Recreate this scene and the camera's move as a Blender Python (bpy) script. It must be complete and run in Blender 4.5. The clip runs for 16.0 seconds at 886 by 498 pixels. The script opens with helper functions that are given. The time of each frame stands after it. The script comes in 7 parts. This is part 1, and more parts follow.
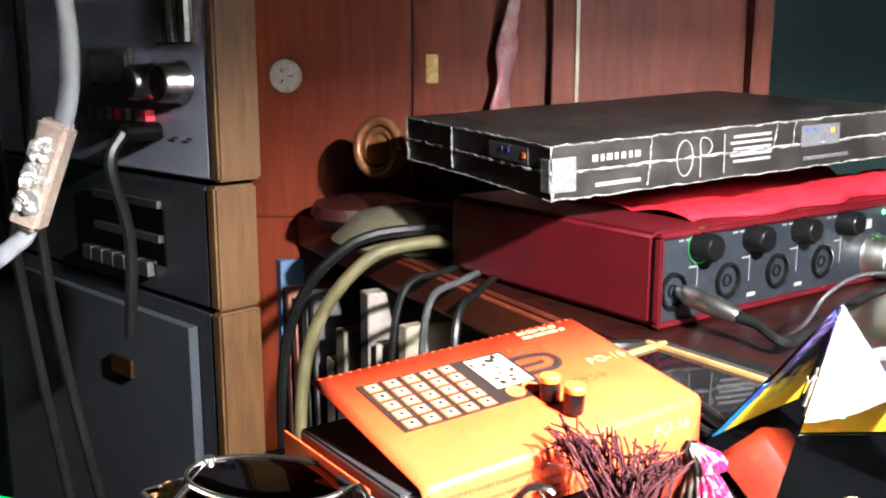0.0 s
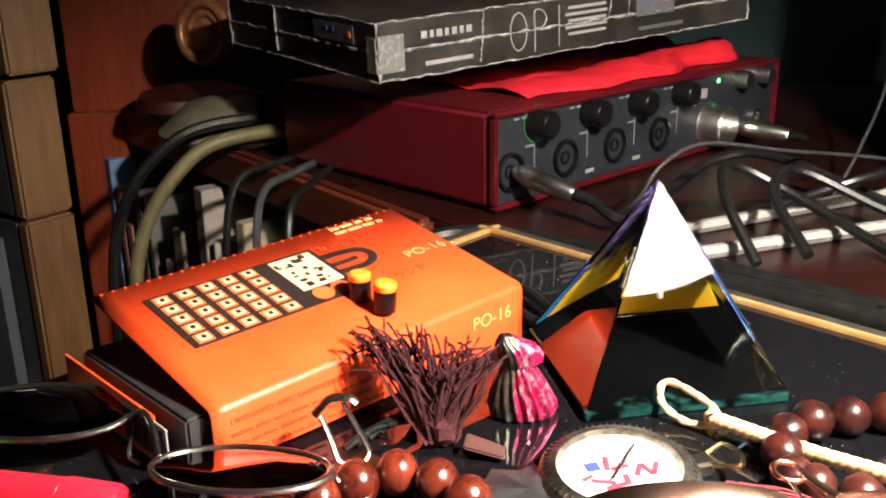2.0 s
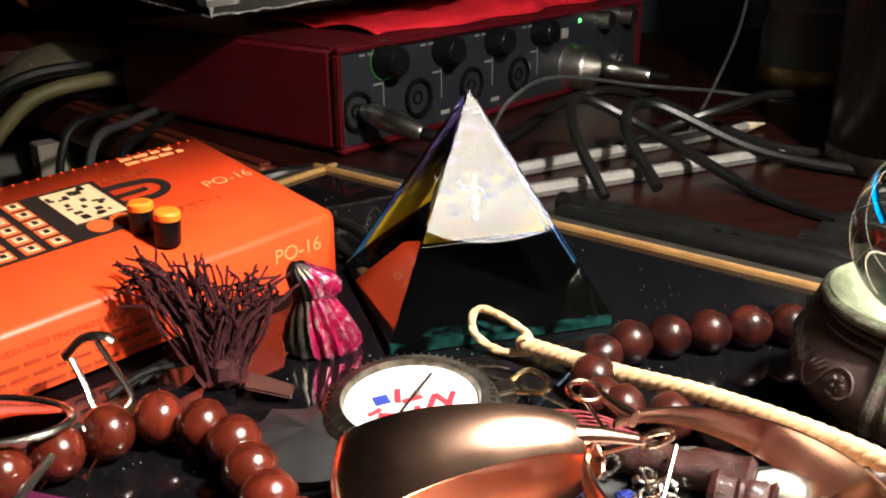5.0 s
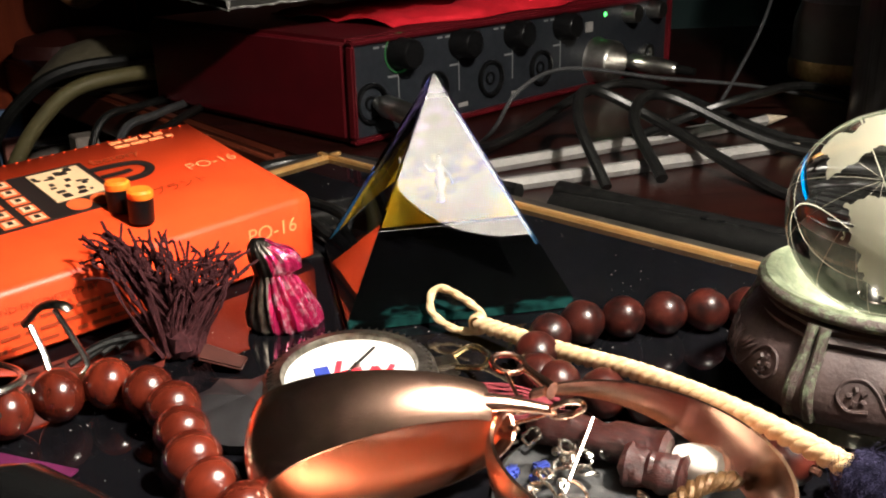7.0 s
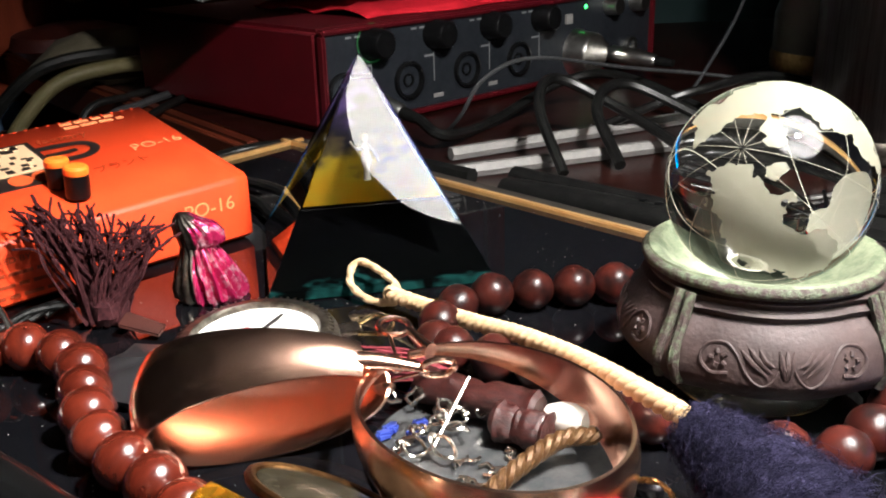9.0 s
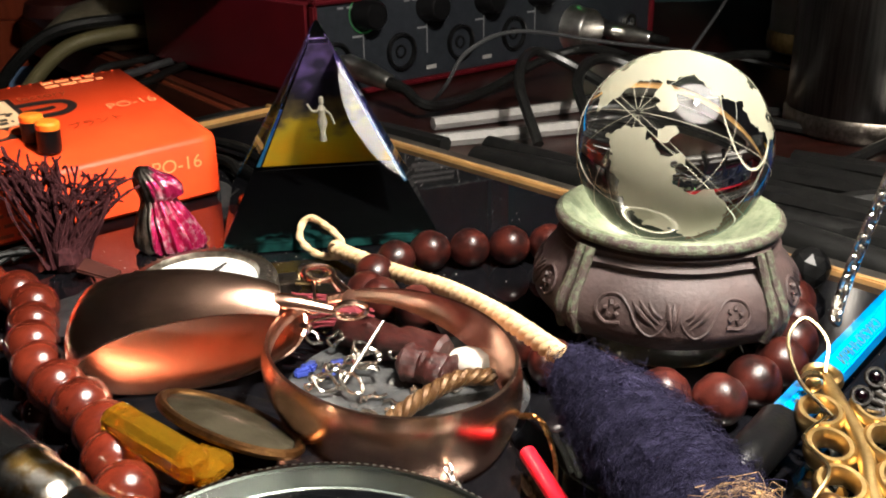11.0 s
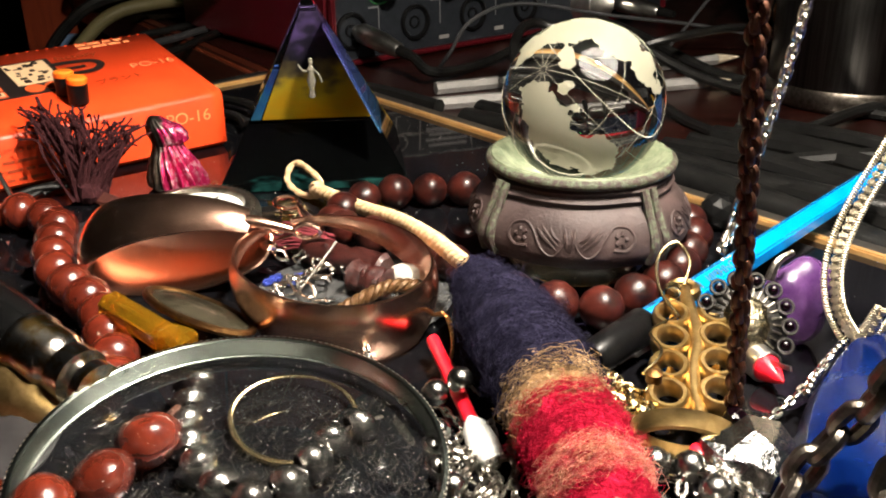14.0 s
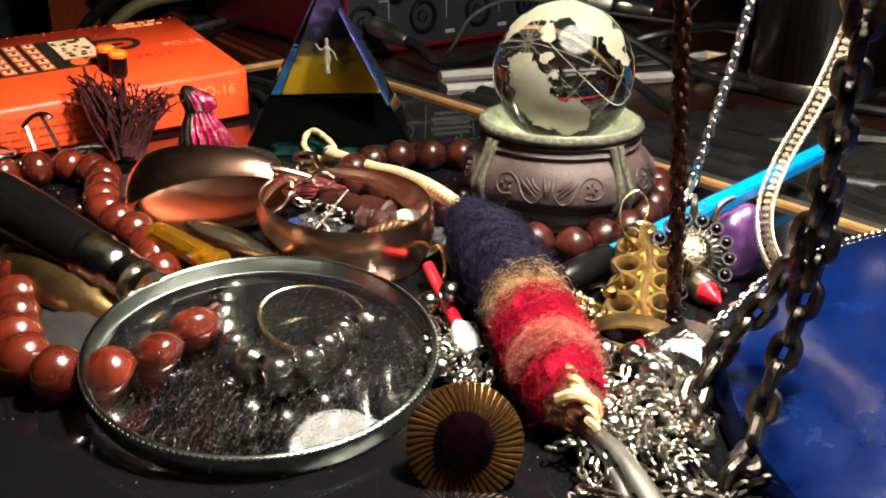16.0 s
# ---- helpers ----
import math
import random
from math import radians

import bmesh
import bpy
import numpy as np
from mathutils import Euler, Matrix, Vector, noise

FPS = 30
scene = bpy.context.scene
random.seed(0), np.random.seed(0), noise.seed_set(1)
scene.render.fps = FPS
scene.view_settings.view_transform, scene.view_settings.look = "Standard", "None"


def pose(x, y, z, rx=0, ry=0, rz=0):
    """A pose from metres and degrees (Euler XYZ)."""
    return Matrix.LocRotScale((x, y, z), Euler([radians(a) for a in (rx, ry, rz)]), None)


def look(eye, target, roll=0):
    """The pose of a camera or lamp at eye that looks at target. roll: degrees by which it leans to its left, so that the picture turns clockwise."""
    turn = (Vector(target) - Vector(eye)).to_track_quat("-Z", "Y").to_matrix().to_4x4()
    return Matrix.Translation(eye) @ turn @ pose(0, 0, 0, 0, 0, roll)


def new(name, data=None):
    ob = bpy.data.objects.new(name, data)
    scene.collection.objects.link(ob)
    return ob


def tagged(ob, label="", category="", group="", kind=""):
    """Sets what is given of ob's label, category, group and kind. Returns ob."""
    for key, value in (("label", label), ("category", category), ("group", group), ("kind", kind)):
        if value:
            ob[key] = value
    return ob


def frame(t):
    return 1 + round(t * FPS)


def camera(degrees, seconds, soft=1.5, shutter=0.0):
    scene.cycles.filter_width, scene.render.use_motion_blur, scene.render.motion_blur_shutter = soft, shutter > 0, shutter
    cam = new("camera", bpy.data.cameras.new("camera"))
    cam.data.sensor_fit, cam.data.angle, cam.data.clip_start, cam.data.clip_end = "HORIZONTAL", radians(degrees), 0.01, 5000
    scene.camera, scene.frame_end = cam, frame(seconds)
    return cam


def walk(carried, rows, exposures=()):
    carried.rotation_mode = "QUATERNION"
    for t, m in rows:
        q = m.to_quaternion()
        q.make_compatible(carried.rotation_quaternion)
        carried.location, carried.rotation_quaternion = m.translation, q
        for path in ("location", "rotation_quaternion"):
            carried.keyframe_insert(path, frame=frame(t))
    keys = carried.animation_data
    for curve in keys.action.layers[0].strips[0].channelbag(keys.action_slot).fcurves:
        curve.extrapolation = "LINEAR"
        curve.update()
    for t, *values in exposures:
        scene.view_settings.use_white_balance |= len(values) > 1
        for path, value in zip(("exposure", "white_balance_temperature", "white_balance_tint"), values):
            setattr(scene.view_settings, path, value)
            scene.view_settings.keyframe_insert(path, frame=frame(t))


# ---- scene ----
cam = camera(50.8, 16.0, 1.9)
PATH = [
    (0, (0.008, 0.014, 0.163), (-0.088, 1.974, -0.224), -0.0),
    (0.5, (0.018, 0.022, 0.161), (0.007, 1.968, -0.3), -0.1),
    (1, (0.027, 0.029, 0.16), (0.08, 1.959, -0.361), -0.5),
    (1.5, (0.031, 0.037, 0.158), (0.138, 1.947, -0.425), -0.6),
    (2, (0.034, 0.046, 0.157), (0.212, 1.937, -0.469), -1.1),
    (2.5, (0.039, 0.052, 0.153), (0.285, 1.93, -0.488), -1.5),
    (3, (0.041, 0.054, 0.149), (0.344, 1.919, -0.508), -1.7),
    (3.5, (0.048, 0.058, 0.143), (0.393, 1.912, -0.524), -1.1),
    (4, (0.055, 0.064, 0.14), (0.439, 1.902, -0.549), -0.4),
    (4.5, (0.063, 0.067, 0.135), (0.455, 1.902, -0.558), -0.6),
    (7, (0.102, 0.054, 0.126), (0.355, 1.914, -0.562), -1.4),
    (7.5, (0.109, 0.049, 0.124), (0.347, 1.91, -0.568), -1.3),
    (8, (0.12, 0.045, 0.123), (0.345, 1.909, -0.565), -1.5),
    (8.5, (0.126, 0.041, 0.122), (0.346, 1.906, -0.566), -1.6),
    (9, (0.133, 0.038, 0.121), (0.344, 1.903, -0.568), -1.6),
    (11.5, (0.163, 0.011, 0.12), (0.303, 1.863, -0.623), -0.6),
    (12, (0.168, 0.004, 0.121), (0.29, 1.852, -0.635), -0.7),
    (12.5, (0.176, -0.001, 0.121), (0.272, 1.836, -0.663), -0.9),
    (13, (0.18, -0.012, 0.124), (0.251, 1.825, -0.663), -0.8),
    (13.5, (0.185, -0.022, 0.124), (0.242, 1.816, -0.662), -0.8),
    (14, (0.187, -0.034, 0.126), (0.237, 1.806, -0.656), -0.7),
    (14.5, (0.19, -0.048, 0.128), (0.23, 1.793, -0.652), -0.6),
    (15, (0.193, -0.062, 0.128), (0.237, 1.785, -0.638), -0.4),
    (15.5, (0.19, -0.073, 0.126), (0.234, 1.774, -0.641), 0.0),
    (16, (0.189, -0.084, 0.125), (0.227, 1.761, -0.646), 0.3),
]
walk(cam, [(t, look(eye, target, roll)) for t, eye, target, roll in PATH], ((0.0, 3.15, 5500, 10), (0.5, 2.85, 5800, 10), (1.0, 2.5, 6200, 10), (1.5, 2.0, 6450, 10), (2.0, 1.6, 6400, 10), (2.5, 1.32, 6300, 10), (3.5, 0.88, 6300, 10), (4.5, 0.58, 6300, 10), (7.0, 0.38, 6300, 10), (9.0, 0.48, 5750, 10), (11.5, 0.30, 6300, 10), (16.0, 0.25, 6500, 10)))

# ---- light ----
world = bpy.data.worlds.new("room_dark")
scene.world = world
world.use_nodes = True
world.node_tree.nodes["Background"].inputs[0].default_value = (0.62, 0.6, 0.6, 1)
world.node_tree.nodes["Background"].inputs[1].default_value = 0.050

LAMP = (0.304, 0.129, 0.296)
AIM = (0.310, 0.218, 0.0)
BULB = look(LAMP, AIM) @ Vector((0, 0, 0.070))
bulb = bpy.data.lights.new("desk_lamp_bulb", "POINT")
bulb.shadow_soft_size, bulb.energy, bulb.color = 0.015, 16.5, (1.0, 0.90, 0.77)
bulb_ob = new("desk_lamp_bulb", bulb)
bulb_ob.location = BULB


# ---- materials ----
def mat(name, color, rough=0.5, metal=0.0, color2=None, scale=60, bump=0.0, bump_scale=None, coat=0.0, spec=0.5,
        trans=0.0, ior=1.45, emit=0.0, stretch=(1, 1, 1), random_tint=0.0, rough_var=0.0, sheen=0.0, low=0.35, high=0.65):
    m = bpy.data.materials.new(name)
    m.use_nodes = True
    nt = m.node_tree
    b = nt.nodes["Principled BSDF"]
    b.inputs["Base Color"].default_value = (*color, 1)
    b.inputs["Roughness"].default_value = rough
    b.inputs["Metallic"].default_value = metal
    b.inputs["Coat Weight"].default_value = coat
    b.inputs["Coat Roughness"].default_value = 0.08
    b.inputs["Specular IOR Level"].default_value = spec
    b.inputs["Transmission Weight"].default_value = trans
    b.inputs["IOR"].default_value = ior
    b.inputs["Sheen Weight"].default_value = sheen
    if emit:
        b.inputs["Emission Color"].default_value = (*color, 1)
        b.inputs["Emission Strength"].default_value = emit
    if color2 or bump or rough_var:
        tc = nt.nodes.new("ShaderNodeTexCoord")
        mp = nt.nodes.new("ShaderNodeMapping")
        mp.inputs["Scale"].default_value = stretch
        nt.links.new(tc.outputs["Object"], mp.inputs["Vector"])
        no = nt.nodes.new("ShaderNodeTexNoise")
        no.inputs["Scale"].default_value, no.inputs["Detail"].default_value = scale, 8
        no.inputs["Roughness"].default_value = 0.65
        nt.links.new(mp.outputs[0], no.inputs["Vector"])
        if color2:
            ra = nt.nodes.new("ShaderNodeValToRGB")
            ra.color_ramp.elements[0].position, ra.color_ramp.elements[1].position = low, high
            ra.color_ramp.elements[0].color, ra.color_ramp.elements[1].color = (*color, 1), (*color2, 1)
            nt.links.new(no.outputs[0], ra.inputs[0])
            out = ra.outputs[0]
            if random_tint:
                oi = nt.nodes.new("ShaderNodeObjectInfo")
                mr = nt.nodes.new("ShaderNodeMapRange")
                mr.inputs[3].default_value, mr.inputs[4].default_value = 1 - random_tint, 1 + random_tint
                hs = nt.nodes.new("ShaderNodeHueSaturation")
                nt.links.new(oi.outputs["Random"], mr.inputs[0])
                nt.links.new(mr.outputs[0], hs.inputs["Value"])
                nt.links.new(out, hs.inputs["Color"])
                out = hs.outputs[0]
            nt.links.new(out, b.inputs["Base Color"])
        if rough_var:
            mr2 = nt.nodes.new("ShaderNodeMapRange")
            mr2.inputs[1].default_value, mr2.inputs[2].default_value = 0.3, 0.7
            mr2.inputs[3].default_value, mr2.inputs[4].default_value = max(0.0, rough - rough_var), rough + rough_var
            nt.links.new(no.outputs[0], mr2.inputs[0])
            nt.links.new(mr2.outputs[0], b.inputs["Roughness"])
        if bump:
            n2 = nt.nodes.new("ShaderNodeTexNoise")
            n2.inputs["Scale"].default_value, n2.inputs["Detail"].default_value = bump_scale or scale * 4, 6
            nt.links.new(mp.outputs[0], n2.inputs["Vector"])
            bu = nt.nodes.new("ShaderNodeBump")
            bu.inputs["Strength"].default_value, bu.inputs["Distance"].default_value = bump, 0.0006
            nt.links.new(n2.outputs[0], bu.inputs["Height"])
            nt.links.new(bu.outputs[0], b.inputs["Normal"])
    return m


M_GLASS_BLACK = mat("black_glass", (0.004, 0.004, 0.005), 0.03, color2=(0.012, 0.011, 0.01), scale=900, rough_var=0.02, spec=0.6, low=0.62, high=0.8)
M_GOLD_RAIL = mat("gold_rail", (0.5, 0.28, 0.1), 0.32, 0.55, (0.62, 0.38, 0.15), 120, 0.2, stretch=(1, 12, 1))
M_BLACK_WOOD = mat("black_wood", (0.012, 0.011, 0.01), 0.45, color2=(0.03, 0.026, 0.022), scale=90, bump=0.2)
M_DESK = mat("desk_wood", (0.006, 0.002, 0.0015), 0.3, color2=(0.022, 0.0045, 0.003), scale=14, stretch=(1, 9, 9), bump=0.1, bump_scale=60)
M_CABINET = mat("cabinet_wood", (0.11, 0.015, 0.004), 0.5, color2=(0.17, 0.027, 0.007), scale=10, stretch=(9, 9, 0.8), spec=0.3, bump=0.1, bump_scale=40)
M_TEAL = mat("teal_paint", (0.022, 0.052, 0.052), 0.75, color2=(0.028, 0.062, 0.06), scale=8, bump=0.3, bump_scale=120)
M_WALL = mat("unseen_dark_wall", (0.05, 0.046, 0.04), 0.8, color2=(0.065, 0.06, 0.052), scale=6, bump=0.2, bump_scale=90)
M_FLOOR = mat("floor_wood", (0.09, 0.05, 0.025), 0.5, color2=(0.13, 0.075, 0.04), scale=9, stretch=(1, 8, 1))
M_ORANGE = mat("orange_card", (0.72, 0.052, 0.010), 0.4, color2=(0.78, 0.066, 0.013), scale=45, bump=0.12, bump_scale=1800, spec=0.4)
M_CARD_EDGE = mat("card_edge", (0.6, 0.36, 0.2), 0.8)
M_INK_BLACK = mat("ink_black", (0.014, 0.01, 0.009), 0.4)
M_INK_CREAM = mat("ink_cream", (0.56, 0.38, 0.22), 0.5)
M_INK_PALE = mat("ink_pale_orange", (0.8, 0.24, 0.09), 0.5)
M_INK_BROWN = mat("ink_brown", (0.3, 0.036, 0.008), 0.5)
M_INK_RED = mat("ink_red", (0.7, 0.03, 0.05), 0.45)
M_INK_BLUE = mat("ink_blue", (0.03, 0.05, 0.28), 0.45)
M_CARD_DARK = mat("dark_card", (0.012, 0.011, 0.012), 0.5, color2=(0.02, 0.019, 0.02), scale=200)
M_CARD_GREY = mat("grey_card", (0.22, 0.21, 0.2), 0.6, color2=(0.17, 0.165, 0.16), scale=150)
M_BLACK_PLASTIC = mat("black_plastic", (0.0025, 0.0025, 0.0028), 0.3, color2=(0.0045, 0.0045, 0.0048), scale=300, bump=0.1, spec=0.2)
M_RUBBER = mat("black_rubber", (0.004, 0.004, 0.004), 0.33, color2=(0.008, 0.008, 0.0075), scale=200, bump=0.2, spec=0.35)
M_ORANGE_CAP = mat("orange_cap", (0.85, 0.2, 0.015), 0.4)
M_RED_PAINT = mat("red_metal", (0.055, 0.0018, 0.004), 0.42, 0.1, (0.075, 0.0025, 0.0055), 30, 0.15, 1500)
M_PANEL = mat("dark_panel", (0.009, 0.011, 0.014), 0.5, color2=(0.014, 0.016, 0.02), scale=200, spec=0.25)
M_STEEL = mat("steel", (0.68, 0.67, 0.64), 0.3, 1.0, (0.48, 0.47, 0.44), 160, 0.12)
M_SILVER = mat("silver", (0.68, 0.65, 0.6), 0.26, 1.0, (0.5, 0.47, 0.42), 220, 0.15)
M_SILVER_OLD = mat("tarnished_silver", (0.42, 0.39, 0.34), 0.3, 1.0, (0.1, 0.09, 0.08), 420, 0.3)
M_DARK_METAL = mat("dark_metal", (0.17, 0.15, 0.13), 0.35, 1.0, (0.07, 0.06, 0.05), 300, 0.25)
M_COPPER = mat("copper", (0.94, 0.58, 0.44), 0.22, 1.0, (0.88, 0.52, 0.38), 60, 0.05, 1500, rough_var=0.03)
M_BRASS = mat("brass", (0.58, 0.40, 0.17), 0.36, 1.0, (0.34, 0.22, 0.08), 160, 0.25)
M_GOLD = mat("pale_gold", (0.78, 0.62, 0.36), 0.22, 1.0, (0.55, 0.42, 0.22), 240, 0.1)
M_GLASS = mat("clear_glass", (0.97, 0.98, 0.97), 0.0, trans=1.0, ior=1.5)
M_BEAD_RED = mat("red_wood_bead", (0.05, 0.007, 0.0035), 0.25, color2=(0.11, 0.015, 0.0065), scale=90, stretch=(1, 1, 3), coat=0.6, random_tint=0.25, bump=0.1)
M_BEAD_DARK = mat("dark_wood_bead", (0.006, 0.003, 0.003), 0.34, color2=(0.046, 0.008, 0.005), scale=120, coat=0.25, spec=0.25, random_tint=0.3, bump=0.25)
M_ROPE = mat("cotton_cord", (0.5, 0.33, 0.16), 0.85, color2=(0.64, 0.46, 0.27), scale=500, bump=0.6, bump_scale=3000)
M_TASSEL = mat("brown_thread", (0.022, 0.005, 0.007), 0.85, color2=(0.055, 0.014, 0.016), scale=700, bump=0.6, bump_scale=4000, spec=0.2)
M_PINK = mat("pink_foil", (0.42, 0.012, 0.085), 0.22, 0.65, (0.60, 0.42, 0.45), 330, 0.5, low=0.5, high=0.7)
M_CLAY = mat("brown_resin", (0.024, 0.014, 0.013), 0.62, color2=(0.048, 0.029, 0.027), scale=120, bump=0.35, bump_scale=900)
M_PATINA = mat("green_patina", (0.07, 0.09, 0.05), 0.6, color2=(0.16, 0.18, 0.115), scale=260, bump=0.4)
M_FROST = mat("frosted_print", (0.36, 0.34, 0.27), 0.65, color2=(0.28, 0.27, 0.21), scale=300)
M_BLUE_PAINT = mat("blue_lacquer", (0.0, 0.19, 0.55), 0.25, color2=(0.0, 0.22, 0.62), scale=90, coat=0.5)
M_BLUE_PLASTIC = mat("blue_plastic", (0.0003, 0.003, 0.027), 0.22, color2=(0.0006, 0.007, 0.052), scale=70, bump=0.12, bump_scale=160, rough_var=0.08, spec=0.35)
M_AMBER = mat("amber_glass", (0.95, 0.5, 0.03), 0.04, trans=0.92, ior=1.5)
M_AMETHYST = mat("amethyst", (0.05, 0.014, 0.085), 0.26, color2=(0.12, 0.05, 0.16), scale=170, trans=0.25, ior=1.55, coat=0.1, bump=0.1)
M_NAVY = mat("navy_wool", (0.004, 0.004, 0.012), 0.95, color2=(0.022, 0.019, 0.045), scale=500, bump=0.8, bump_scale=2600, spec=0.15)
M_OCHRE = mat("ochre_wool", (0.5, 0.29, 0.11), 0.9, color2=(0.3, 0.18, 0.08), scale=300, bump=0.8, bump_scale=2600, sheen=0.3)
M_REDWOOL = mat("red_wool", (0.28, 0.003, 0.02), 0.95, color2=(0.42, 0.007, 0.035), scale=300, bump=0.8, bump_scale=2600, spec=0.15)
M_PEACH = mat("peach_wool", (0.60, 0.24, 0.13), 0.9, color2=(0.45, 0.035, 0.045), scale=300, bump=0.8, bump_scale=2600, sheen=0.3)
M_RED_PLASTIC = mat("red_plastic", (0.75, 0.008, 0.025), 0.3, color2=(0.8, 0.015, 0.03), scale=200)
M_GREEN_PLASTIC = mat("green_plastic", (0.01, 0.4, 0.04), 0.35, color2=(0.015, 0.46, 0.05), scale=200)
M_COTTON = mat("cotton", (0.85, 0.84, 0.82), 0.95, color2=(0.76, 0.75, 0.73), scale=600, bump=0.6)
M_WHITE = mat("white_enamel", (0.8, 0.79, 0.75), 0.4, color2=(0.75, 0.74, 0.69), scale=120)
M_PEARL = mat("white_bead", (0.82, 0.76, 0.68), 0.3, color2=(0.75, 0.67, 0.58), scale=200, coat=0.3)
M_WOODRED = mat("rosewood", (0.012, 0.003, 0.0025), 0.42, color2=(0.05, 0.008, 0.006), scale=240, stretch=(5, 5, 1), bump=0.6, coat=0.15)
M_CLOTH_RED = mat("red_cloth", (0.38, 0.006, 0.014), 0.8, color2=(0.48, 0.01, 0.02), scale=90, bump=0.6, bump_scale=1500, spec=0.2)
M_CABLE_CREAM = mat("cream_cable", (0.075, 0.065, 0.027), 0.5, color2=(0.095, 0.08, 0.036), scale=60)
M_CABLE_GREY = mat("grey_cable", (0.026, 0.027, 0.028), 0.4, color2=(0.036, 0.036, 0.038), scale=60)
M_AMP_WOOD = mat("walnut_veneer", (0.04, 0.017, 0.004), 0.5, color2=(0.075, 0.037, 0.011), scale=20, stretch=(8, 8, 0.8))
M_AMP_FACE = mat("brushed_aluminium", (0.34, 0.36, 0.46), 0.4, 0.3, (0.42, 0.44, 0.54), 60, stretch=(1, 20, 20))
M_AMP_DARK = mat("dark_aluminium", (0.018, 0.020, 0.024), 0.42, 0.2, (0.03, 0.033, 0.037), 60)
M_SPEAKER = mat("grey_grille_cloth", (0.015, 0.019, 0.023), 0.85, color2=(0.023, 0.028, 0.033), scale=700, bump=0.6, bump_scale=1500)
M_PAPER = mat("old_paper", (0.5, 0.43, 0.32), 0.8, color2=(0.4, 0.33, 0.24), scale=40, stretch=(6, 6, 1))
M_GREEN_LED = mat("green_led", (0.1, 1.0, 0.15), 0.4, emit=2.5)
M_GEM_DARK = mat("garnet", (0.002, 0.0006, 0.0012), 0.05, color2=(0.004, 0.001, 0.002), scale=300)
M_MIRROR_DARK = mat("smoked_lens", (0.3, 0.29, 0.28), 0.03, 1.0, (0.24, 0.23, 0.22), 60)
M_BRONZE = mat("bronze", (0.2, 0.1, 0.035), 0.4, 1.0, (0.09, 0.045, 0.018), 260, 0.25)
M_PYRITE = mat("pyrite", (0.55, 0.48, 0.32), 0.22, 1.0, (0.10, 0.08, 0.05), 700, 1.0, 900)
M_BROWN_CORD = mat("brown_leather", (0.03, 0.012, 0.008), 0.4, color2=(0.06, 0.024, 0.014), scale=300, bump=0.3)
M_SMOKE_GLASS = mat("grey_glass_dish", (0.04, 0.043, 0.046), 0.18, 0.3, (0.09, 0.09, 0.09), 120, 0.3)


# ---- builders ----
def obj(name, bm, material, smooth=True):
    me = bpy.data.meshes.new(name)
    bm.normal_update()
    bm.to_mesh(me)
    bm.free()
    for m in (material if isinstance(material, (list, tuple)) else [material]):
        me.materials.append(m)
    if smooth:
        me.shade_smooth()
        me.set_sharp_from_angle(angle=radians(38))
    return new(name, me)


def part(name, bm, material, parent, label="", m=None, smooth=True):
    ob = obj(name, bm, material, smooth)
    ob.parent = parent
    if m is not None:
        ob.matrix_local = m
    return tagged(ob, label)


def again(ob, parent, m):
    """The same part once more, on the same mesh."""
    o = ob.copy()
    scene.collection.objects.link(o)
    o.parent = parent
    o.matrix_local = m
    return o


def thing(name, m, label, category, group="", kind=""):
    ob = new(name)
    ob.empty_display_size = 0.01
    ob.matrix_world = m
    return tagged(ob, label, category, group, kind)


def box(bm, sx, sy, sz, m=None, bevel=0.0, seg=2):
    """A box with its base at z = 0, centred in x and y."""
    r = bmesh.ops.create_cube(bm, size=1.0, matrix=(m or Matrix()) @ Matrix.Translation((0, 0, sz / 2)) @ Matrix.Diagonal((sx, sy, sz, 1)))
    if bevel:
        vs = set(r["verts"])
        es = [e for e in bm.edges if e.verts[0] in vs and e.verts[1] in vs]
        bmesh.ops.bevel(bm, geom=es, offset=bevel, segments=seg, affect="EDGES", clamp_overlap=True)
    return bm


def lathe(bm, profile, n=32, m=None, ry=1.0):
    """Turns a profile of (radius, z) about z."""
    m = m or Matrix()
    rings = []
    for r, z in profile:
        if r < 1e-7:
            rings.append([bm.verts.new(m @ Vector((0, 0, z)))])
        else:
            rings.append([bm.verts.new(m @ Vector((r * math.cos(2 * math.pi * i / n), ry * r * math.sin(2 * math.pi * i / n), z))) for i in range(n)])
    for a, b in zip(rings, rings[1:]):
        for i in range(n):
            j = (i + 1) % n
            if len(a) == 1 and len(b) == 1:
                continue
            if len(a) == 1:
                bm.faces.new((a[0], b[j], b[i]))
            elif len(b) == 1:
                bm.faces.new((a[i], a[j], b[0]))
            else:
                bm.faces.new((a[i], a[j], b[j], b[i]))
    bmesh.ops.recalc_face_normals(bm, faces=bm.faces[:])
    return bm


def spline(points, n=8):
    """A smooth line through the points."""
    p = [Vector(q) for q in points]
    p = [p[0] * 2 - p[1]] + p + [p[-1] * 2 - p[-2]]
    out = []
    for i in range(1, len(p) - 2):
        for k in range(n):
            t = k / n
            a, b, c, d = p[i - 1:i + 3]
            out.append(0.5 * ((2 * b) + (c - a) * t + (2 * a - 5 * b + 4 * c - d) * t * t + (3 * b - a - 3 * c + d) * t ** 3))
    out.append(p[-2].copy())
    return out


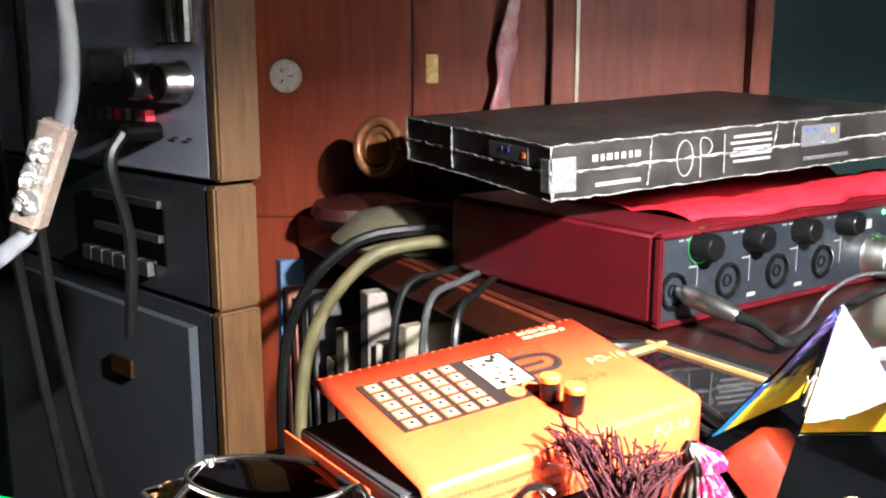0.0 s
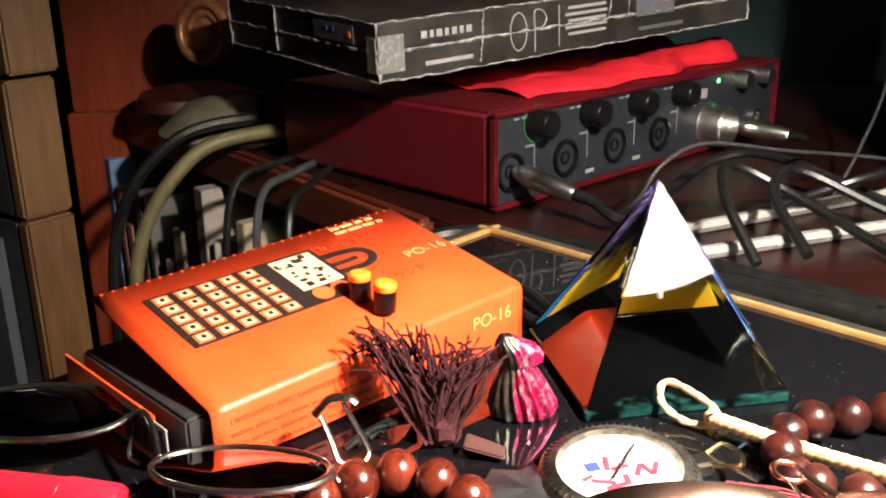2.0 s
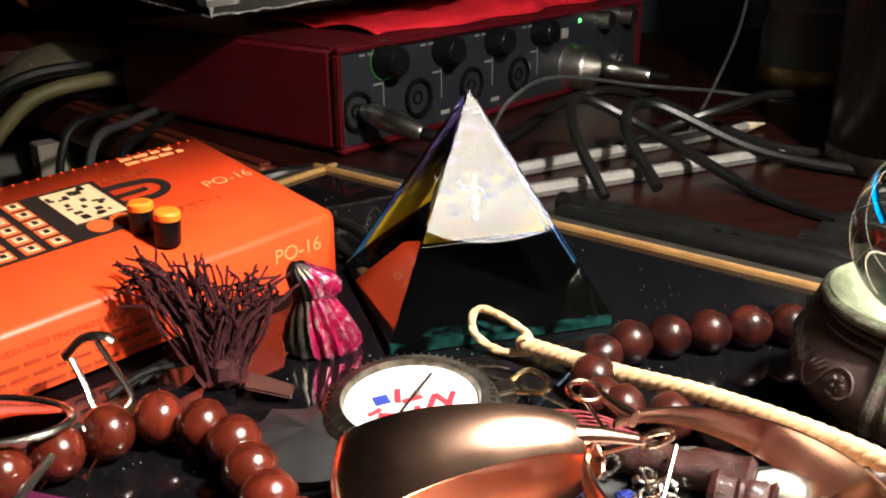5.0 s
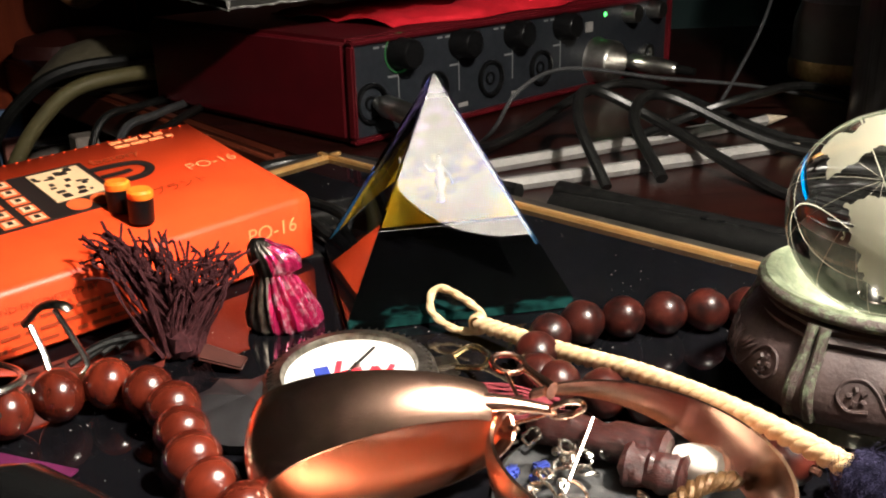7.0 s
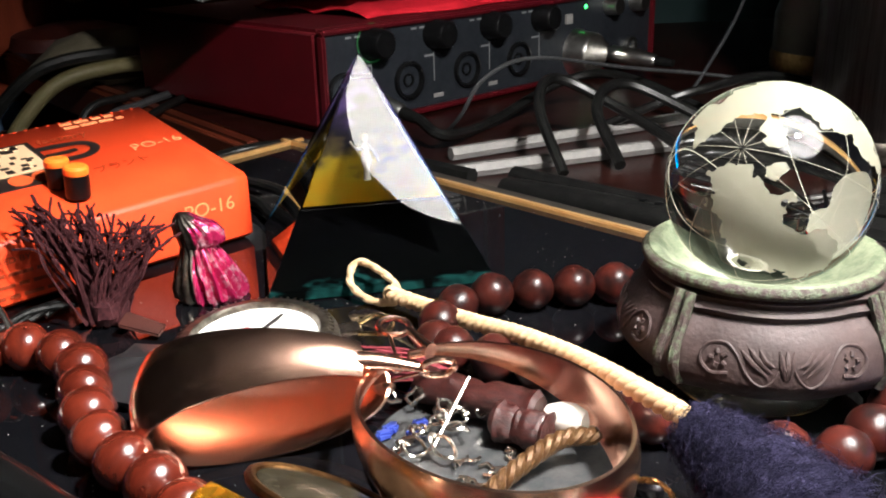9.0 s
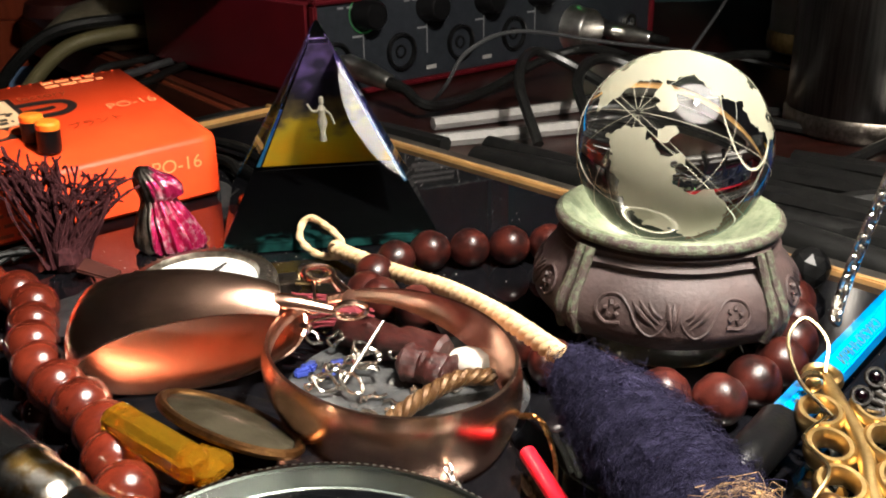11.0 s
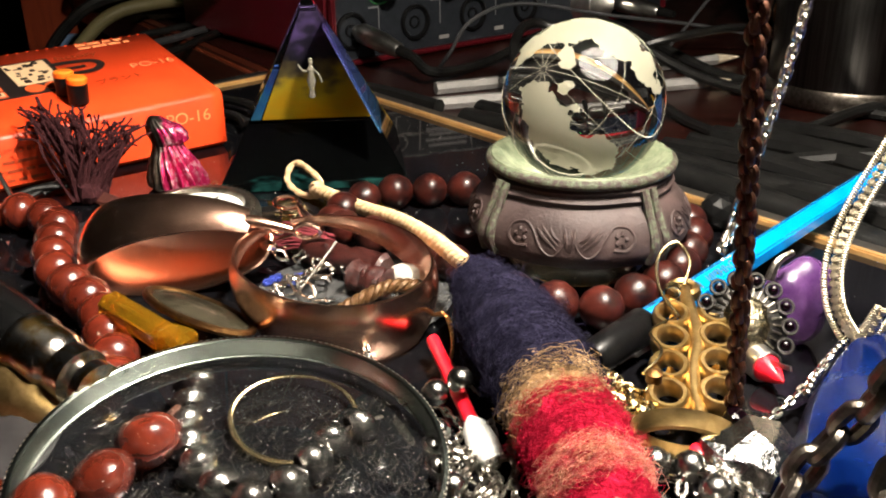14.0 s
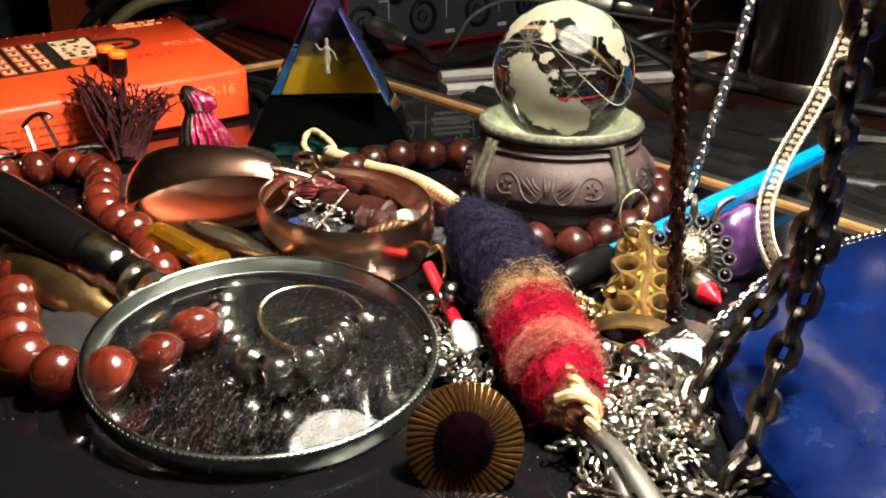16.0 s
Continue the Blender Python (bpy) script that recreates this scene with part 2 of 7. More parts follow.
def frames_along(pts, closed=False):
    """Tangent, side and up along a line, without sudden turns."""
    out = []
    last = None
    for i, q in enumerate(pts):
        a = pts[i - 1] if (i or closed) else pts[i]
        b = pts[(i + 1) % len(pts)] if (i + 1 < len(pts) or closed) else pts[i]
        t = (b - a).normalized()
        if last is None:
            s = t.cross(Vector((0, 0, 1)))
            if s.length < 0.05:
                s = t.cross(Vector((1, 0, 0)))
        else:
            s = last - t * last.dot(t)
        s.normalize()
        last = s
        out.append((q, t, s, s.cross(t)))
    return out


def tube(bm, pts, r, n=8, closed=False, flat=1.0):
    """A pipe along a line; r is a number or a function of 0..1."""
    fr = frames_along(pts, closed)
    rings = []
    for i, (q, t, s, u) in enumerate(fr):
        rad = r(i / max(1, len(pts) - 1)) if callable(r) else r
        rings.append([bm.verts.new(q + s * rad * math.cos(2 * math.pi * k / n) + u * rad * flat * math.sin(2 * math.pi * k / n)) for k in range(n)])
    pairs = list(zip(rings, rings[1:])) + ([(rings[-1], rings[0])] if closed else [])
    for a, b in pairs:
        for k in range(n):
            j = (k + 1) % n
            bm.faces.new((a[k], b[k], b[j], a[j]))
    if not closed:
        bm.faces.new(rings[0])
        bm.faces.new(rings[-1][::-1])
    return bm


def twist(bm, pts, r, strands=3, pitch=0.006, n=6, strand_r=None, only=None):
    """Twisted strands round a line."""
    fr = frames_along(pts)
    run = [0.0]
    for a, b in zip(pts, pts[1:]):
        run.append(run[-1] + (b - a).length)
    for k in (range(strands) if only is None else [only]):
        line = []
        for (q, t, s, u), d in zip(fr, run):
            a = 2 * math.pi * (d / pitch + k / strands)
            line.append(q + (s * math.cos(a) + u * math.sin(a)) * r * 0.5)
        tube(bm, line, strand_r or r * 0.58, n)
    return bm


def resample(pts, step):
    out, left = [pts[0].copy()], step
    for a, b in zip(pts, pts[1:]):
        d = (b - a).length
        while left <= d:
            out.append(a.lerp(b, left / d))
            left += step
        left -= d
    return out


def poly(bm, pts, depth=0.0):
    """A flat outline in x and y, thickened upwards."""
    f = bm.faces.new([bm.verts.new((x, y, 0)) for x, y in pts])
    if depth:
        r = bmesh.ops.extrude_face_region(bm, geom=[f])
        bmesh.ops.translate(bm, vec=(0, 0, depth), verts=[v for v in r["geom"] if isinstance(v, bmesh.types.BMVert)])
    bmesh.ops.recalc_face_normals(bm, faces=bm.faces[:])
    return bm


def lump(bm, amount, scale, seed=0.0):
    for v in bm.verts:
        v.co += v.normal * amount * noise.noise(v.co * scale + Vector((seed, seed * 2, 0)))
    return bm


def writing(text, size, material, parent, m, name="lettering", width=None, depth=0.00006):
    """Letters as a thin mesh, standing in the x-y plane of m."""
    cu = bpy.data.curves.new(name, "FONT")
    cu.body, cu.size, cu.extrude, cu.align_x = text, size, depth, "LEFT"
    tmp = bpy.data.objects.new(name, cu)
    scene.collection.objects.link(tmp)
    bpy.context.view_layer.update()
    me = bpy.data.meshes.new_from_object(tmp.evaluated_get(bpy.context.evaluated_depsgraph_get()))
    bpy.data.objects.remove(tmp)
    if width:
        xs = [v.co.x for v in me.vertices]
        k = width / max(1e-9, max(xs) - min(xs))
        for v in me.vertices:
            v.co.x *= k
    me.materials.clear()
    me.materials.append(material)
    ob = new(name, me)
    ob.parent = parent
    ob.matrix_local = m
    return ob


def plate(parent, name, x, y, sx, sy, material, m, h=0.0003, label=""):
    """A thin plate at x, y in the plane of m."""
    return part(name, box(bmesh.new(), sx, sy, h), material, parent, label, m @ pose(x, y, 0))


def basis(o, x, y, z):
    return Matrix(((x[0], y[0], z[0], o[0]), (x[1], y[1], z[1], o[1]), (x[2], y[2], z[2], o[2]), (0, 0, 0, 1)))


# ---- the desk lamp over the tray, seen only in reflections ----
M_SHADE = mat("white_shade", (0.46, 0.46, 0.455), 0.6, color2=(0.42, 0.42, 0.415), scale=20)
lamp = thing("desk_lamp", look(LAMP, AIM), "desk lamp with a white enamel shade over the tray", "lamp")
part("shade", lathe(bmesh.new(), [(0.122, 0.0), (0.120, 0.03), (0.109, 0.08), (0.084, 0.124), (0.048, 0.146), (0.016, 0.152), (0.016, 0.1535), (0.049, 0.1475), (0.0853, 0.1253), (0.1103, 0.081), (0.1213, 0.03), (0.1233, 0.0), (0.122, 0.0)], 64), M_SHADE, lamp)
part("socket", lathe(bmesh.new(), [(0, 0.088), (0.011, 0.088), (0.014, 0.094), (0.014, 0.20), (0, 0.20)], 24), M_BLACK_PLASTIC, lamp)
L_BACK = lamp.matrix_world @ Vector((0, 0, 0.20))
stem = spline([L_BACK, L_BACK + Vector((0.05, -0.04, 0.10)), (0.57, -0.20, 0.46), (0.62, -0.20, 0.15), (0.62, -0.20, -0.012)], 8)
part("arm", tube(bmesh.new(), [lamp.matrix_world.inverted() @ q for q in stem], 0.007, 10), M_STEEL, lamp)
part("foot", lathe(bmesh.new(), [(0, 0.02), (0.05, 0.018), (0.07, 0.004), (0.07, 0), (0, 0)], 36), M_BLACK_PLASTIC, lamp, "", lamp.matrix_world.inverted() @ pose(0.62, -0.20, -0.022))

# ---- the room ----
def slab(name, x0, x1, y0, y1, z0, z1, material, label, category="wall"):
    ob = obj(name, box(bmesh.new(), x1 - x0, y1 - y0, z1 - z0), material, False)
    ob.location = ((x0 + x1) / 2, (y0 + y1) / 2, z0)
    return tagged(ob, label, category, kind="structure")


slab("floor", -1.6, 2.0, -1.4, 2.3, -0.80, -0.75, M_FLOOR, "brown wooden floor of the dim room", "floor")
# ceiling, south and west walls: unseen, added dark to dim bounce and reflections
slab("ceiling", -1.6, 2.0, -1.4, 2.3, 1.75, 1.8, M_WALL, "unseen dark ceiling, added to keep bounce light dim", "ceiling")
slab("wall_north", -1.6, 2.0, 1.62, 1.7, -0.75, 1.75, M_TEAL, "teal painted wall behind the desk")
slab("wall_south", -1.6, 2.0, -1.4, -1.32, -0.75, 1.75, M_WALL, "unseen dark wall, added to keep bounce light dim")
slab("wall_west", -1.6, -1.52, -1.32, 1.62, -0.75, 1.75, M_WALL, "unseen dark wall, added to keep bounce light dim")
slab("wall_east", 1.92, 2.0, -1.32, 1.62, -0.75, 1.75, M_TEAL, "teal painted side wall")

# lighter copy of the desk wood: light on the plank edge, as colour
M_EDGE_LIT = mat("lit_edge_wood", (0.055, 0.010, 0.004), 0.4, color2=(0.09, 0.017, 0.006), scale=14, stretch=(1, 9, 9), bump=0.1, bump_scale=60)
# desk: the plank edge runs slantwise past the red box, towards the cabinet
DESK_Z = -0.022
desk = thing("desk", pose(0, 0, 0), "reddish brown varnished wooden desk with a plank top", "desk")
outline = [(-0.235, 1.18), (0.098, 0.632), (-0.115, 0.30), (-0.30, 0.10), (-0.30, -0.4), (1.2, -0.4), (1.2, 1.18)]
bm = poly(bmesh.new(), outline, 0.035)
bmesh.ops.bevel(bm, geom=bm.edges[:], offset=0.002, segments=2, affect="EDGES")
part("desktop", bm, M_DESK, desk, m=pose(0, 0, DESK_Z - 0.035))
e0, e1 = Vector((-0.235, 1.18, 0)), Vector((0.098, 0.632, 0))
ed = (e1 - e0).normalized()
# strip added along the plank edge to carry its lit tone
part("lit_edge_strip", box(bmesh.new(), (e1 - e0).length - 0.04, 0.016, 0.036, bevel=0.004, seg=3), M_EDGE_LIT, desk, "red-brown varnished plank edge, light on its face put into the colour", basis((e0 + e1) / 2 + Vector((ed.y, -ed.x, 0)) * 0.0085 + Vector((0, 0, DESK_Z - 0.034)), ed, Vector((-ed.y, ed.x, 0)), (0, 0, 1)))
for x, y in ((-0.2, -0.3), (1.1, -0.3), (1.1, 1.05), (0.2, 0.95)):
    part("leg", box(bmesh.new(), 0.05, 0.05, 0.75 + DESK_Z - 0.035, bevel=0.004), M_DESK, desk, m=pose(x, y, -0.75))

M_DUST = mat("dust", (0.55, 0.52, 0.48), 0.9)
# tray of black glass in a thin gilt frame
E1, E2 = Vector((0.605, -0.796, 0)), Vector((-0.735, -0.678, 0))
T0 = Vector((0.108, 0.546, 0))
TL, TW = 0.62, 0.297
tray = thing("framed_glass_tray", pose(0, 0, 0), "black glass tray in a thin gold and black frame", "tray")
quad = [T0 + E1 * a + E2 * b for a, b in ((0, 0), (TL, 0), (TL, TW), (0, TW))]
part("glass", poly(bmesh.new(), [(p.x, p.y) for p in quad], 0.004), M_GLASS_BLACK, tray, "dusty polished black glass", pose(0, 0, -0.004), False)
part("backing", poly(bmesh.new(), [(p.x, p.y) for p in quad], 0.014), M_BLACK_WOOD, tray, "", pose(0, 0, -0.0185), False)
bm = bmesh.new()
dr = random.Random(77)
for i in range(1500):
    q, r = T0 + E1 * dr.uniform(0, TL) + E2 * dr.uniform(0, TW), dr.choice((0.0001, 0.00013, 0.0002))
    vs = [bm.verts.new((q.x + r * x, q.y + r * y, r * z)) for x, y, z in ((1, 0, 0.1), (-0.5, 0.87, 0.1), (-0.5, -0.87, 0.1), (0, 0, 1.3))]
    for k in ((0, 1, 3), (1, 2, 3), (2, 0, 3), (0, 2, 1)):
        bm.faces.new([vs[j] for j in k])
tagged(part("dust", bm, M_DUST, tray, "pale dust specks"), kind="stuff")
for a, b, out in ((quad[0], quad[1], -E2), (quad[1], quad[2], E1), (quad[2], quad[3], E2), (quad[3], quad[0], -E1)):
    d = (b - a).normalized()
    o = Vector((-d.y, d.x, 0))
    if o.dot(out) < 0:
        o = -o
    for w0, w1, z0, z1, mt, nm in ((0.0, 0.003, -0.004, 0.0022, M_GOLD_RAIL, "gold_lip"), (0.0035, 0.0055, -0.006, 0.0012, M_GOLD_RAIL, "gold_line"), (0.003, 0.0125, -0.0185, 0.0006, M_BLACK_WOOD, "rail")):
        bm = bmesh.new()
        box(bm, (b - a).length + 0.02, w1 - w0, z1 - z0, bevel=0.0005)
        part(nm, bm, mt, tray, "", basis((a + b) / 2 + o * (w0 + w1) / 2 + Vector((0, 0, z0)), d, o if d.cross(o).z > 0 else -o, (0, 0, 1)))

# cabinet behind
cab = thing("wall_cabinet", pose(0, 0, 0), "tall glossy red-brown wooden cabinet behind the desk", "cabinet")
for nm, x0, x1, y0, y1, z0, z1 in (("side_panel", -0.285, -0.087, 1.15, 1.17, DESK_Z, 0.9), ("back_panel", -0.087, 0.33, 1.19, 1.20, DESK_Z, 0.9), ("divider", 0.083, 0.117, 1.155, 1.19, DESK_Z, 0.9),
                                   ("end_panel", 0.318, 0.34, 1.155, 1.2, DESK_Z, 0.9), ("plinth", -0.29, 0.34, 1.14, 1.2, -0.75, DESK_Z)):
    part(nm, box(bmesh.new(), x1 - x0, y1 - y0, z1 - z0, bevel=0.002), M_CABINET, cab, m=pose((x0 + x1) / 2, (y0 + y1) / 2, z0))
part("edge_strip", box(bmesh.new(), 0.004, 0.004, 0.9), M_PAPER, cab, "pale edging strip", pose(0.112, 1.152, DESK_Z))
bm = lathe(bmesh.new(), [(0, 0.004), (0.012, 0.005), (0.017, 0.004), (0.0195, 0.002), (0.02, 0)], 32)
part("round_lock", bm, mat("pale_lock_metal", (0.62, 0.6, 0.54), 0.55, 0.4, (0.42, 0.4, 0.36), 200, 0.4), cab, "round silver lock rosette", pose(-0.238, 1.15, 0.150, 90, 0, 0))
bm = bmesh.new()
for k in range(3):
    box(bm, 0.005, 0.002, 0.001, pose(0.007 * math.cos(k * 2.1), 0.007 * math.sin(k * 2.1), 0.0045, 0, 0, 120 * k))
part("pin", bm, M_DARK_METAL, cab, "", pose(-0.238, 1.15, 0.150, 90, 0, 0))
part("name_plate", box(bmesh.new(), 0.015, 0.003, 0.035, bevel=0.001), M_BRASS, cab, "small brass plate", pose(-0.063, 1.187, 0.141))

# ---- back of the desk ----
M_DIM = mat("dim_print", (0.14, 0.145, 0.15), 0.5)


def red_interface():
    u, v = Vector((0.788, 0.615, 0)), Vector((-0.615, 0.788, 0))
    W, D, H = 0.387, 0.244, 0.068
    t = thing("audio_interface", basis((0.126, 0.656, DESK_Z + 0.002), u, v, (0, 0, 1)), "red metal audio interface with a dark knob panel, on the desk", "audio interface")
    part("case", box(bmesh.new(), W, D, H, bevel=0.004, seg=3), M_RED_PAINT, t, "", pose(W / 2, D / 2 + 0.004, 0))
    bm = bmesh.new()
    for x, z, sx, sz in ((W / 2, 0, W, 0.0035), (W / 2, H - 0.0035, W, 0.0035), (0.00175, 0.0035, 0.0035, H - 0.007), (W - 0.00175, 0.0035, 0.0035, H - 0.007)):
        box(bm, sx, 0.007, sz, pose(x, 0.0, z), 0.0012)
    part("front_rim", bm, M_RED_PAINT, t)
    part("front_panel", box(bmesh.new(), W - 0.007, 0.006, H - 0.007), M_PANEL, t, "matt charcoal front panel", pose(W / 2, 0.004, 0.0035))
    F = pose(0, 0.001, 0, 90, 0, 0)
    knob = socket = tick = None
    for i in range(4):
        x = 0.045 + 0.06 * i
        if knob is None:
            bm = lathe(bmesh.new(), [(0, 0.016), (0.0085, 0.016), (0.0098, 0.0145), (0.0105, 0.003), (0.0115, 0.0)], 28)
            knob = part("gain_knob", bm, M_BLACK_PLASTIC, t, "", F @ pose(x, 0.055, 0))
        else:
            again(knob, t, F @ pose(x, 0.055, 0, 0, 0, 20 * i))
        if i == 0:
            bm = lathe(bmesh.new(), [(0.013, 0.0), (0.0135, 0.0012), (0.0128, 0.0012), (0.0125, 0)], 28)
            part("led_ring", bm, mat("led_ring_green", (0.02, 0.12, 0.03), 0.4, emit=0.08), t, "faint green light ring", F @ pose(x, 0.055, 0))
        sx = 0.018 + 0.06 * i
        if socket is None:
            bm = lathe(bmesh.new(), [(0.0135, 0), (0.0135, 0.003), (0.0118, 0.0036), (0.0108, 0.002), (0.0108, -0.002), (0.005, -0.002), (0.0048, 0.0012), (0.0036, 0.0012), (0.0036, -0.003), (0, -0.003)], 28)
            socket = part("input_socket", bm, M_BLACK_PLASTIC, t, "", F @ pose(sx, 0.025, 0))
        else:
            again(socket, t, F @ pose(sx, 0.025, 0))
        plate(t, "scale_line", x - 0.001, 0.032, 0.0007, 0.022, M_DIM, F)
        for k in range(3):
            plate(t, "print_mark", x - 0.02 + 0.008 * k, 0.0605, 0.005, 0.0014, M_DIM, F)
        plate(t, "print_mark", x - 0.006, 0.04, 0.009, 0.0014, M_DIM, F)
        if i < 3:
            plate(t, "print_mark", sx + 0.03, 0.01, 0.01, 0.003, M_CARD_GREY, F)
    bm = lathe(bmesh.new(), [(0, 0.02), (0.016, 0.02), (0.0175, 0.018), (0.0185, 0.003), (0.02, 0)], 36)
    part("monitor_knob", bm, M_STEEL, t, "large silver monitor knob", F @ pose(0.275, 0.021, 0))
    small = None
    for x in (0.318, 0.357):
        bm = lathe(bmesh.new(), [(0, 0.013), (0.0068, 0.013), (0.0075, 0.011), (0.008, 0)], 24)
        part("phones_knob", bm, M_STEEL, t, "silver headphone knob", F @ pose(x, 0.056, 0))
    for x in (0.31, 0.352):
        bm = lathe(bmesh.new(), [(0.008, 0), (0.008, 0.004), (0.005, 0.004), (0.0045, -0.002), (0, -0.002)], 24)
        part("phones_socket", bm, M_STEEL, t, "", F @ pose(x, 0.018, 0))
    part("power_led", lathe(bmesh.new(), [(0, 0.001), (0.0016, 0.0008), (0.002, 0)], 12), M_GREEN_LED, t, "lit green led", F @ pose(0.286, 0.058, 0))
    plate(t, "button", 0.262, 0.05, 0.008, 0.008, M_CARD_GREY, F, 0.002)
    foot = None
    for x in (0.03, W - 0.03):
        for y in (0.03, D - 0.03):
            part("foot", lathe(bmesh.new(), [(0, 0), (0.007, 0), (0.008, 0.002), (0, 0.002)], 16), M_RUBBER, t, "", pose(x, y, -0.002))
    return t


red_interface()


def jack(name, p, direction, label):
    d = Vector(direction).normalized()
    s = d.cross(Vector((0, 0, 1))).normalized()
    t = thing(name, basis(p, s, d.cross(s) * -1, d), label, "plug")
    bm = lathe(bmesh.new(), [(0, -0.004), (0.0045, -0.004), (0.0055, 0), (0.0075, 0.004), (0.0075, 0.03), (0.0068, 0.032), (0.0055, 0.046), (0.004, 0.048), (0, 0.048)], 20)
    part("sleeve", bm, M_STEEL, t)
    part("boot", lathe(bmesh.new(), [(0.0042, 0.046), (0.0038, 0.058), (0.003, 0.064), (0, 0.064)], 16), M_RUBBER, t)
    return t


jack("jack_plug", (0.1465, 0.663, 0.005), (0.5, -0.62, -0.12), "steel jack plug in the red interface")
jack("headphone_plug", (0.372, 0.832, -0.002), (0.62, -0.78, -0.05), "steel headphone plug in the red interface")


def worn_box():
    """Flat black carton with scuffed white edges, lying over the red box."""
    u = Vector((0.883, 0.469, 0.055)).normalized()
    v = Vector((-0.469, 0.883, 0.03)).normalized()
    w = u.cross(v).normalized()
    v = w.cross(u)
    W, D, H = 0.368, 0.256, 0.040
    t = thing("worn_black_box", basis((0.053, 0.674, 0.0675), u, v, w), "flat black carton with white scuffed edges, lying on the interface", "box")
    bm = box(bmesh.new(), W, D, H / 2 - 0.0003, pose(W / 2, D / 2, 0), 0.0012)
    part("bottom_half", bm, M_CARTON, t)
    bm = box(bmesh.new(), W + 0.0016, D + 0.0016, H / 2, pose(W / 2, D / 2, H / 2), 0.0014)
    part("lid", bm, M_CARTON, t, "dusty black carton lid")
    rnd = random.Random(5)

    def scuff(p0, p1, n, r):
        pts = [Vector(p0).lerp(Vector(p1), k / n) + Vector((rnd.uniform(-1, 1), rnd.uniform(-1, 1), rnd.uniform(-1, 1))) * 0.0007 for k in range(n + 1)]
        part("scuffed_edge", tube(bmesh.new(), pts, lambda a: r * (0.25 + rnd.random()), 5), M_SCUFF, t, "torn white paper edge")

    for z in (0.0006, H / 2, H - 0.0006):
        scuff((0, -0.0006, z), (W, -0.0006, z), 60, 0.0008 if z != H / 2 else 0.0013)
        scuff((-0.0006, 0, z), (-0.0006, D, z), 44, 0.0008 if z != H / 2 else 0.0013)
    for x in (0.0, W):
        scuff((x, -0.0005, 0), (x, -0.0005, H), 10, 0.0016)
    scuff((-0.0005, D, 0), (-0.0005, D, H), 10, 0.0016)
    for x in (0.083, 0.205, 0.225):
        scuff((x, -0.0012, 0.003 if x < 0.1 else H / 2), (x + 0.003, -0.0012, H - 0.001), 8, 0.0008)
    scuff((-0.0012, 0.16, 0.004), (-0.0012, 0.158, H), 8, 0.0009)
    part("tape_patch", lump(box(bmesh.new(), 0.02, 0.001, H * 0.62, bevel=0.0003), 0.0006, 300), M_TAPE, t, "grey worn corner tape", pose(0.0095, -0.0014, 0.006))
    part("tape_patch", lump(box(bmesh.new(), 0.001, 0.012, H * 0.6, bevel=0.0003), 0.0006, 300), M_TAPE, t, "grey worn corner tape", pose(-0.0014, 0.006, 0.006))
    F = pose(0, -0.0012, 0, 90, 0, 0)
    for k, wd in enumerate((0.006, 0.004, 0.006, 0.004, 0.005, 0.004, 0.006)):
        plate(t, "print_bar", 0.036 + 0.0062 * k, 0.028, wd * 0.8, 0.005, M_CARD_GREY, F)
    plate(t, "print_bar", 0.056, 0.0085, 0.04, 0.003, M_CARD_GREY, F)
    for r0, x in ((0.0135, 0.117),):
        ring = [Vector((x + 0.0075 * math.cos(a), 0, H / 2 + r0 * math.sin(a))) for a in [2 * math.pi * k / 28 for k in range(28)]]
        part("print_ring", tube(bmesh.new(), ring, 0.0006, 5, True), M_CARD_GREY, t, "", pose(0, -0.0012, 0))
    line = spline([(0.132, 0, 0.004), (0.132, 0, H / 2), (0.132, 0, 0.033), (0.139, 0, 0.033), (0.143, 0, 0.027), (0.139, 0, 0.021), (0.132, 0, 0.021)], 5)
    part("print_ring", tube(bmesh.new(), line, 0.0006, 5), M_CARD_GREY, t, "", pose(0, -0.0012, 0))
    plate(t, "print_bar", 0.155, H / 2, 0.001, 0.03, M_CARD_GREY, F)
    for k in range(5):
        plate(t, "print_bar", 0.183 - 0.001 * (k % 2), 0.032 - 0.0048 * k, 0.038 + 0.004 * (k % 2), 0.0022, M_CARD_GREY, F)
    for x, y, sx, sy, mt in ((0.255, 0.026, 0.042, 0.017, M_DARK_PRINT), (0.24, 0.031, 0.004, 0.003, M_INK_BLUE), (0.249, 0.031, 0.004, 0.003, M_INK_BLUE), (0.268, 0.029, 0.004, 0.004, M_ORANGE_CAP), (0.335, 0.032, 0.004, 0.003, M_INK_BLUE), (0.352, 0.03, 0.004, 0.004, M_ORANGE_CAP), (0.262, 0.008, 0.05, 0.003, M_DARK_PRINT)):
        plate(t, "print_patch", x, y, sx, sy, mt, F, 0.00035 if mt is M_DARK_PRINT else 0.0006)
    S = pose(-0.0012, 0, 0, 90, 0, -90)
    for x, y, sx, sy, mt in ((-0.06, 0.029, 0.06, 0.012, M_DARK_PRINT), (-0.07, 0.031, 0.003, 0.003, M_INK_BLUE), (-0.06, 0.031, 0.003, 0.003, M_INK_BLUE), (-0.036, 0.029, 0.004, 0.004, M_ORANGE_CAP)):
        plate(t, "print_patch", x, y, sx, sy, mt, S, 0.00035 if mt is M_DARK_PRINT else 0.0006)
    return t


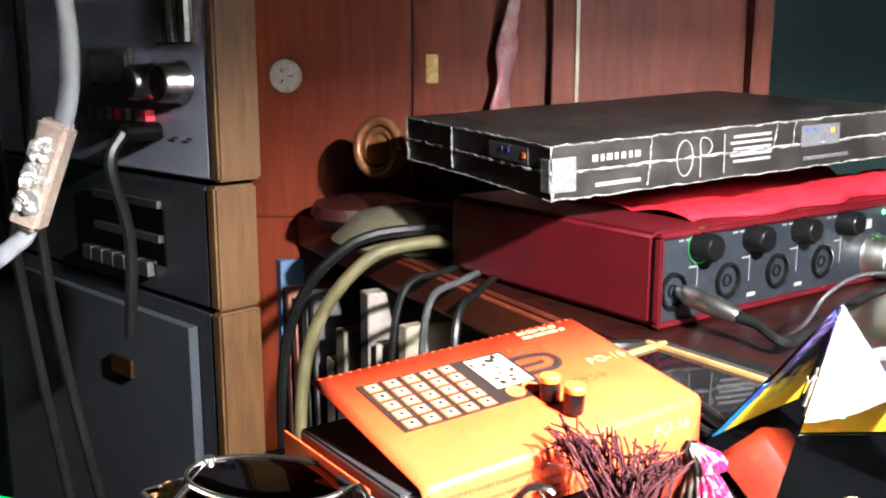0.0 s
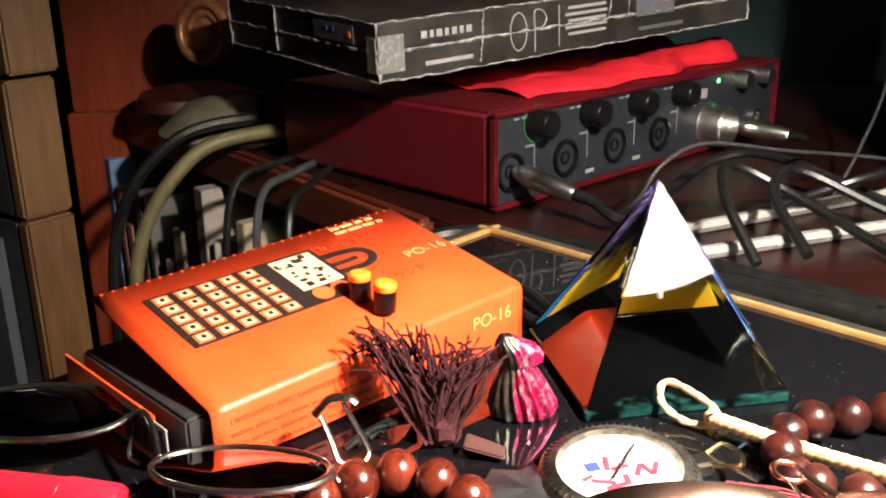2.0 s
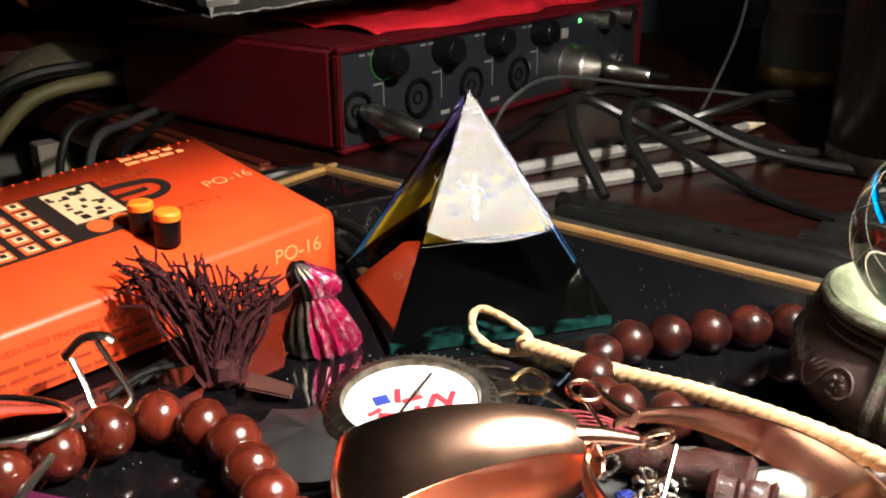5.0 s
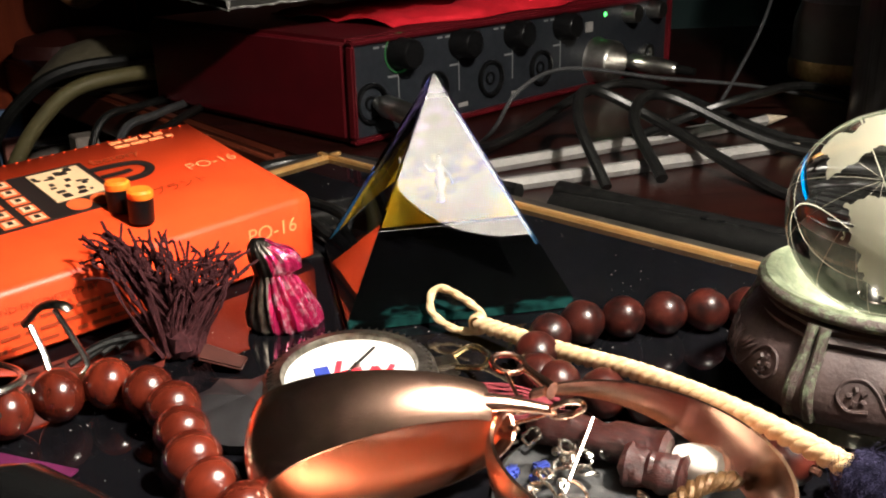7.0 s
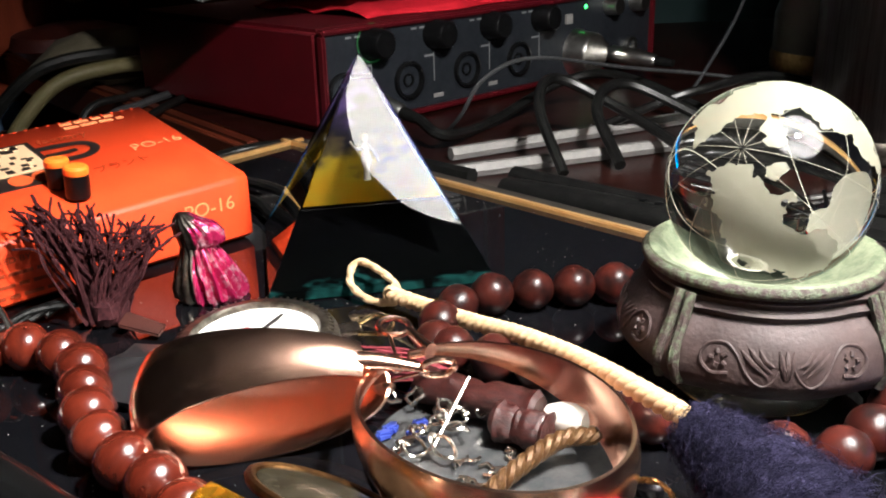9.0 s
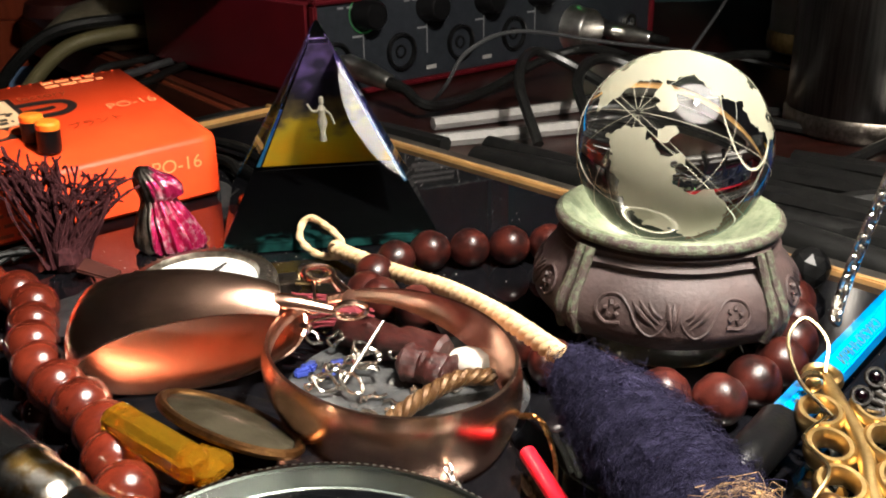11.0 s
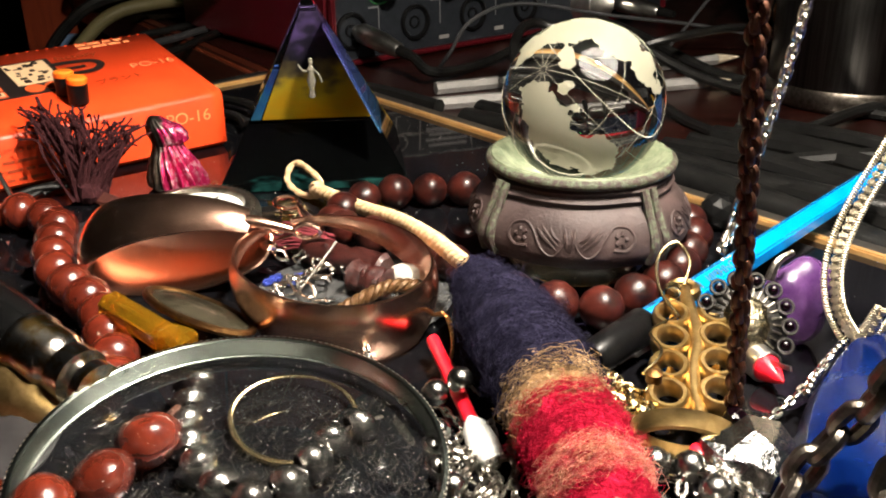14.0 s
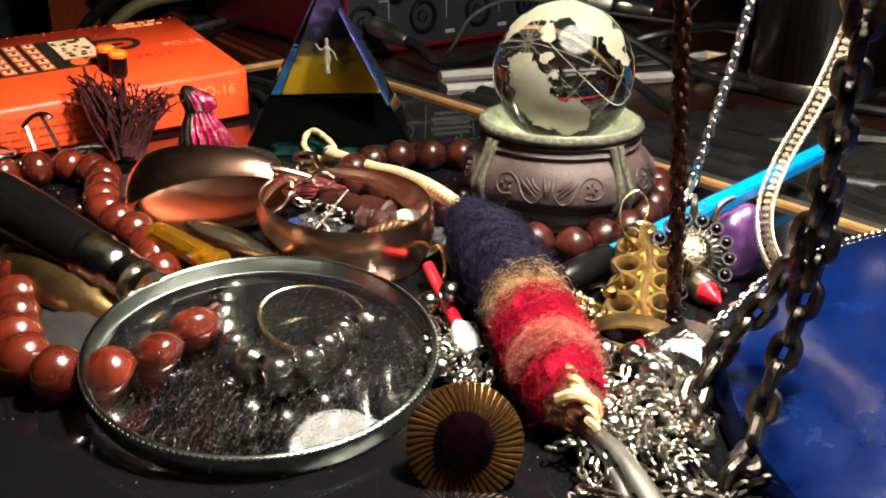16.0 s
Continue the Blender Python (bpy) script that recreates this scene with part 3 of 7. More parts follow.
M_CARTON = mat("black_carton", (0.011, 0.010, 0.009), 0.38, color2=(0.045, 0.041, 0.036), scale=26, bump=0.3, bump_scale=500, low=0.45, high=0.85)
M_SCUFF = mat("torn_paper_edge", (0.30, 0.29, 0.27), 0.85, color2=(0.06, 0.057, 0.054), scale=260)
M_TAPE = mat("grey_tape", (0.09, 0.087, 0.083), 0.5, color2=(0.22, 0.21, 0.2), scale=220, bump=0.4, low=0.5, high=0.7)
M_DARK_PRINT = mat("grey_print", (0.09, 0.09, 0.095), 0.4, color2=(0.05, 0.05, 0.055), scale=300)
worn_box()

# red cloth spread between the interface and the carton
cloth = thing("red_cloth", basis((0.126, 0.656, 0.0485), (0.788, 0.615, 0), (-0.615, 0.788, 0), (0, 0, 1)), "crumpled red cloth under the black carton", "cloth")
bm = bmesh.new()
NX, NY = 48, 16
grid = []
for i in range(NX + 1):
    row = []
    for j in range(NY + 1):
        x = 0.06 + 0.30 * i / NX
        y = 0.022 + 0.006 * math.sin(i * 0.4) + 0.03 * max(0, 1 - abs(i - 18) / 20) * -0.4 + 0.14 * j / NY
        h = 0.001 + (0.004 + 0.014 * i / NX) * abs(math.sin(j * 0.42 + 0.3)) + 0.004 * noise.noise((x * 60, y * 60, 0))
        if j == 0:
            h = 0.0006
        row.append(bm.verts.new((x, y, max(0.0006, h))))
    grid.append(row)
for i in range(NX):
    for j in range(NY):
        bm.faces.new((grid[i][j], grid[i + 1][j], grid[i + 1][j + 1], grid[i][j + 1]))
ob = part("sheet", bm, M_CLOTH_RED, cloth)
sol = ob.modifiers.new("thick", "SOLIDIFY")
sol.thickness = 0.0008


def cable(name, pts, r, material, label, n=8, plug=None):
    t = thing(name, pose(0, 0, 0), label, "cable")
    part("sheath", tube(bmesh.new(), spline(pts, 7), r, n), material, t)
    return t


CZ = DESK_Z + 0.004
# thin lead rising from the interface in an arch, then the loose heap
cable("thin_cable", [(0.20, 0.62, CZ), (0.21, 0.60, 0.0), (0.225, 0.60, 0.022), (0.26, 0.62, 0.03), (0.33, 0.65, 0.016), (0.42, 0.68, 0.0), (0.5, 0.68, CZ)], 0.0013, M_CABLE_GREY, "thin dark grey cable arching over the desk")
cable("thin_cable", [(0.36, 0.64, CZ), (0.40, 0.68, 0.01), (0.45, 0.74, 0.05), (0.52, 0.85, 0.12), (0.58, 0.95, 0.20)], 0.0012, M_CABLE_GREY, "thin dark cable rising from the desk")
cable("black_cable", [(0.185, 0.615, -0.004), (0.20, 0.60, -0.012), (0.24, 0.66, CZ), (0.30, 0.70, 0.0), (0.34, 0.68, 0.004), (0.40, 0.60, CZ), (0.46, 0.56, CZ)], 0.0035, M_RUBBER, "black cable looped on the desk")
cable("black_cable", [(0.255, 0.52, CZ), (0.25, 0.56, 0.012), (0.27, 0.60, 0.02), (0.31, 0.58, 0.0), (0.34, 0.50, CZ), (0.36, 0.44, CZ)], 0.0033, M_RUBBER, "black cable looped on the desk")
cable("black_cable", [(0.29, 0.53, CZ), (0.29, 0.58, 0.006), (0.32, 0.61, 0.012), (0.38, 0.57, CZ + 0.004), (0.45, 0.50, CZ), (0.52, 0.44, CZ)], 0.0035, M_RUBBER, "black cable looped on the desk")
cable("black_cable", [(0.30, 0.62, CZ), (0.36, 0.60, 0.008), (0.44, 0.64, 0.006), (0.50, 0.60, CZ), (0.56, 0.50, CZ)], 0.003, M_RUBBER, "black cable looped on the desk")
cable("black_cable", [(0.40, 0.46, CZ), (0.47, 0.50, CZ + 0.004), (0.55, 0.48, CZ + 0.008), (0.62, 0.40, CZ)], 0.0036, M_RUBBER, "black cable lying on the desk")
cable("black_cable", [(0.34, 0.40, CZ), (0.42, 0.38, CZ + 0.01), (0.50, 0.34, CZ + 0.004), (0.60, 0.30, CZ)], 0.004, M_RUBBER, "black cable lying beside the tray")
cable("black_cable", [(0.36, 0.34, CZ), (0.43, 0.33, CZ + 0.006), (0.52, 0.27, CZ)], 0.004, M_RUBBER, "black cable lying beside the tray")
cable("black_cable", [(-0.03, 0.47, CZ), (0.05, 0.555, CZ + 0.006), (0.10, 0.575, CZ + 0.01), (0.16, 0.535, CZ + 0.01), (0.2, 0.49, CZ + 0.01)], 0.0045, M_RUBBER, "thick black cable along the tray frame")
# thick moulded mains cord behind the tray
cord = cable("mains_cord", [(0.215, 0.475, CZ + 0.006), (0.25, 0.425, CZ + 0.010), (0.285, 0.375, CZ + 0.012), (0.325, 0.325, CZ + 0.01), (0.37, 0.26, CZ + 0.006), (0.42, 0.18, CZ + 0.006)], 0.0072, M_RUBBER, "thick black rubber mains cord along the tray", 12)
cable("mains_cord", [(0.225, 0.505, CZ + 0.004), (0.265, 0.455, CZ + 0.004), (0.31, 0.40, CZ + 0.004), (0.36, 0.345, CZ + 0.004), (0.42, 0.30, CZ + 0.004)], 0.0062, M_RUBBER, "second black rubber mains cord beside it", 12)
for i in range(9):
    q = Vector((0.262, 0.4085, CZ + 0.0182)).lerp(Vector((0.300, 0.356, CZ + 0.0182)), i / 8)
    d = Vector((0.588, -0.808, 0))
    plate(cord, "moulded_mark", 0, 0, 0.0026, 0.003, M_BLACK_PLASTIC, basis(q, d, (0.808, 0.588, 0), (0, 0, 1)), 0.0005)

for k in range(6):
    o = 0.016 * k
    cable("black_cable", [(0.30 + o, 0.42 + 0.6 * o, CZ + 0.002), (0.335 + o, 0.375 + 0.5 * o, CZ + 0.003 + 0.003 * (k % 2)), (0.372 + o * 1.1, 0.318 + 0.5 * o, CZ + 0.004), (0.41 + o * 1.3, 0.25 + 0.4 * o, CZ + 0.002), (0.47 + o, 0.16 + o, CZ)], 0.0058 - 0.0004 * (k % 3), M_RUBBER, "black cable lying along the tray frame")
# two white pencils behind the cables
for (a, b) in (((0.20, 0.575), (0.43, 0.66)), ((0.18, 0.53), (0.40, 0.585))):
    a, b = Vector((*a, DESK_Z + 0.0045)), Vector((*b, DESK_Z + 0.0045))
    d = (b - a).normalized()
    t = thing("white_pencil", basis(a, d.cross(Vector((0, 0, 1))), (0, 0, 1), d), "white painted pencil lying behind the black cables", "pencil")
    L = (b - a).length
    bm = lathe(bmesh.new(), [(0, 0), (0.0042, 0), (0.0042, L - 0.022), (0.0042, L - 0.021)], 6)
    part("barrel", bm, M_CARD_GREY, t, "", None, False)
    part("wood_tip", lathe(bmesh.new(), [(0.0042, L - 0.021), (0.001, L - 0.003), (0.0004, L), (0, L)], 12), M_PAPER, t)

# ---- amplifier stack and shelf of papers ----
amp_m = basis((-0.205, 0.70, 0), (0.755, -0.656, 0), (0.656, 0.755, 0), (0, 0, 1))


def hifi(name, z, h, face, label, category, kind, x0=0.0):
    t = thing(name, amp_m @ pose(x0, 0, z), label, category)
    L, D = 0.42, 0.034
    # front lies along -x, the wooden end faces +x side
    part("body", box(bmesh.new(), L, 0.036, h, bevel=0.002), face, t, "", pose(-L / 2, 0.019, 0))
    part("end_panel", box(bmesh.new(), 0.012, 0.038, h, bevel=0.002), M_AMP_WOOD, t, "walnut veneer end panel", pose(0.0065, 0.0195, 0))
    F = pose(0, 0, 0, 90, 0, 0)
    if kind == "amp":
        for x, r in ((-0.032, 0.0145), (-0.076, 0.0135)):
            part("volume_knob", lathe(bmesh.new(), [(0, 0.020), (r * 0.9, 0.020), (r, 0.018), (r * 1.03, 0.004), (r * 1.15, 0)], 36), M_STEEL, t, "large silver knob", F @ pose(x, 0.072, 0))
        plate(t, "meter_window", -0.140, 0.082, 0.072, 0.034, M_STEEL, F, 0.003)
        plate(t, "meter_scale", -0.140, 0.082, 0.058, 0.022, M_CARD_GREY, F, 0.004)
        plate(t, "trim_strip", -0.140, 0.058, 0.085, 0.004, M_STEEL, F, 0.003)
        for k in range(8):
            plate(t, "push_button", -0.078 - 0.016 * k, 0.046, 0.007, 0.009, M_INK_RED if k in (0, 3) else M_STEEL, F, 0.008)
        plate(t, "switch_window", -0.036, 0.128, 0.052, 0.056, M_DARK_METAL, F, 0.002)
        for k in range(3):
            plate(t, "slide_switch", -0.018 - 0.017 * k, 0.128, 0.008, 0.052, M_STEEL, F, 0.006)
        for k in range(10):
            plate(t, "print_mark", -0.025 - 0.02 * k, 0.030, 0.008, 0.0015, M_INK_BLACK, F)
        part("jack_lead", tube(bmesh.new(), spline([(-0.07, -0.03, 0.034), (-0.07, -0.042, 0.01), (-0.07, -0.03, -0.05), (-0.08, -0.03, -0.13)], 6), 0.005, 8), M_RUBBER, t, "black plugged lead")
        part("jack_body", tube(bmesh.new(), [Vector((-0.07, 0.0, 0.034)), Vector((-0.07, -0.03, 0.034))], 0.007, 10), M_BLACK_PLASTIC, t)
    elif kind == "deck":
        for k in range(2):
            plate(t, "slot_trim", -0.12, 0.075 - 0.028 * k, 0.11, 0.006, M_STEEL, F, 0.004)
        plate(t, "tape_window", -0.13, 0.05, 0.14, 0.05, M_MIRROR_DARK, F, 0.0016)
        for k in range(6):
            plate(t, "key", -0.09 - 0.02 * k, 0.02, 0.016, 0.012, M_STEEL, F, 0.006)
        part("power_led", lathe(bmesh.new(), [(0, 0.002), (0.003, 0.0015), (0.0035, 0)], 12), M_GREEN_LED, t, "lit green led", F @ pose(-0.3, 0.085, 0))
    else:
        plate(t, "grille", -L / 2 - 0.005, h / 2, L - 0.03, h - 0.03, M_SPEAKER, F, 0.008, "grey-blue stretched grille cloth")
        plate(t, "badge", -0.13, h - 0.07, 0.035, 0.016, M_BRONZE, F, 0.011)
    return t


hifi("stereo_amplifier", 0.078, 0.235, M_AMP_FACE, "silver stereo amplifier with walnut sides, stacked on a deck", "amplifier", "amp", 0.008)
hifi("cassette_deck", -0.022, 0.096, M_AMP_DARK, "dark cassette deck with walnut sides, stacked on a speaker", "cassette deck", "deck")
hifi("loudspeaker", -0.72, 0.696, M_AMP_DARK, "large loudspeaker with grey-blue cloth, standing on the floor", "loudspeaker", "speaker")

# papers and books under the desk's slanting edge
rnd = random.Random(11)
for i in range(16):
    k = i / 15
    p = Vector((-0.255, 1.13, 0)).lerp(Vector((0.005, 0.72, 0)), k)
    col = ((0.3, 0.25, 0.18), (0.34, 0.3, 0.24), (0.2, 0.17, 0.12), (0.12, 0.2, 0.34), (0.26, 0.22, 0.19), (0.12, 0.11, 0.1), (0.4, 0.16, 0.12))[rnd.randrange(7)]
    h = rnd.uniform(0.20, 0.30)
    t = tagged(obj("record_sleeve" if i % 3 else "book", box(bmesh.new(), rnd.uniform(0.008, 0.024), 0.19, h, bevel=0.001), mat("sleeve_paper", col, 0.7, color2=tuple(c * 0.7 for c in col), scale=30, stretch=(4, 1, 4))),
               "worn paper sleeve standing on the shelf under the desk" if i % 3 else "worn book standing on the shelf under the desk", "record sleeve" if i % 3 else "book", "papers under the desk")
    t.matrix_world = pose(p.x + 0.08, p.y + 0.06, -0.36, 0, rnd.uniform(-3, 3), -58 + rnd.uniform(-6, 6))
shelf = obj("lower_shelf", box(bmesh.new(), 0.6, 0.24, 0.02, bevel=0.002), M_DESK)
tagged(shelf, "brown wooden lower shelf holding sleeves and books", "shelf").matrix_world = pose(-0.045, 0.985, -0.38, 0, 0, -58)
bk = obj("shelf_support", box(bmesh.new(), 0.56, 0.02, 0.37), M_DESK)
tagged(bk, "brown wooden board under the lower shelf", "board").matrix_world = pose(-0.0, 1.01, -0.75, 0, 0, -58)
scrap = obj("crumpled_paper", lump(lathe(bmesh.new(), [(0, 0), (0.03, 0), (0.034, 0.02), (0.024, 0.04), (0, 0.05)], 20), 0.01, 60), M_PAPER)
tagged(scrap, "crumpled cream paper stuffed beside the desk edge", "paper").matrix_world = pose(-0.03, 0.63, -0.1)
scrap_shelf = obj("side_stand", box(bmesh.new(), 0.12, 0.10, 0.65, bevel=0.003), M_BLACK_WOOD)
tagged(scrap_shelf, "dark wooden stand beside the desk", "stand").matrix_world = pose(-0.03, 0.63, -0.75, 0, 0, -58)

# cables that drop over the desk edge
cable("cream_cable", [(0.02, 0.86, 0.0), (-0.05, 0.87, 0.0), (-0.11, 0.86, -0.02), (-0.16, 0.85, -0.10), (-0.17, 0.84, -0.25), (-0.17, 0.84, -0.45)], 0.0065, M_CABLE_CREAM, "thick cream cable hanging over the desk edge", 10)
cable("black_cable", [(0.03, 0.88, 0.004), (-0.05, 0.90, 0.008), (-0.13, 0.88, -0.01), (-0.185, 0.87, -0.10), (-0.19, 0.86, -0.3), (-0.2, 0.86, -0.5)], 0.0055, M_RUBBER, "black cable hanging over the desk edge", 8)
for k in range(3):
    cable("grey_cable", [(0.03, 0.90 - 0.02 * k, CZ), (-0.03 + 0.015 * k, 0.83 - 0.04 * k, CZ), (-0.065 + 0.025 * k, 0.79 - 0.045 * k, -0.03), (-0.075 + 0.03 * k, 0.775 - 0.045 * k, -0.12), (-0.075 + 0.032 * k, 0.77 - 0.045 * k, -0.3)], 0.0032, M_CABLE_GREY if k == 1 else M_RUBBER, "thin cable drooping over the desk edge")

# ornaments at the cabinet's foot
shell = obj("spiral_ornament", bmesh.new(), mat("ornament_bronze", (0.3, 0.13, 0.05), 0.35, 0.4, (0.16, 0.06, 0.025), 120, 0.2))
bm = bmesh.new()
tube(bm, [Vector((0.028 * (1 - k / 70) * math.cos(k * 0.3), 0.012 * k / 70, 0.033 * (1 - k / 70) * math.sin(k * 0.3))) for k in range(60)], lambda a: 0.006 * (1 - a * 0.6), 8)
lathe(bm, [(0, 0.0), (0.03, 0.002), (0.032, 0.008), (0, 0.014)], 28, pose(0, 0.016, 0, 90, 0, 0), 1.0)
bm.to_mesh(shell.data)
bm.free()
shell.data.shade_smooth()
tagged(shell, "round bronze spiral ornament leaning behind the black carton", "ornament").matrix_world = pose(-0.112, 1.01, 0.075, -10, 0, -20)
hat = obj("felt_dish", lump(lathe(bmesh.new(), [(0, 0.0), (0.085, 0.0), (0.09, 0.006), (0.06, 0.03), (0.03, 0.04), (0, 0.042)], 36), 0.004, 30), mat("olive_felt", (0.08, 0.068, 0.04), 0.9, color2=(0.11, 0.095, 0.06), scale=60, bump=0.6))
tagged(hat, "rounded olive felt dish lying on the desk", "dish").matrix_world = pose(-0.07, 0.99, DESK_Z)
hat2 = obj("wooden_bowl", lump(lathe(bmesh.new(), [(0, 0.0), (0.05, 0.0), (0.075, 0.03), (0.07, 0.05), (0.03, 0.066), (0, 0.07)], 36), 0.003, 30), M_WOODRED)
tagged(hat2, "upturned dark wooden bowl near the cabinet", "bowl").matrix_world = pose(-0.13, 1.07, DESK_Z) @ Matrix.Diagonal((0.9, 0.9, 0.6, 1))
strip = obj("plastic_bag_strip", bmesh.new(), mat("clear_film", (0.7, 0.25, 0.25), 0.15, trans=0.55, color2=(0.8, 0.6, 0.6), scale=40))
bm = bmesh.new()
tube(bm, spline([(0, 0, 0), (0.005, -0.004, 0.06), (0.012, -0.006, 0.12), (0.03, -0.008, 0.24)], 6), lambda a: 0.016 + 0.005 * math.sin(a * 14), 12, flat=0.3)
bm.to_mesh(strip.data)
bm.free()
strip.data.shade_smooth()
tagged(strip, "crinkled clear and red plastic strip hanging in the cabinet", "plastic strip").matrix_world = pose(0.02, 1.165, 0.085)

# white cable with a silver clip near the stereo stack
M_CABLE_PALE = mat("pale_grey_cable", (0.3, 0.31, 0.33), 0.4, color2=(0.24, 0.25, 0.27), scale=60)
cable("grey_thick_cable", [(-0.285, 0.60, 0.32), (-0.265, 0.60, 0.25), (-0.257, 0.60, 0.205), (-0.2555, 0.60, 0.168), (-0.262, 0.60, 0.13), (-0.290, 0.6, 0.062), (-0.303, 0.6, 0.046), (-0.34, 0.6, 0.02)], 0.0062, M_CABLE_PALE, "thick pale grey cable hanging before the stereo stack", 10)
M_FOIL = mat("bright_foil", (0.8, 0.78, 0.74), 0.3, 0.7, (0.6, 0.58, 0.55), 300, 0.5)
clipb = thing("cable_connector", pose(-0.2915, 0.598, 0.060, 0, 21.5, 0), "silver metal connector block on the hanging grey cable", "connector")
part("block", lump(box(bmesh.new(), 0.021, 0.02, 0.073, bevel=0.003), 0.0012, 300), mat("coppery_metal", (0.62, 0.44, 0.34), 0.38, 0.5, (0.7, 0.62, 0.54), 200, 0.6), clipb)
for k in range(3):
    part("screw", lump(lathe(bmesh.new(), [(0, 0.004), (0.003, 0.0036), (0.006, 0.003), (0.0085, 0.0015), (0.0095, 0)], 14), 0.0045, 420, k), M_FOIL, clipb, "crumpled bright foil", pose(0, -0.0098, 0.018 + 0.018 * k, 90, 0, 20 * k), False)
for k in range(2):
    cable("black_cable", [(-0.36 + 0.05 * k, 0.66, 0.5), (-0.35 + 0.035 * k, 0.66, 0.25), (-0.33 + 0.02 * k, 0.66, 0.0), (-0.30 + 0.03 * k, 0.68, -0.3), (-0.26 + 0.05 * k, 0.7, -0.74)], 0.004, M_RUBBER, "black cable hanging before the stereo stack")
jar = thing("glass_jar", pose(0.56, 0.80, DESK_Z), "dim pale glass jar standing at the back of the desk", "jar")
part("body", lathe(bmesh.new(), [(0, 0), (0.046, 0), (0.05, 0.005), (0.05, 0.05), (0.044, 0.07), (0.042, 0.24), (0.04, 0.24), (0.04, 0.07), (0.046, 0.05), (0.046, 0.006), (0, 0.004)], 36), mat("milky_glass", (0.12, 0.11, 0.095), 0.3, color2=(0.08, 0.075, 0.065), scale=30), jar)
part("base_band", lathe(bmesh.new(), [(0.0505, 0.004), (0.0515, 0.008), (0.0515, 0.016), (0.0505, 0.02)], 36), M_BRASS, jar, "dull gold base band")
part("neck_ring", lathe(bmesh.new(), [(0.0445, 0.066), (0.047, 0.07), (0.0445, 0.074)], 36), M_CARD_GREY, jar)
cup = thing("metal_canister", pose(0.462, 0.545, DESK_Z), "brushed dark metal canister standing on the desk", "canister")
part("body", lathe(bmesh.new(), [(0, 0), (0.047, 0), (0.049, 0.003), (0.049, 0.22), (0.047, 0.223), (0.045, 0.22), (0.045, 0.01), (0, 0.008)], 40), mat("brushed_dark_steel", (0.1, 0.097, 0.092), 0.3, 1.0, (0.05, 0.048, 0.046), 30, stretch=(14, 14, 0.6)), cup)
part("rim_band", lathe(bmesh.new(), [(0.0492, 0.208), (0.0502, 0.210), (0.0502, 0.219), (0.0492, 0.221)], 40), M_DARK_METAL, cup, "rolled rim")
part("base_band", lathe(bmesh.new(), [(0.0492, 0.002), (0.0502, 0.004), (0.0502, 0.012), (0.0492, 0.014)], 40), M_DARK_METAL, cup, "rolled base")
ruler = thing("white_box_end", pose(0.62, 0.78, DESK_Z, 0, 0, -20), "upright pale box edge with small print", "box")
part("carton", box(bmesh.new(), 0.025, 0.12, 0.26, bevel=0.002), M_CARD_GREY, ruler)
for k in range(5):
    plate(ruler, "print_bar", 0, 0.05 + 0.035 * k, 0.012, 0.014, M_INK_RED if k == 2 else M_DARK_PRINT, pose(0, -0.0602, 0, 90, 0, 0))

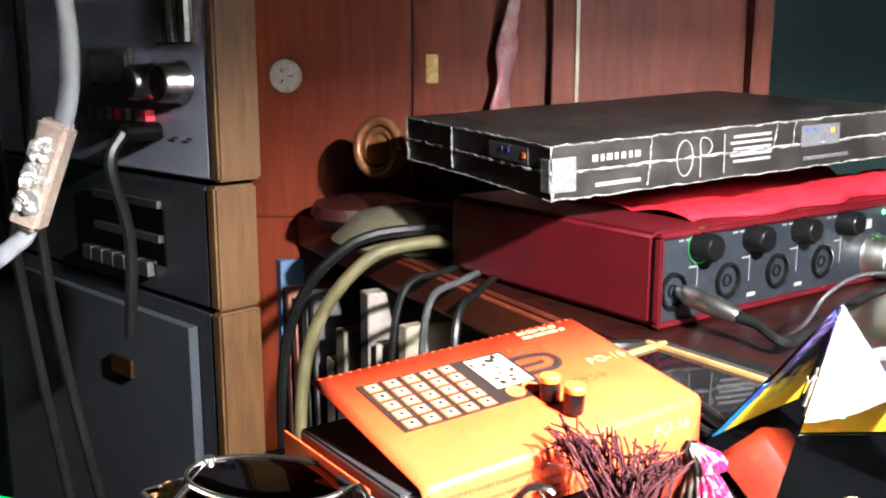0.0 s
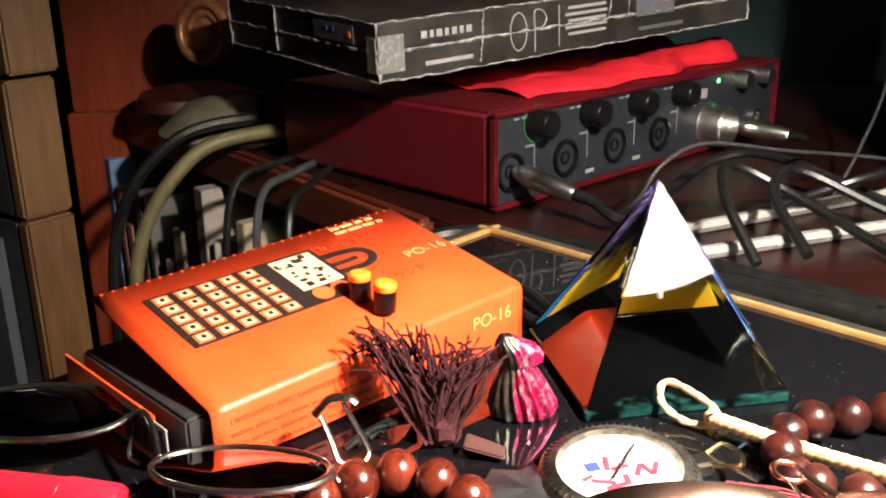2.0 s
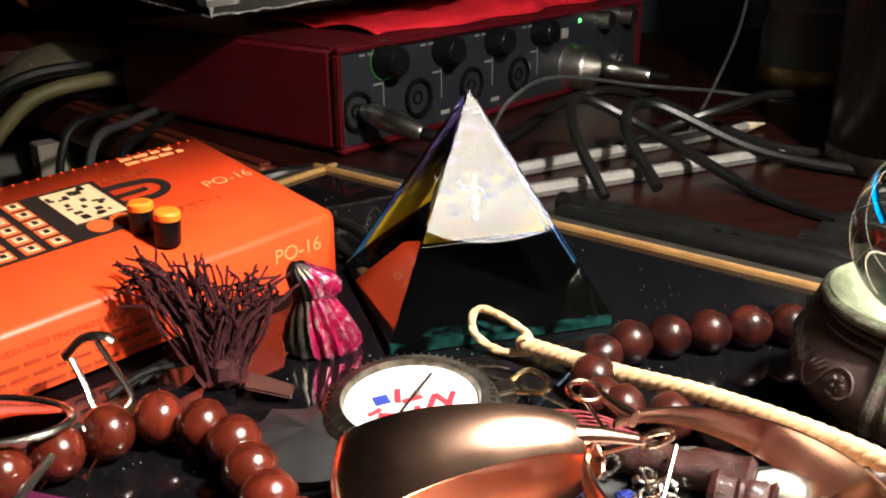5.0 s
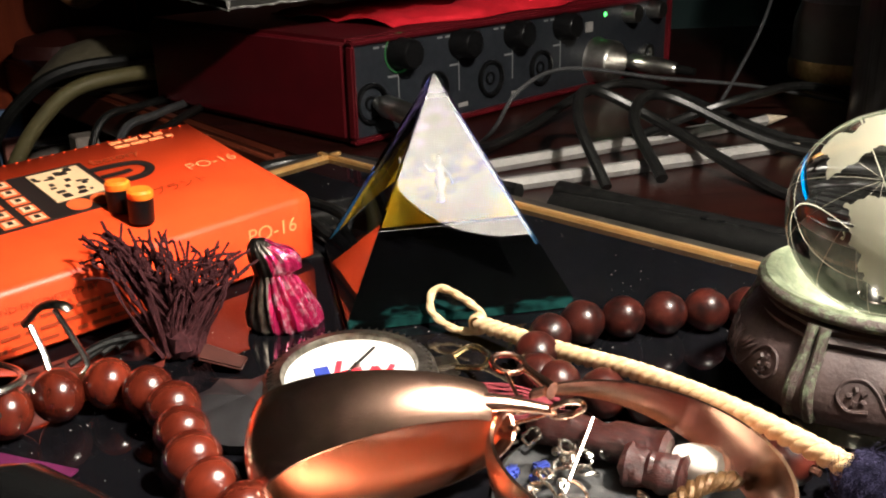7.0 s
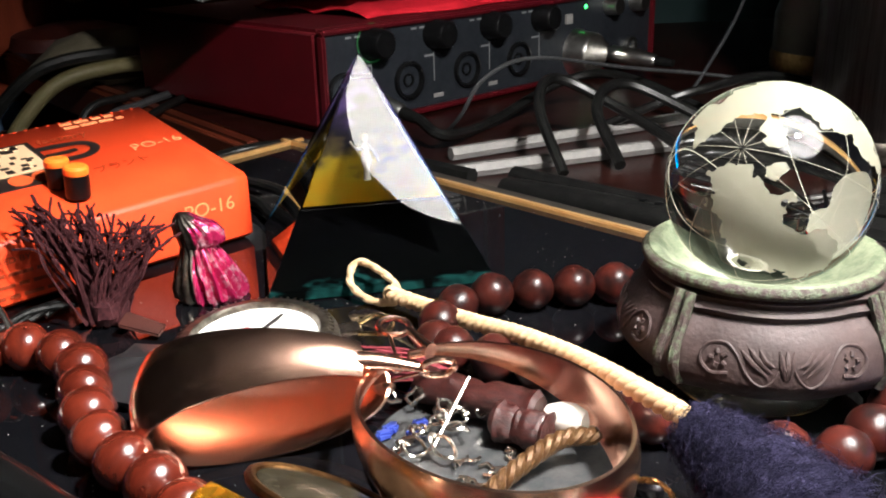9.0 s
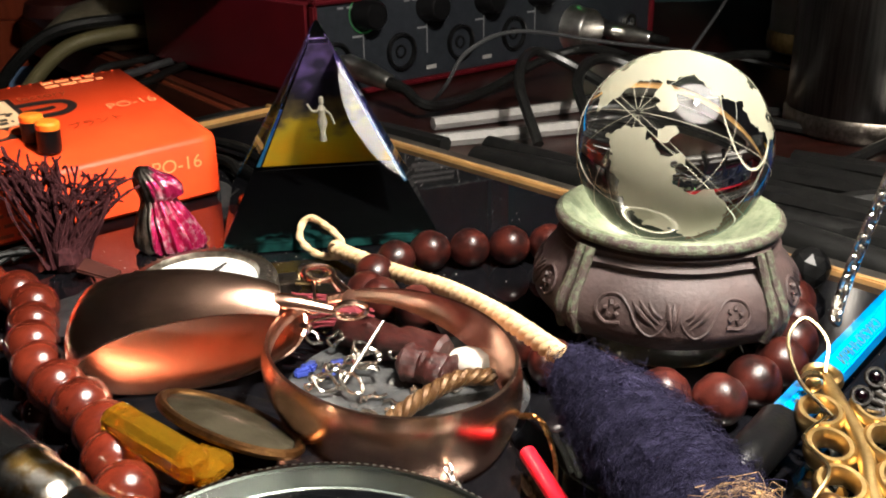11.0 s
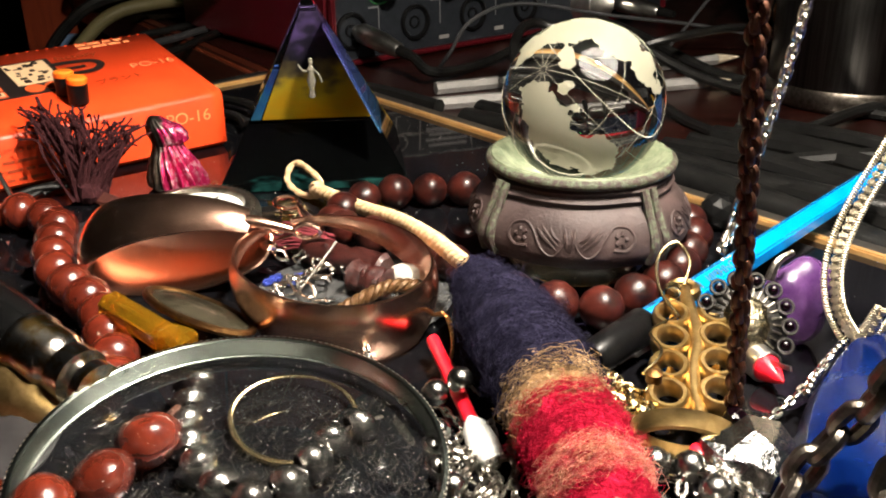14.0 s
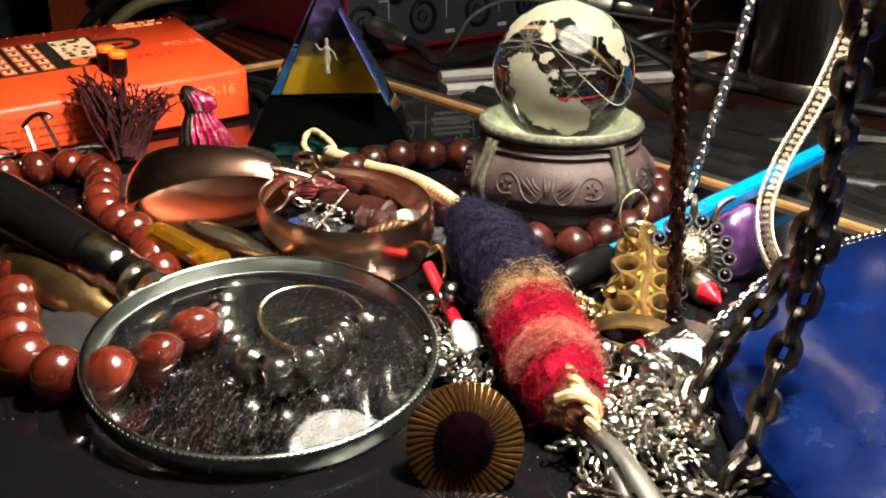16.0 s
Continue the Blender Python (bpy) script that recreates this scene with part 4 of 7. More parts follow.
# ---- things on the tray ----
def orange_carton():
    C, D = Vector((0.098, 0.391, 0)), Vector((-0.013, 0.304, 0))
    u = (C - D).normalized()
    v = Vector((-u.y, u.x, 0))
    L, W, H0, H1 = (C - D).length, 0.080, 0.0265, 0.0425
    t = thing("orange_carton", basis(D, u, v, (0, 0, 1)), "bright orange card box with printed keypad, torn perforated edge", "box")
    th = 0.0007
    # sleeve: front, top and bottom of one bent card
    bm = bmesh.new()
    prof = [(W, 0.0006), (0.004, 0.0006), (0.0, 0.003), (0.0, H0 - 0.0022), (0.0006, H0 - 0.0008), (0.002, H0 + 0.002 * (H1 - H0) / W), (W, H1)]
    n = 24
    rows = [[bm.verts.new((L * i / n, y, z - (0.0035 * (1 - i / n) if z > 0.02 else 0))) for y, z in prof] for i in range(n + 1)]
    for a, b in zip(rows, rows[1:]):
        for k in range(len(prof) - 1):
            bm.faces.new((a[k], b[k], b[k + 1], a[k + 1]))
    bmesh.ops.recalc_face_normals(bm, faces=bm.faces[:])
    ob = part("sleeve", bm, M_ORANGE, t)
    s = ob.modifiers.new("thick", "SOLIDIFY")
    s.thickness, s.offset = th, -1
    # teeth of the torn edge
    tooth = None
    for i in range(30):
        m = pose(0.004 + i * (L - 0.008) / 29, W - 0.0004, H1 - 0.0005 - 0.0035 * (1 - i / 29), 4, 0, 0)
        if tooth is None:
            tooth = part("torn_tooth", box(bmesh.new(), 0.0009, 0.0010, 0.0006), M_ORANGE, t, "", m)
        else:
            again(tooth, t, m)
    part("inner_tray", box(bmesh.new(), L - 0.006, W - 0.006, H0 - 0.0075, bevel=0.001), M_CARD_DARK, t, "black inner tray", pose(L / 2 - 0.003 - 0.006, W / 2 + 0.002, 0.0016))
    part("end_flap", box(bmesh.new(), 0.0008, W - 0.014, 0.017), M_ORANGE, t, "", pose(-0.0095, W / 2 + 0.012, 0.0016))
    part("barcode_label", box(bmesh.new(), 0.0006, 0.03, 0.014), M_CARD_GREY, t, "pale barcode label", pose(-0.0098, 0.026, 0.003))
    for k in range(11):
        part("barcode_bar", box(bmesh.new(), 0.0004, (0.0006, 0.0011, 0.0016)[k % 3], 0.011), M_INK_BLACK, t, "", pose(-0.0103, 0.014 + 0.0024 * k, 0.0045))
    slope = math.degrees(math.atan2(H1 - H0, W))
    tx, ty = Vector((L, 0, 0.0035)).normalized(), Vector((0, W, H1 - H0)).normalized()
    top = basis((0, 0, H0 - 0.0034), tx, ty, tx.cross(ty))

    def on(x, y):
        return top @ pose(x, y, 0)

    # dark keypad field with cream keys
    plate(t, "print_field", 0.05, 0.0505, 0.073, 0.0365, M_INK_BLACK, on(0.0, 0), 0.0004)
    FZ = pose(0, 0, 0.0004)
    bm = bmesh.new()
    sq = [(-0.0031, -0.0031), (0.0031, -0.0031), (0.0031, 0.0031), (-0.0031, 0.0031)]
    box(bm, 0.0062, 0.0055, 0.00025, None)
    key = part("printed_key", bm, M_INK_RED_ORANGE, t, "", top @ FZ @ pose(0.02, 0.03, 0))
    bm = bmesh.new()
    box(bm, 0.0044, 0.0038, 0.00045, None)
    box(bm, 0.0018, 0.0018, 0.0006, None)
    face = part("key_face", bm, M_INK_CREAM, t, "", top @ FZ @ pose(0.02, 0.03, 0))
    bm = bmesh.new()
    box(bm, 0.0016, 0.0018, 0.0006, None)
    dot = part("key_dot", bm, M_INK_BLACK, t, "", top @ FZ @ pose(0.02, 0.03, 0))
    first = True
    for r in range(5):
        for c in range(5):
            x, y = 0.019 + 0.0090 * c, 0.0362 + 0.0071 * r
            m = top @ FZ @ pose(x, y, 0)
            if r == 4 and c < 5 and x > 0.06:
                continue
            for src in (key, face, dot):
                if first:
                    src.matrix_local = m
                else:
                    again(src, t, m)
            again(dot, t, m @ pose(0, 0, 0.0002))
            first = False
    plate(t, "print_screen", 0.0745, 0.0545, 0.019, 0.024, M_INK_CREAM, top @ FZ, 0.0004)
    rr = random.Random(3)
    for k in range(26):
        plate(t, "print_speck", 0.0735 + rr.uniform(-0.008, 0.008), 0.0545 + rr.uniform(-0.0105, 0.0105), rr.uniform(0.0008, 0.003), rr.uniform(0.0008, 0.003), M_INK_BLACK, top @ FZ, 0.00055)
    for k in range(2):
        part("printed_dial", lathe(bmesh.new(), [(0.0042, 0), (0.0042, 0.0003), (0.0, 0.0003)], 20), M_INK_RED_ORANGE, t, "", top @ FZ @ pose(0.0705 + 0.0085 * k, 0.0375, 0))
    loop = spline([(0.086, 0.047, 0), (0.1, 0.047, 0), (0.106, 0.052, 0), (0.104, 0.058, 0), (0.094, 0.060, 0), (0.084, 0.060, 0)], 6)
    part("printed_hook", tube(bmesh.new(), loop, 0.0018, 6, flat=0.15), M_INK_BLACK, t, "", top @ FZ)
    part("printed_hook", tube(bmesh.new(), spline([(0.087, 0.053, 0), (0.095, 0.053, 0), (0.099, 0.0535, 0)], 4), 0.0014, 6, flat=0.15), M_INK_BLACK, t, "", top @ FZ)
    # product title as bars, other print lettered
    for k, (x, w) in enumerate(((0.106, 0.005), (0.1125, 0.006), (0.119, 0.004), (0.1245, 0.004))):
        plate(t, "title_bar", x, 0.0775, w, 0.0020, M_INK_PALE, top @ FZ)
    for k, (x, w) in enumerate(((0.1065, 0.006), (0.114, 0.007), (0.1215, 0.006), (0.1275, 0.003))):
        plate(t, "title_bar", x, 0.0735, w, 0.0020, M_INK_PALE, top @ FZ)
    writing("factory", 0.006, M_INK_BROWN, t, top @ FZ @ pose(0.089, 0.064, 0), width=0.02)
    writing("PO-16", 0.0075, M_INK_PALE, t, top @ FZ @ pose(0.1165, 0.041, 0), width=0.021)
    writing("プラント", 0.0058, M_INK_BROWN, t, top @ FZ @ pose(0.0955, 0.03, 0, 0, 0, 2), width=0.0215)
    front = pose(0, -0.0002, 0, 90, 0, 0)
    writing("PO-16", 0.0075, M_INK_PALE, t, front @ pose(0.1125, 0.0148, 0), width=0.021)
    writing("DESIGNED AND ENGINEERED BY", 0.0028, M_INK_BROWN, t, front @ pose(0.006, 0.0165, 0), width=0.05)
    for r in range(3):
        x = 0.006
        while x < 0.062:
            w = rr.uniform(0.003, 0.008)
            plate(t, "print_bar", x + w / 2, 0.0128 - 0.0038 * r, w, 0.0012, M_INK_BROWN, front, 0.0002)
            x += w + 0.0014
    return t


M_INK_RED_ORANGE = mat("ink_orange", (0.6, 0.09, 0.02), 0.5)
orange_carton()
lace = thing("black_lace", pose(0, 0, 0), "black flat cord loop behind the orange box", "cord")
part("loop", tube(bmesh.new(), spline([(0.06, 0.47, 0.004), (0.085, 0.46, 0.006), (0.108, 0.435, 0.006), (0.114, 0.41, 0.005), (0.106, 0.405, 0.004), (0.096, 0.43, 0.004), (0.07, 0.455, 0.003)], 8), 0.0024, 8), M_RUBBER, lace)

# two black pegs with orange caps on the box's front edge
for p, a in (((0.0335, 0.375, 0.0292), 0), ((0.042, 0.365, 0.0288), 4)):
    t = thing("capped_peg", pose(*p, a, a, 0), "small black peg with an orange cap on the orange box", "peg", "pegs on the box")
    part("body", lathe(bmesh.new(), [(0, 0), (0.0041, 0), (0.0043, 0.0008), (0.0043, 0.0085), (0, 0.0086)], 20), M_BLACK_PLASTIC, t)
    part("cap", lathe(bmesh.new(), [(0.0042, 0.0086), (0.0044, 0.009), (0.0043, 0.0108), (0.0036, 0.0115), (0, 0.0117)], 20), M_ORANGE_CAP, t, "orange cap")


def pyramid():
    f, r, l = Vector((0.1065, 0.3235, 0)), Vector((0.1815, 0.329, 0)), Vector((0.1015, 0.399, 0))
    c = Vector((0.1425, 0.364, 0))
    u = (r - f).normalized()
    v = Vector((-u.y, u.x, 0))
    S, H = 0.0755, 0.0742
    t = thing("crystal_pyramid", basis(c, u, v, (0, 0, 1)), "clear crystal glass pyramid with a coated colourful base", "pyramid")
    bm = bmesh.new()
    h = S / 2
    z0 = 0.0032
    base = [bm.verts.new((x * h, y * h, z0)) for x, y in ((-1, -1), (1, -1), (1, 1), (-1, 1))]
    tip = [bm.verts.new((x * 0.0005, y * 0.0005, H)) for x, y in ((-1, -1), (1, -1), (1, 1), (-1, 1))]
    bm.faces.new(base[::-1])
    bm.faces.new(tip)
    for k in range(4):
        bm.faces.new((base[k], base[(k + 1) % 4], tip[(k + 1) % 4], tip[k]))
    bmesh.ops.bevel(bm, geom=bm.edges[:], offset=0.0005, segments=1, affect="EDGES")
    bmesh.ops.recalc_face_normals(bm, faces=bm.faces[:])
    part("crystal", bm, M_GLASS, t, "", None, False).visible_shadow = False
    for sgn, axis, name2, z0c, z1c, mt2 in ((1, "y", "back_coating", 0.006, 0.064, M_COAT_BACK), (0, "y", "blue_coating", 0.006, 0.034, M_COAT_SIDE), (1, "x", "side_coating", 0.020, 0.060, M_COAT_DIM)):
        bm = bmesh.new()
        ring = []
        for z in (z0c, z1c):
            k = h * (1 - (z - z0) / (H - z0)) - 0.0006
            for off in (-0.0010, -0.0003):
                w = k * 0.96
                for sd in ((-0.7, 1) if sgn and axis == "y" else (-1, -0.72) if axis == "y" else (-1, 1)):
                    ring.append(bm.verts.new((w * sd, k + off, z) if axis == "y" else (k + off, w * sd, z)))
        for q in ((0, 1, 5, 4), (2, 3, 7, 6), (0, 1, 3, 2), (4, 5, 7, 6), (0, 2, 6, 4), (1, 3, 7, 5)):
            bm.faces.new([ring[i] for i in q])
        bmesh.ops.recalc_face_normals(bm, faces=bm.faces[:])
        part(name2, bm, mt2, t, "iridescent coating on the far face", None, False)
    part("coated_base", box(bmesh.new(), S - 0.0006, S - 0.0006, 0.0034, bevel=0.0004), M_DICHRO, t, "iridescent coated base plate", pose(0, 0, 0.0002), False)
    return t


def coating(name, axis, lo, hi, stops, metal=0.25):
    m = bpy.data.materials.new(name)
    m.use_nodes = True
    nt = m.node_tree
    b = nt.nodes["Principled BSDF"]
    tc, sx, ra, mr = (nt.nodes.new(k) for k in ("ShaderNodeTexCoord", "ShaderNodeSeparateXYZ", "ShaderNodeValToRGB", "ShaderNodeMapRange"))
    nz = nt.nodes.new("ShaderNodeTexNoise")
    nz.inputs["Scale"].default_value = 80
    ad = nt.nodes.new("ShaderNodeMath")
    ad.operation = "MULTIPLY_ADD"
    ad.inputs[1].default_value = 0.05
    nt.links.new(tc.outputs["Object"], sx.inputs[0])
    nt.links.new(tc.outputs["Object"], nz.inputs["Vector"])
    nt.links.new(nz.outputs[0], ad.inputs[0])
    nt.links.new(sx.outputs[axis], ad.inputs[2])
    mr.inputs[1].default_value, mr.inputs[2].default_value = lo + 0.025, hi + 0.025
    nt.links.new(ad.outputs[0], mr.inputs[0])
    nt.links.new(mr.outputs[0], ra.inputs[0])
    els = ra.color_ramp.elements
    els[0].position, els[0].color = stops[0][0], (*stops[0][1], 1)
    els[1].position, els[1].color = stops[-1][0], (*stops[-1][1], 1)
    for p, c in stops[1:-1]:
        els.new(p).color = (*c, 1)
    nt.links.new(ra.outputs[0], b.inputs["Base Color"])
    b.inputs["Metallic"].default_value, b.inputs["Roughness"].default_value = metal, 0.2
    b.inputs["Specular IOR Level"].default_value = 0.2 if metal else 0.0
    return m


M_DICHRO = coating("dark_base_coating", 1, -0.038, 0.038, ((0.0, (0.006, 0.03, 0.028)), (0.06, (0.001, 0.0012, 0.0012)), (1.0, (0.001, 0.001, 0.0012))), 0.0)
M_COAT_BACK = coating("yellow_violet_coating", 2, 0.006, 0.064, ((0.0, (0.7, 0.36, 0.01)), (0.3, (0.62, 0.44, 0.03)), (0.46, (0.16, 0.12, 0.05)), (0.62, (0.022, 0.02, 0.03)), (0.8, (0.03, 0.025, 0.05)), (1.0, (0.16, 0.10, 0.3))))
M_COAT_SIDE = coating("blue_coating", 2, 0.008, 0.064, ((0.0, (0.05, 0.24, 0.40)), (0.35, (0.02, 0.11, 0.34)), (0.6, (0.04, 0.05, 0.22)), (0.8, (0.12, 0.14, 0.05)), (1.0, (0.05, 0.03, 0.12))))
M_COAT_DIM = coating("violet_coating", 2, 0.02, 0.064, ((0.0, (0.012, 0.045, 0.09)), (0.5, (0.02, 0.03, 0.11)), (1.0, (0.035, 0.02, 0.09))))
pyr = pyramid()
# frosted figurine engraved in the crystal, a plain shape
bm = bmesh.new()
lathe(bm, [(0, 0.0), (0.0022, 0.001), (0.0016, 0.006), (0.0032, 0.011), (0.002, 0.015), (0.0026, 0.018), (0.001, 0.0205), (0.0016, 0.022), (0.0013, 0.0245), (0, 0.0252)], 14)
tube(bm, spline([(0.001, 0, 0.018), (-0.005, 0, 0.017), (-0.0085, 0, 0.021)], 5), 0.0007, 6)
tube(bm, spline([(0.001, 0, 0.018), (0.005, 0, 0.015), (0.007, 0, 0.01)], 5), 0.0007, 6)
fig = obj("engraved_figurine", bm, mat("laser_frost", (0.12, 0.11, 0.085), 0.7, color2=(0.17, 0.155, 0.12), scale=500))
tagged(fig, "tiny frosted figurine shape inside the crystal pyramid", "figurine").matrix_world = pose(0.1425, 0.364, 0.027) @ Matrix.Diagonal((0.62, 0.62, 0.72, 1))


def tassel():
    t = thing("tassel", pose(0, 0, 0), "dark brown thread tassel standing up before the orange box", "tassel")
    rnd = random.Random(7)
    base = Vector((0.058, 0.317, 0.002))
    for i in range(130):
        g = i / 130
        fan = g < 0.55
        if fan:
            tip = Vector((rnd.uniform(0.031, 0.056), rnd.uniform(0.326, 0.342), rnd.uniform(0.027, 0.037)))
        else:
            tip = Vector((rnd.uniform(0.058, 0.078), rnd.uniform(0.318, 0.335), rnd.uniform(0.022, 0.031)))
        b0 = base + Vector((rnd.uniform(-0.006, 0.006), rnd.uniform(-0.004, 0.004), 0))
        mid = b0.lerp(tip, 0.5) + Vector((rnd.uniform(-0.003, 0.003), rnd.uniform(-0.003, 0.003), rnd.uniform(0, 0.004)))
        q3 = b0.lerp(tip, 0.8) + Vector((rnd.uniform(-0.003, 0.003), rnd.uniform(-0.003, 0.003), rnd.uniform(0, 0.004)))
        end = tip + Vector((rnd.uniform(-0.004, 0.004), rnd.uniform(-0.003, 0.003), rnd.uniform(-0.004, 0.002)))
        bm = twist(bmesh.new(), spline([b0, mid, q3, end], 9), 0.00055, 2, 0.002, 4)
        part("thread", bm, M_TASSEL, t)
    bm = lump(lathe(bmesh.new(), [(0, -0.001), (0.0042, 0.0), (0.0052, 0.003), (0.0042, 0.0065), (0, 0.008)], 24, pose(base.x, base.y, 0.001)), 0.0016, 700)
    part("knot", bm, M_TASSEL, t)
    return t


tassel()

# pink metallic figurine, one plain mesh: a fluted bell below, a bowed head above
bm = bmesh.new()
n = 96
rings = []
for z, r, pl, dx in ((0, 0.0100, 0.0008, 0.0025), (0.0015, 0.0112, 0.0012, 0.0022), (0.005, 0.0108, 0.0013, 0.0016), (0.009, 0.0096, 0.0012, 0.0010), (0.013, 0.0080, 0.0010, 0.0004), (0.0165, 0.0064, 0.0006, 0.0), (0.0185, 0.0058, 0.0002, -0.0004), (0.0205, 0.0068, 0.0002, 0.0), (0.0235, 0.0072, 0.0003, -0.0004),
                     (0.0262, 0.0062, 0.0003, -0.0018), (0.0283, 0.0042, 0.0002, -0.0034), (0.0297, 0.0022, 0.0, -0.0044), (0.0302, 0.0006, 0.0, -0.0048)):
    ring = []
    for k in range(n):
        a = 2 * math.pi * k / n
        flute = pl * (abs(math.sin(a * 9 + z * 90)) * 2 - 1)
        nose = 0.0022 * max(0.0, math.cos(a + 0.5)) ** 6 if 0.019 < z < 0.027 else 0.0
        ring.append(bm.verts.new(((r + flute + nose) * math.cos(a) + dx, (r * 0.8 + flute + nose) * math.sin(a), z)))
    rings.append(ring)
for a, b2 in zip(rings, rings[1:]):
    for k in range(n):
        f = bm.faces.new((a[k], a[(k + 1) % n], b2[(k + 1) % n], b2[k]))
        c = f.calc_center_median()
        f.material_index = 1 if c.x < -0.0022 + 0.002 * noise.noise(c * 300) - 0.10 * max(0.0, 0.012 - c.z) else 0
bm.faces.new(rings[-1])
bm.faces.new(rings[0][::-1])
bmesh.ops.recalc_face_normals(bm, faces=bm.faces[:])
owl = obj("pink_figurine", lump(bm, 0.0007, 420), [M_PINK, M_DARK_METAL])
tagged(owl, "small pink and dark metallic figurine with a fluted base", "figurine").matrix_world = pose(0.0862, 0.3345, 0.0, 0, 0, 5)


# ---- bead strands ----
def bead_mesh(name, r, hole, flat, material, groove=0.0):
    prof = [(hole, -r * flat)]
    for k in range(1, 12):
        a = -math.pi / 2 + math.pi * k / 12
        prof.append((max(hole, r * math.cos(a)) * (1 - groove * (1 if k in (4, 8) else 0)), r * flat * math.sin(a)))
    prof.append((hole, r * flat))
    prof += [(hole * 0.8, 0)]
    bm = lathe(bmesh.new(), prof, 24)
    return bm


def strand(name, pts, r, material, label, group="", flat=0.92, gap=1.0, cord=0.0009, groove=0.0, cat="bead string", jitter=6):
    t = thing(name, pose(0, 0, 0), label, cat)
    line = spline(pts, 12)
    at = resample(line, 2 * r * flat * gap)
    part("cord", tube(bmesh.new(), line, cord, 6), M_BROWN_CORD, t)
    fr = frames_along(at)
    src = None
    rnd = random.Random(len(pts))
    for q, tg, s, u in fr:
        j = pose(0, 0, 0, rnd.uniform(-jitter, jitter), rnd.uniform(-jitter, jitter), rnd.uniform(0, 360))
        m = basis(q, s, u, -tg if s.cross(u).dot(tg) < 0 else tg) @ j @ Matrix.Diagonal([rnd.uniform(0.95, 1.04)] * 3 + [1])
        if src is None:
            src = part("bead", bead_mesh(name, r, r * 0.2, flat, material, groove), material, t, "", m)
        else:
            again(src, t, m)
    return t


RB = 0.0072
strand("red_bead_string", [(0.0075, 0.2705, RB), (0.019, 0.278, RB), (0.029, 0.2845, RB), (0.040, 0.2895, RB), (0.051, 0.285, RB), (0.0605, 0.2735, RB), (0.0655, 0.257, RB), (0.070, 0.243, RB), (0.077, 0.2295, RB), (0.087, 0.2175, RB), (0.096, 0.206, RB), (0.102, 0.192, RB), (0.108, 0.178, RB), (0.112, 0.165, RB)],
       RB, M_BEAD_RED, "string of polished red-brown wooden beads lying on the tray", gap=1.0)
strand("red_bead_string", [(0.022, 0.238, RB), (0.036, 0.228, RB), (0.047, 0.216, RB), (0.056, 0.20, RB), (0.063, 0.184, RB), (0.069, 0.167, RB), (0.075, 0.151, RB), (0.081, 0.136, RB), (0.090, 0.123, RB), (0.103, 0.118, RB), (0.117, 0.121, RB), (0.126, 0.134, RB), (0.132, 0.148, RB)],
       RB, M_BEAD_RED, "string of polished red-brown wooden beads under the magnifier")
DB = 0.0066
strand("dark_bead_string", [(0.157, 0.273, DB), (0.160, 0.287, DB), (0.168, 0.299, DB), (0.181, 0.305, DB), (0.196, 0.3055, DB), (0.212, 0.306, DB), (0.228, 0.305, DB), (0.246, 0.302, DB), (0.265, 0.293, DB), (0.277, 0.278, DB), (0.281, 0.262, DB), (0.276, 0.246, DB), (0.269, 0.231, DB), (0.259, 0.2165, DB), (0.247, 0.2075, DB), (0.236, 0.2015, DB), (0.224, 0.2065, DB), (0.213, 0.214, DB)],
       DB, M_BEAD_DARK, "string of dark grooved wooden beads round the globe stand", flat=1.02, groove=0.05)
strand("dark_bead_string", [(0.161, 0.268, DB), (0.170, 0.2615, DB), (0.182, 0.254, DB), (0.193, 0.243, DB), (0.2, 0.229, DB), (0.207, 0.217, DB)], DB, M_BEAD_DARK, "string of dark wooden beads beside the cord", flat=0.95, groove=0.03)


M_OLD_STEEL = mat("old_steel", (0.30, 0.275, 0.235), 0.36, 1.0, (0.12, 0.105, 0.085), 260, 0.3)


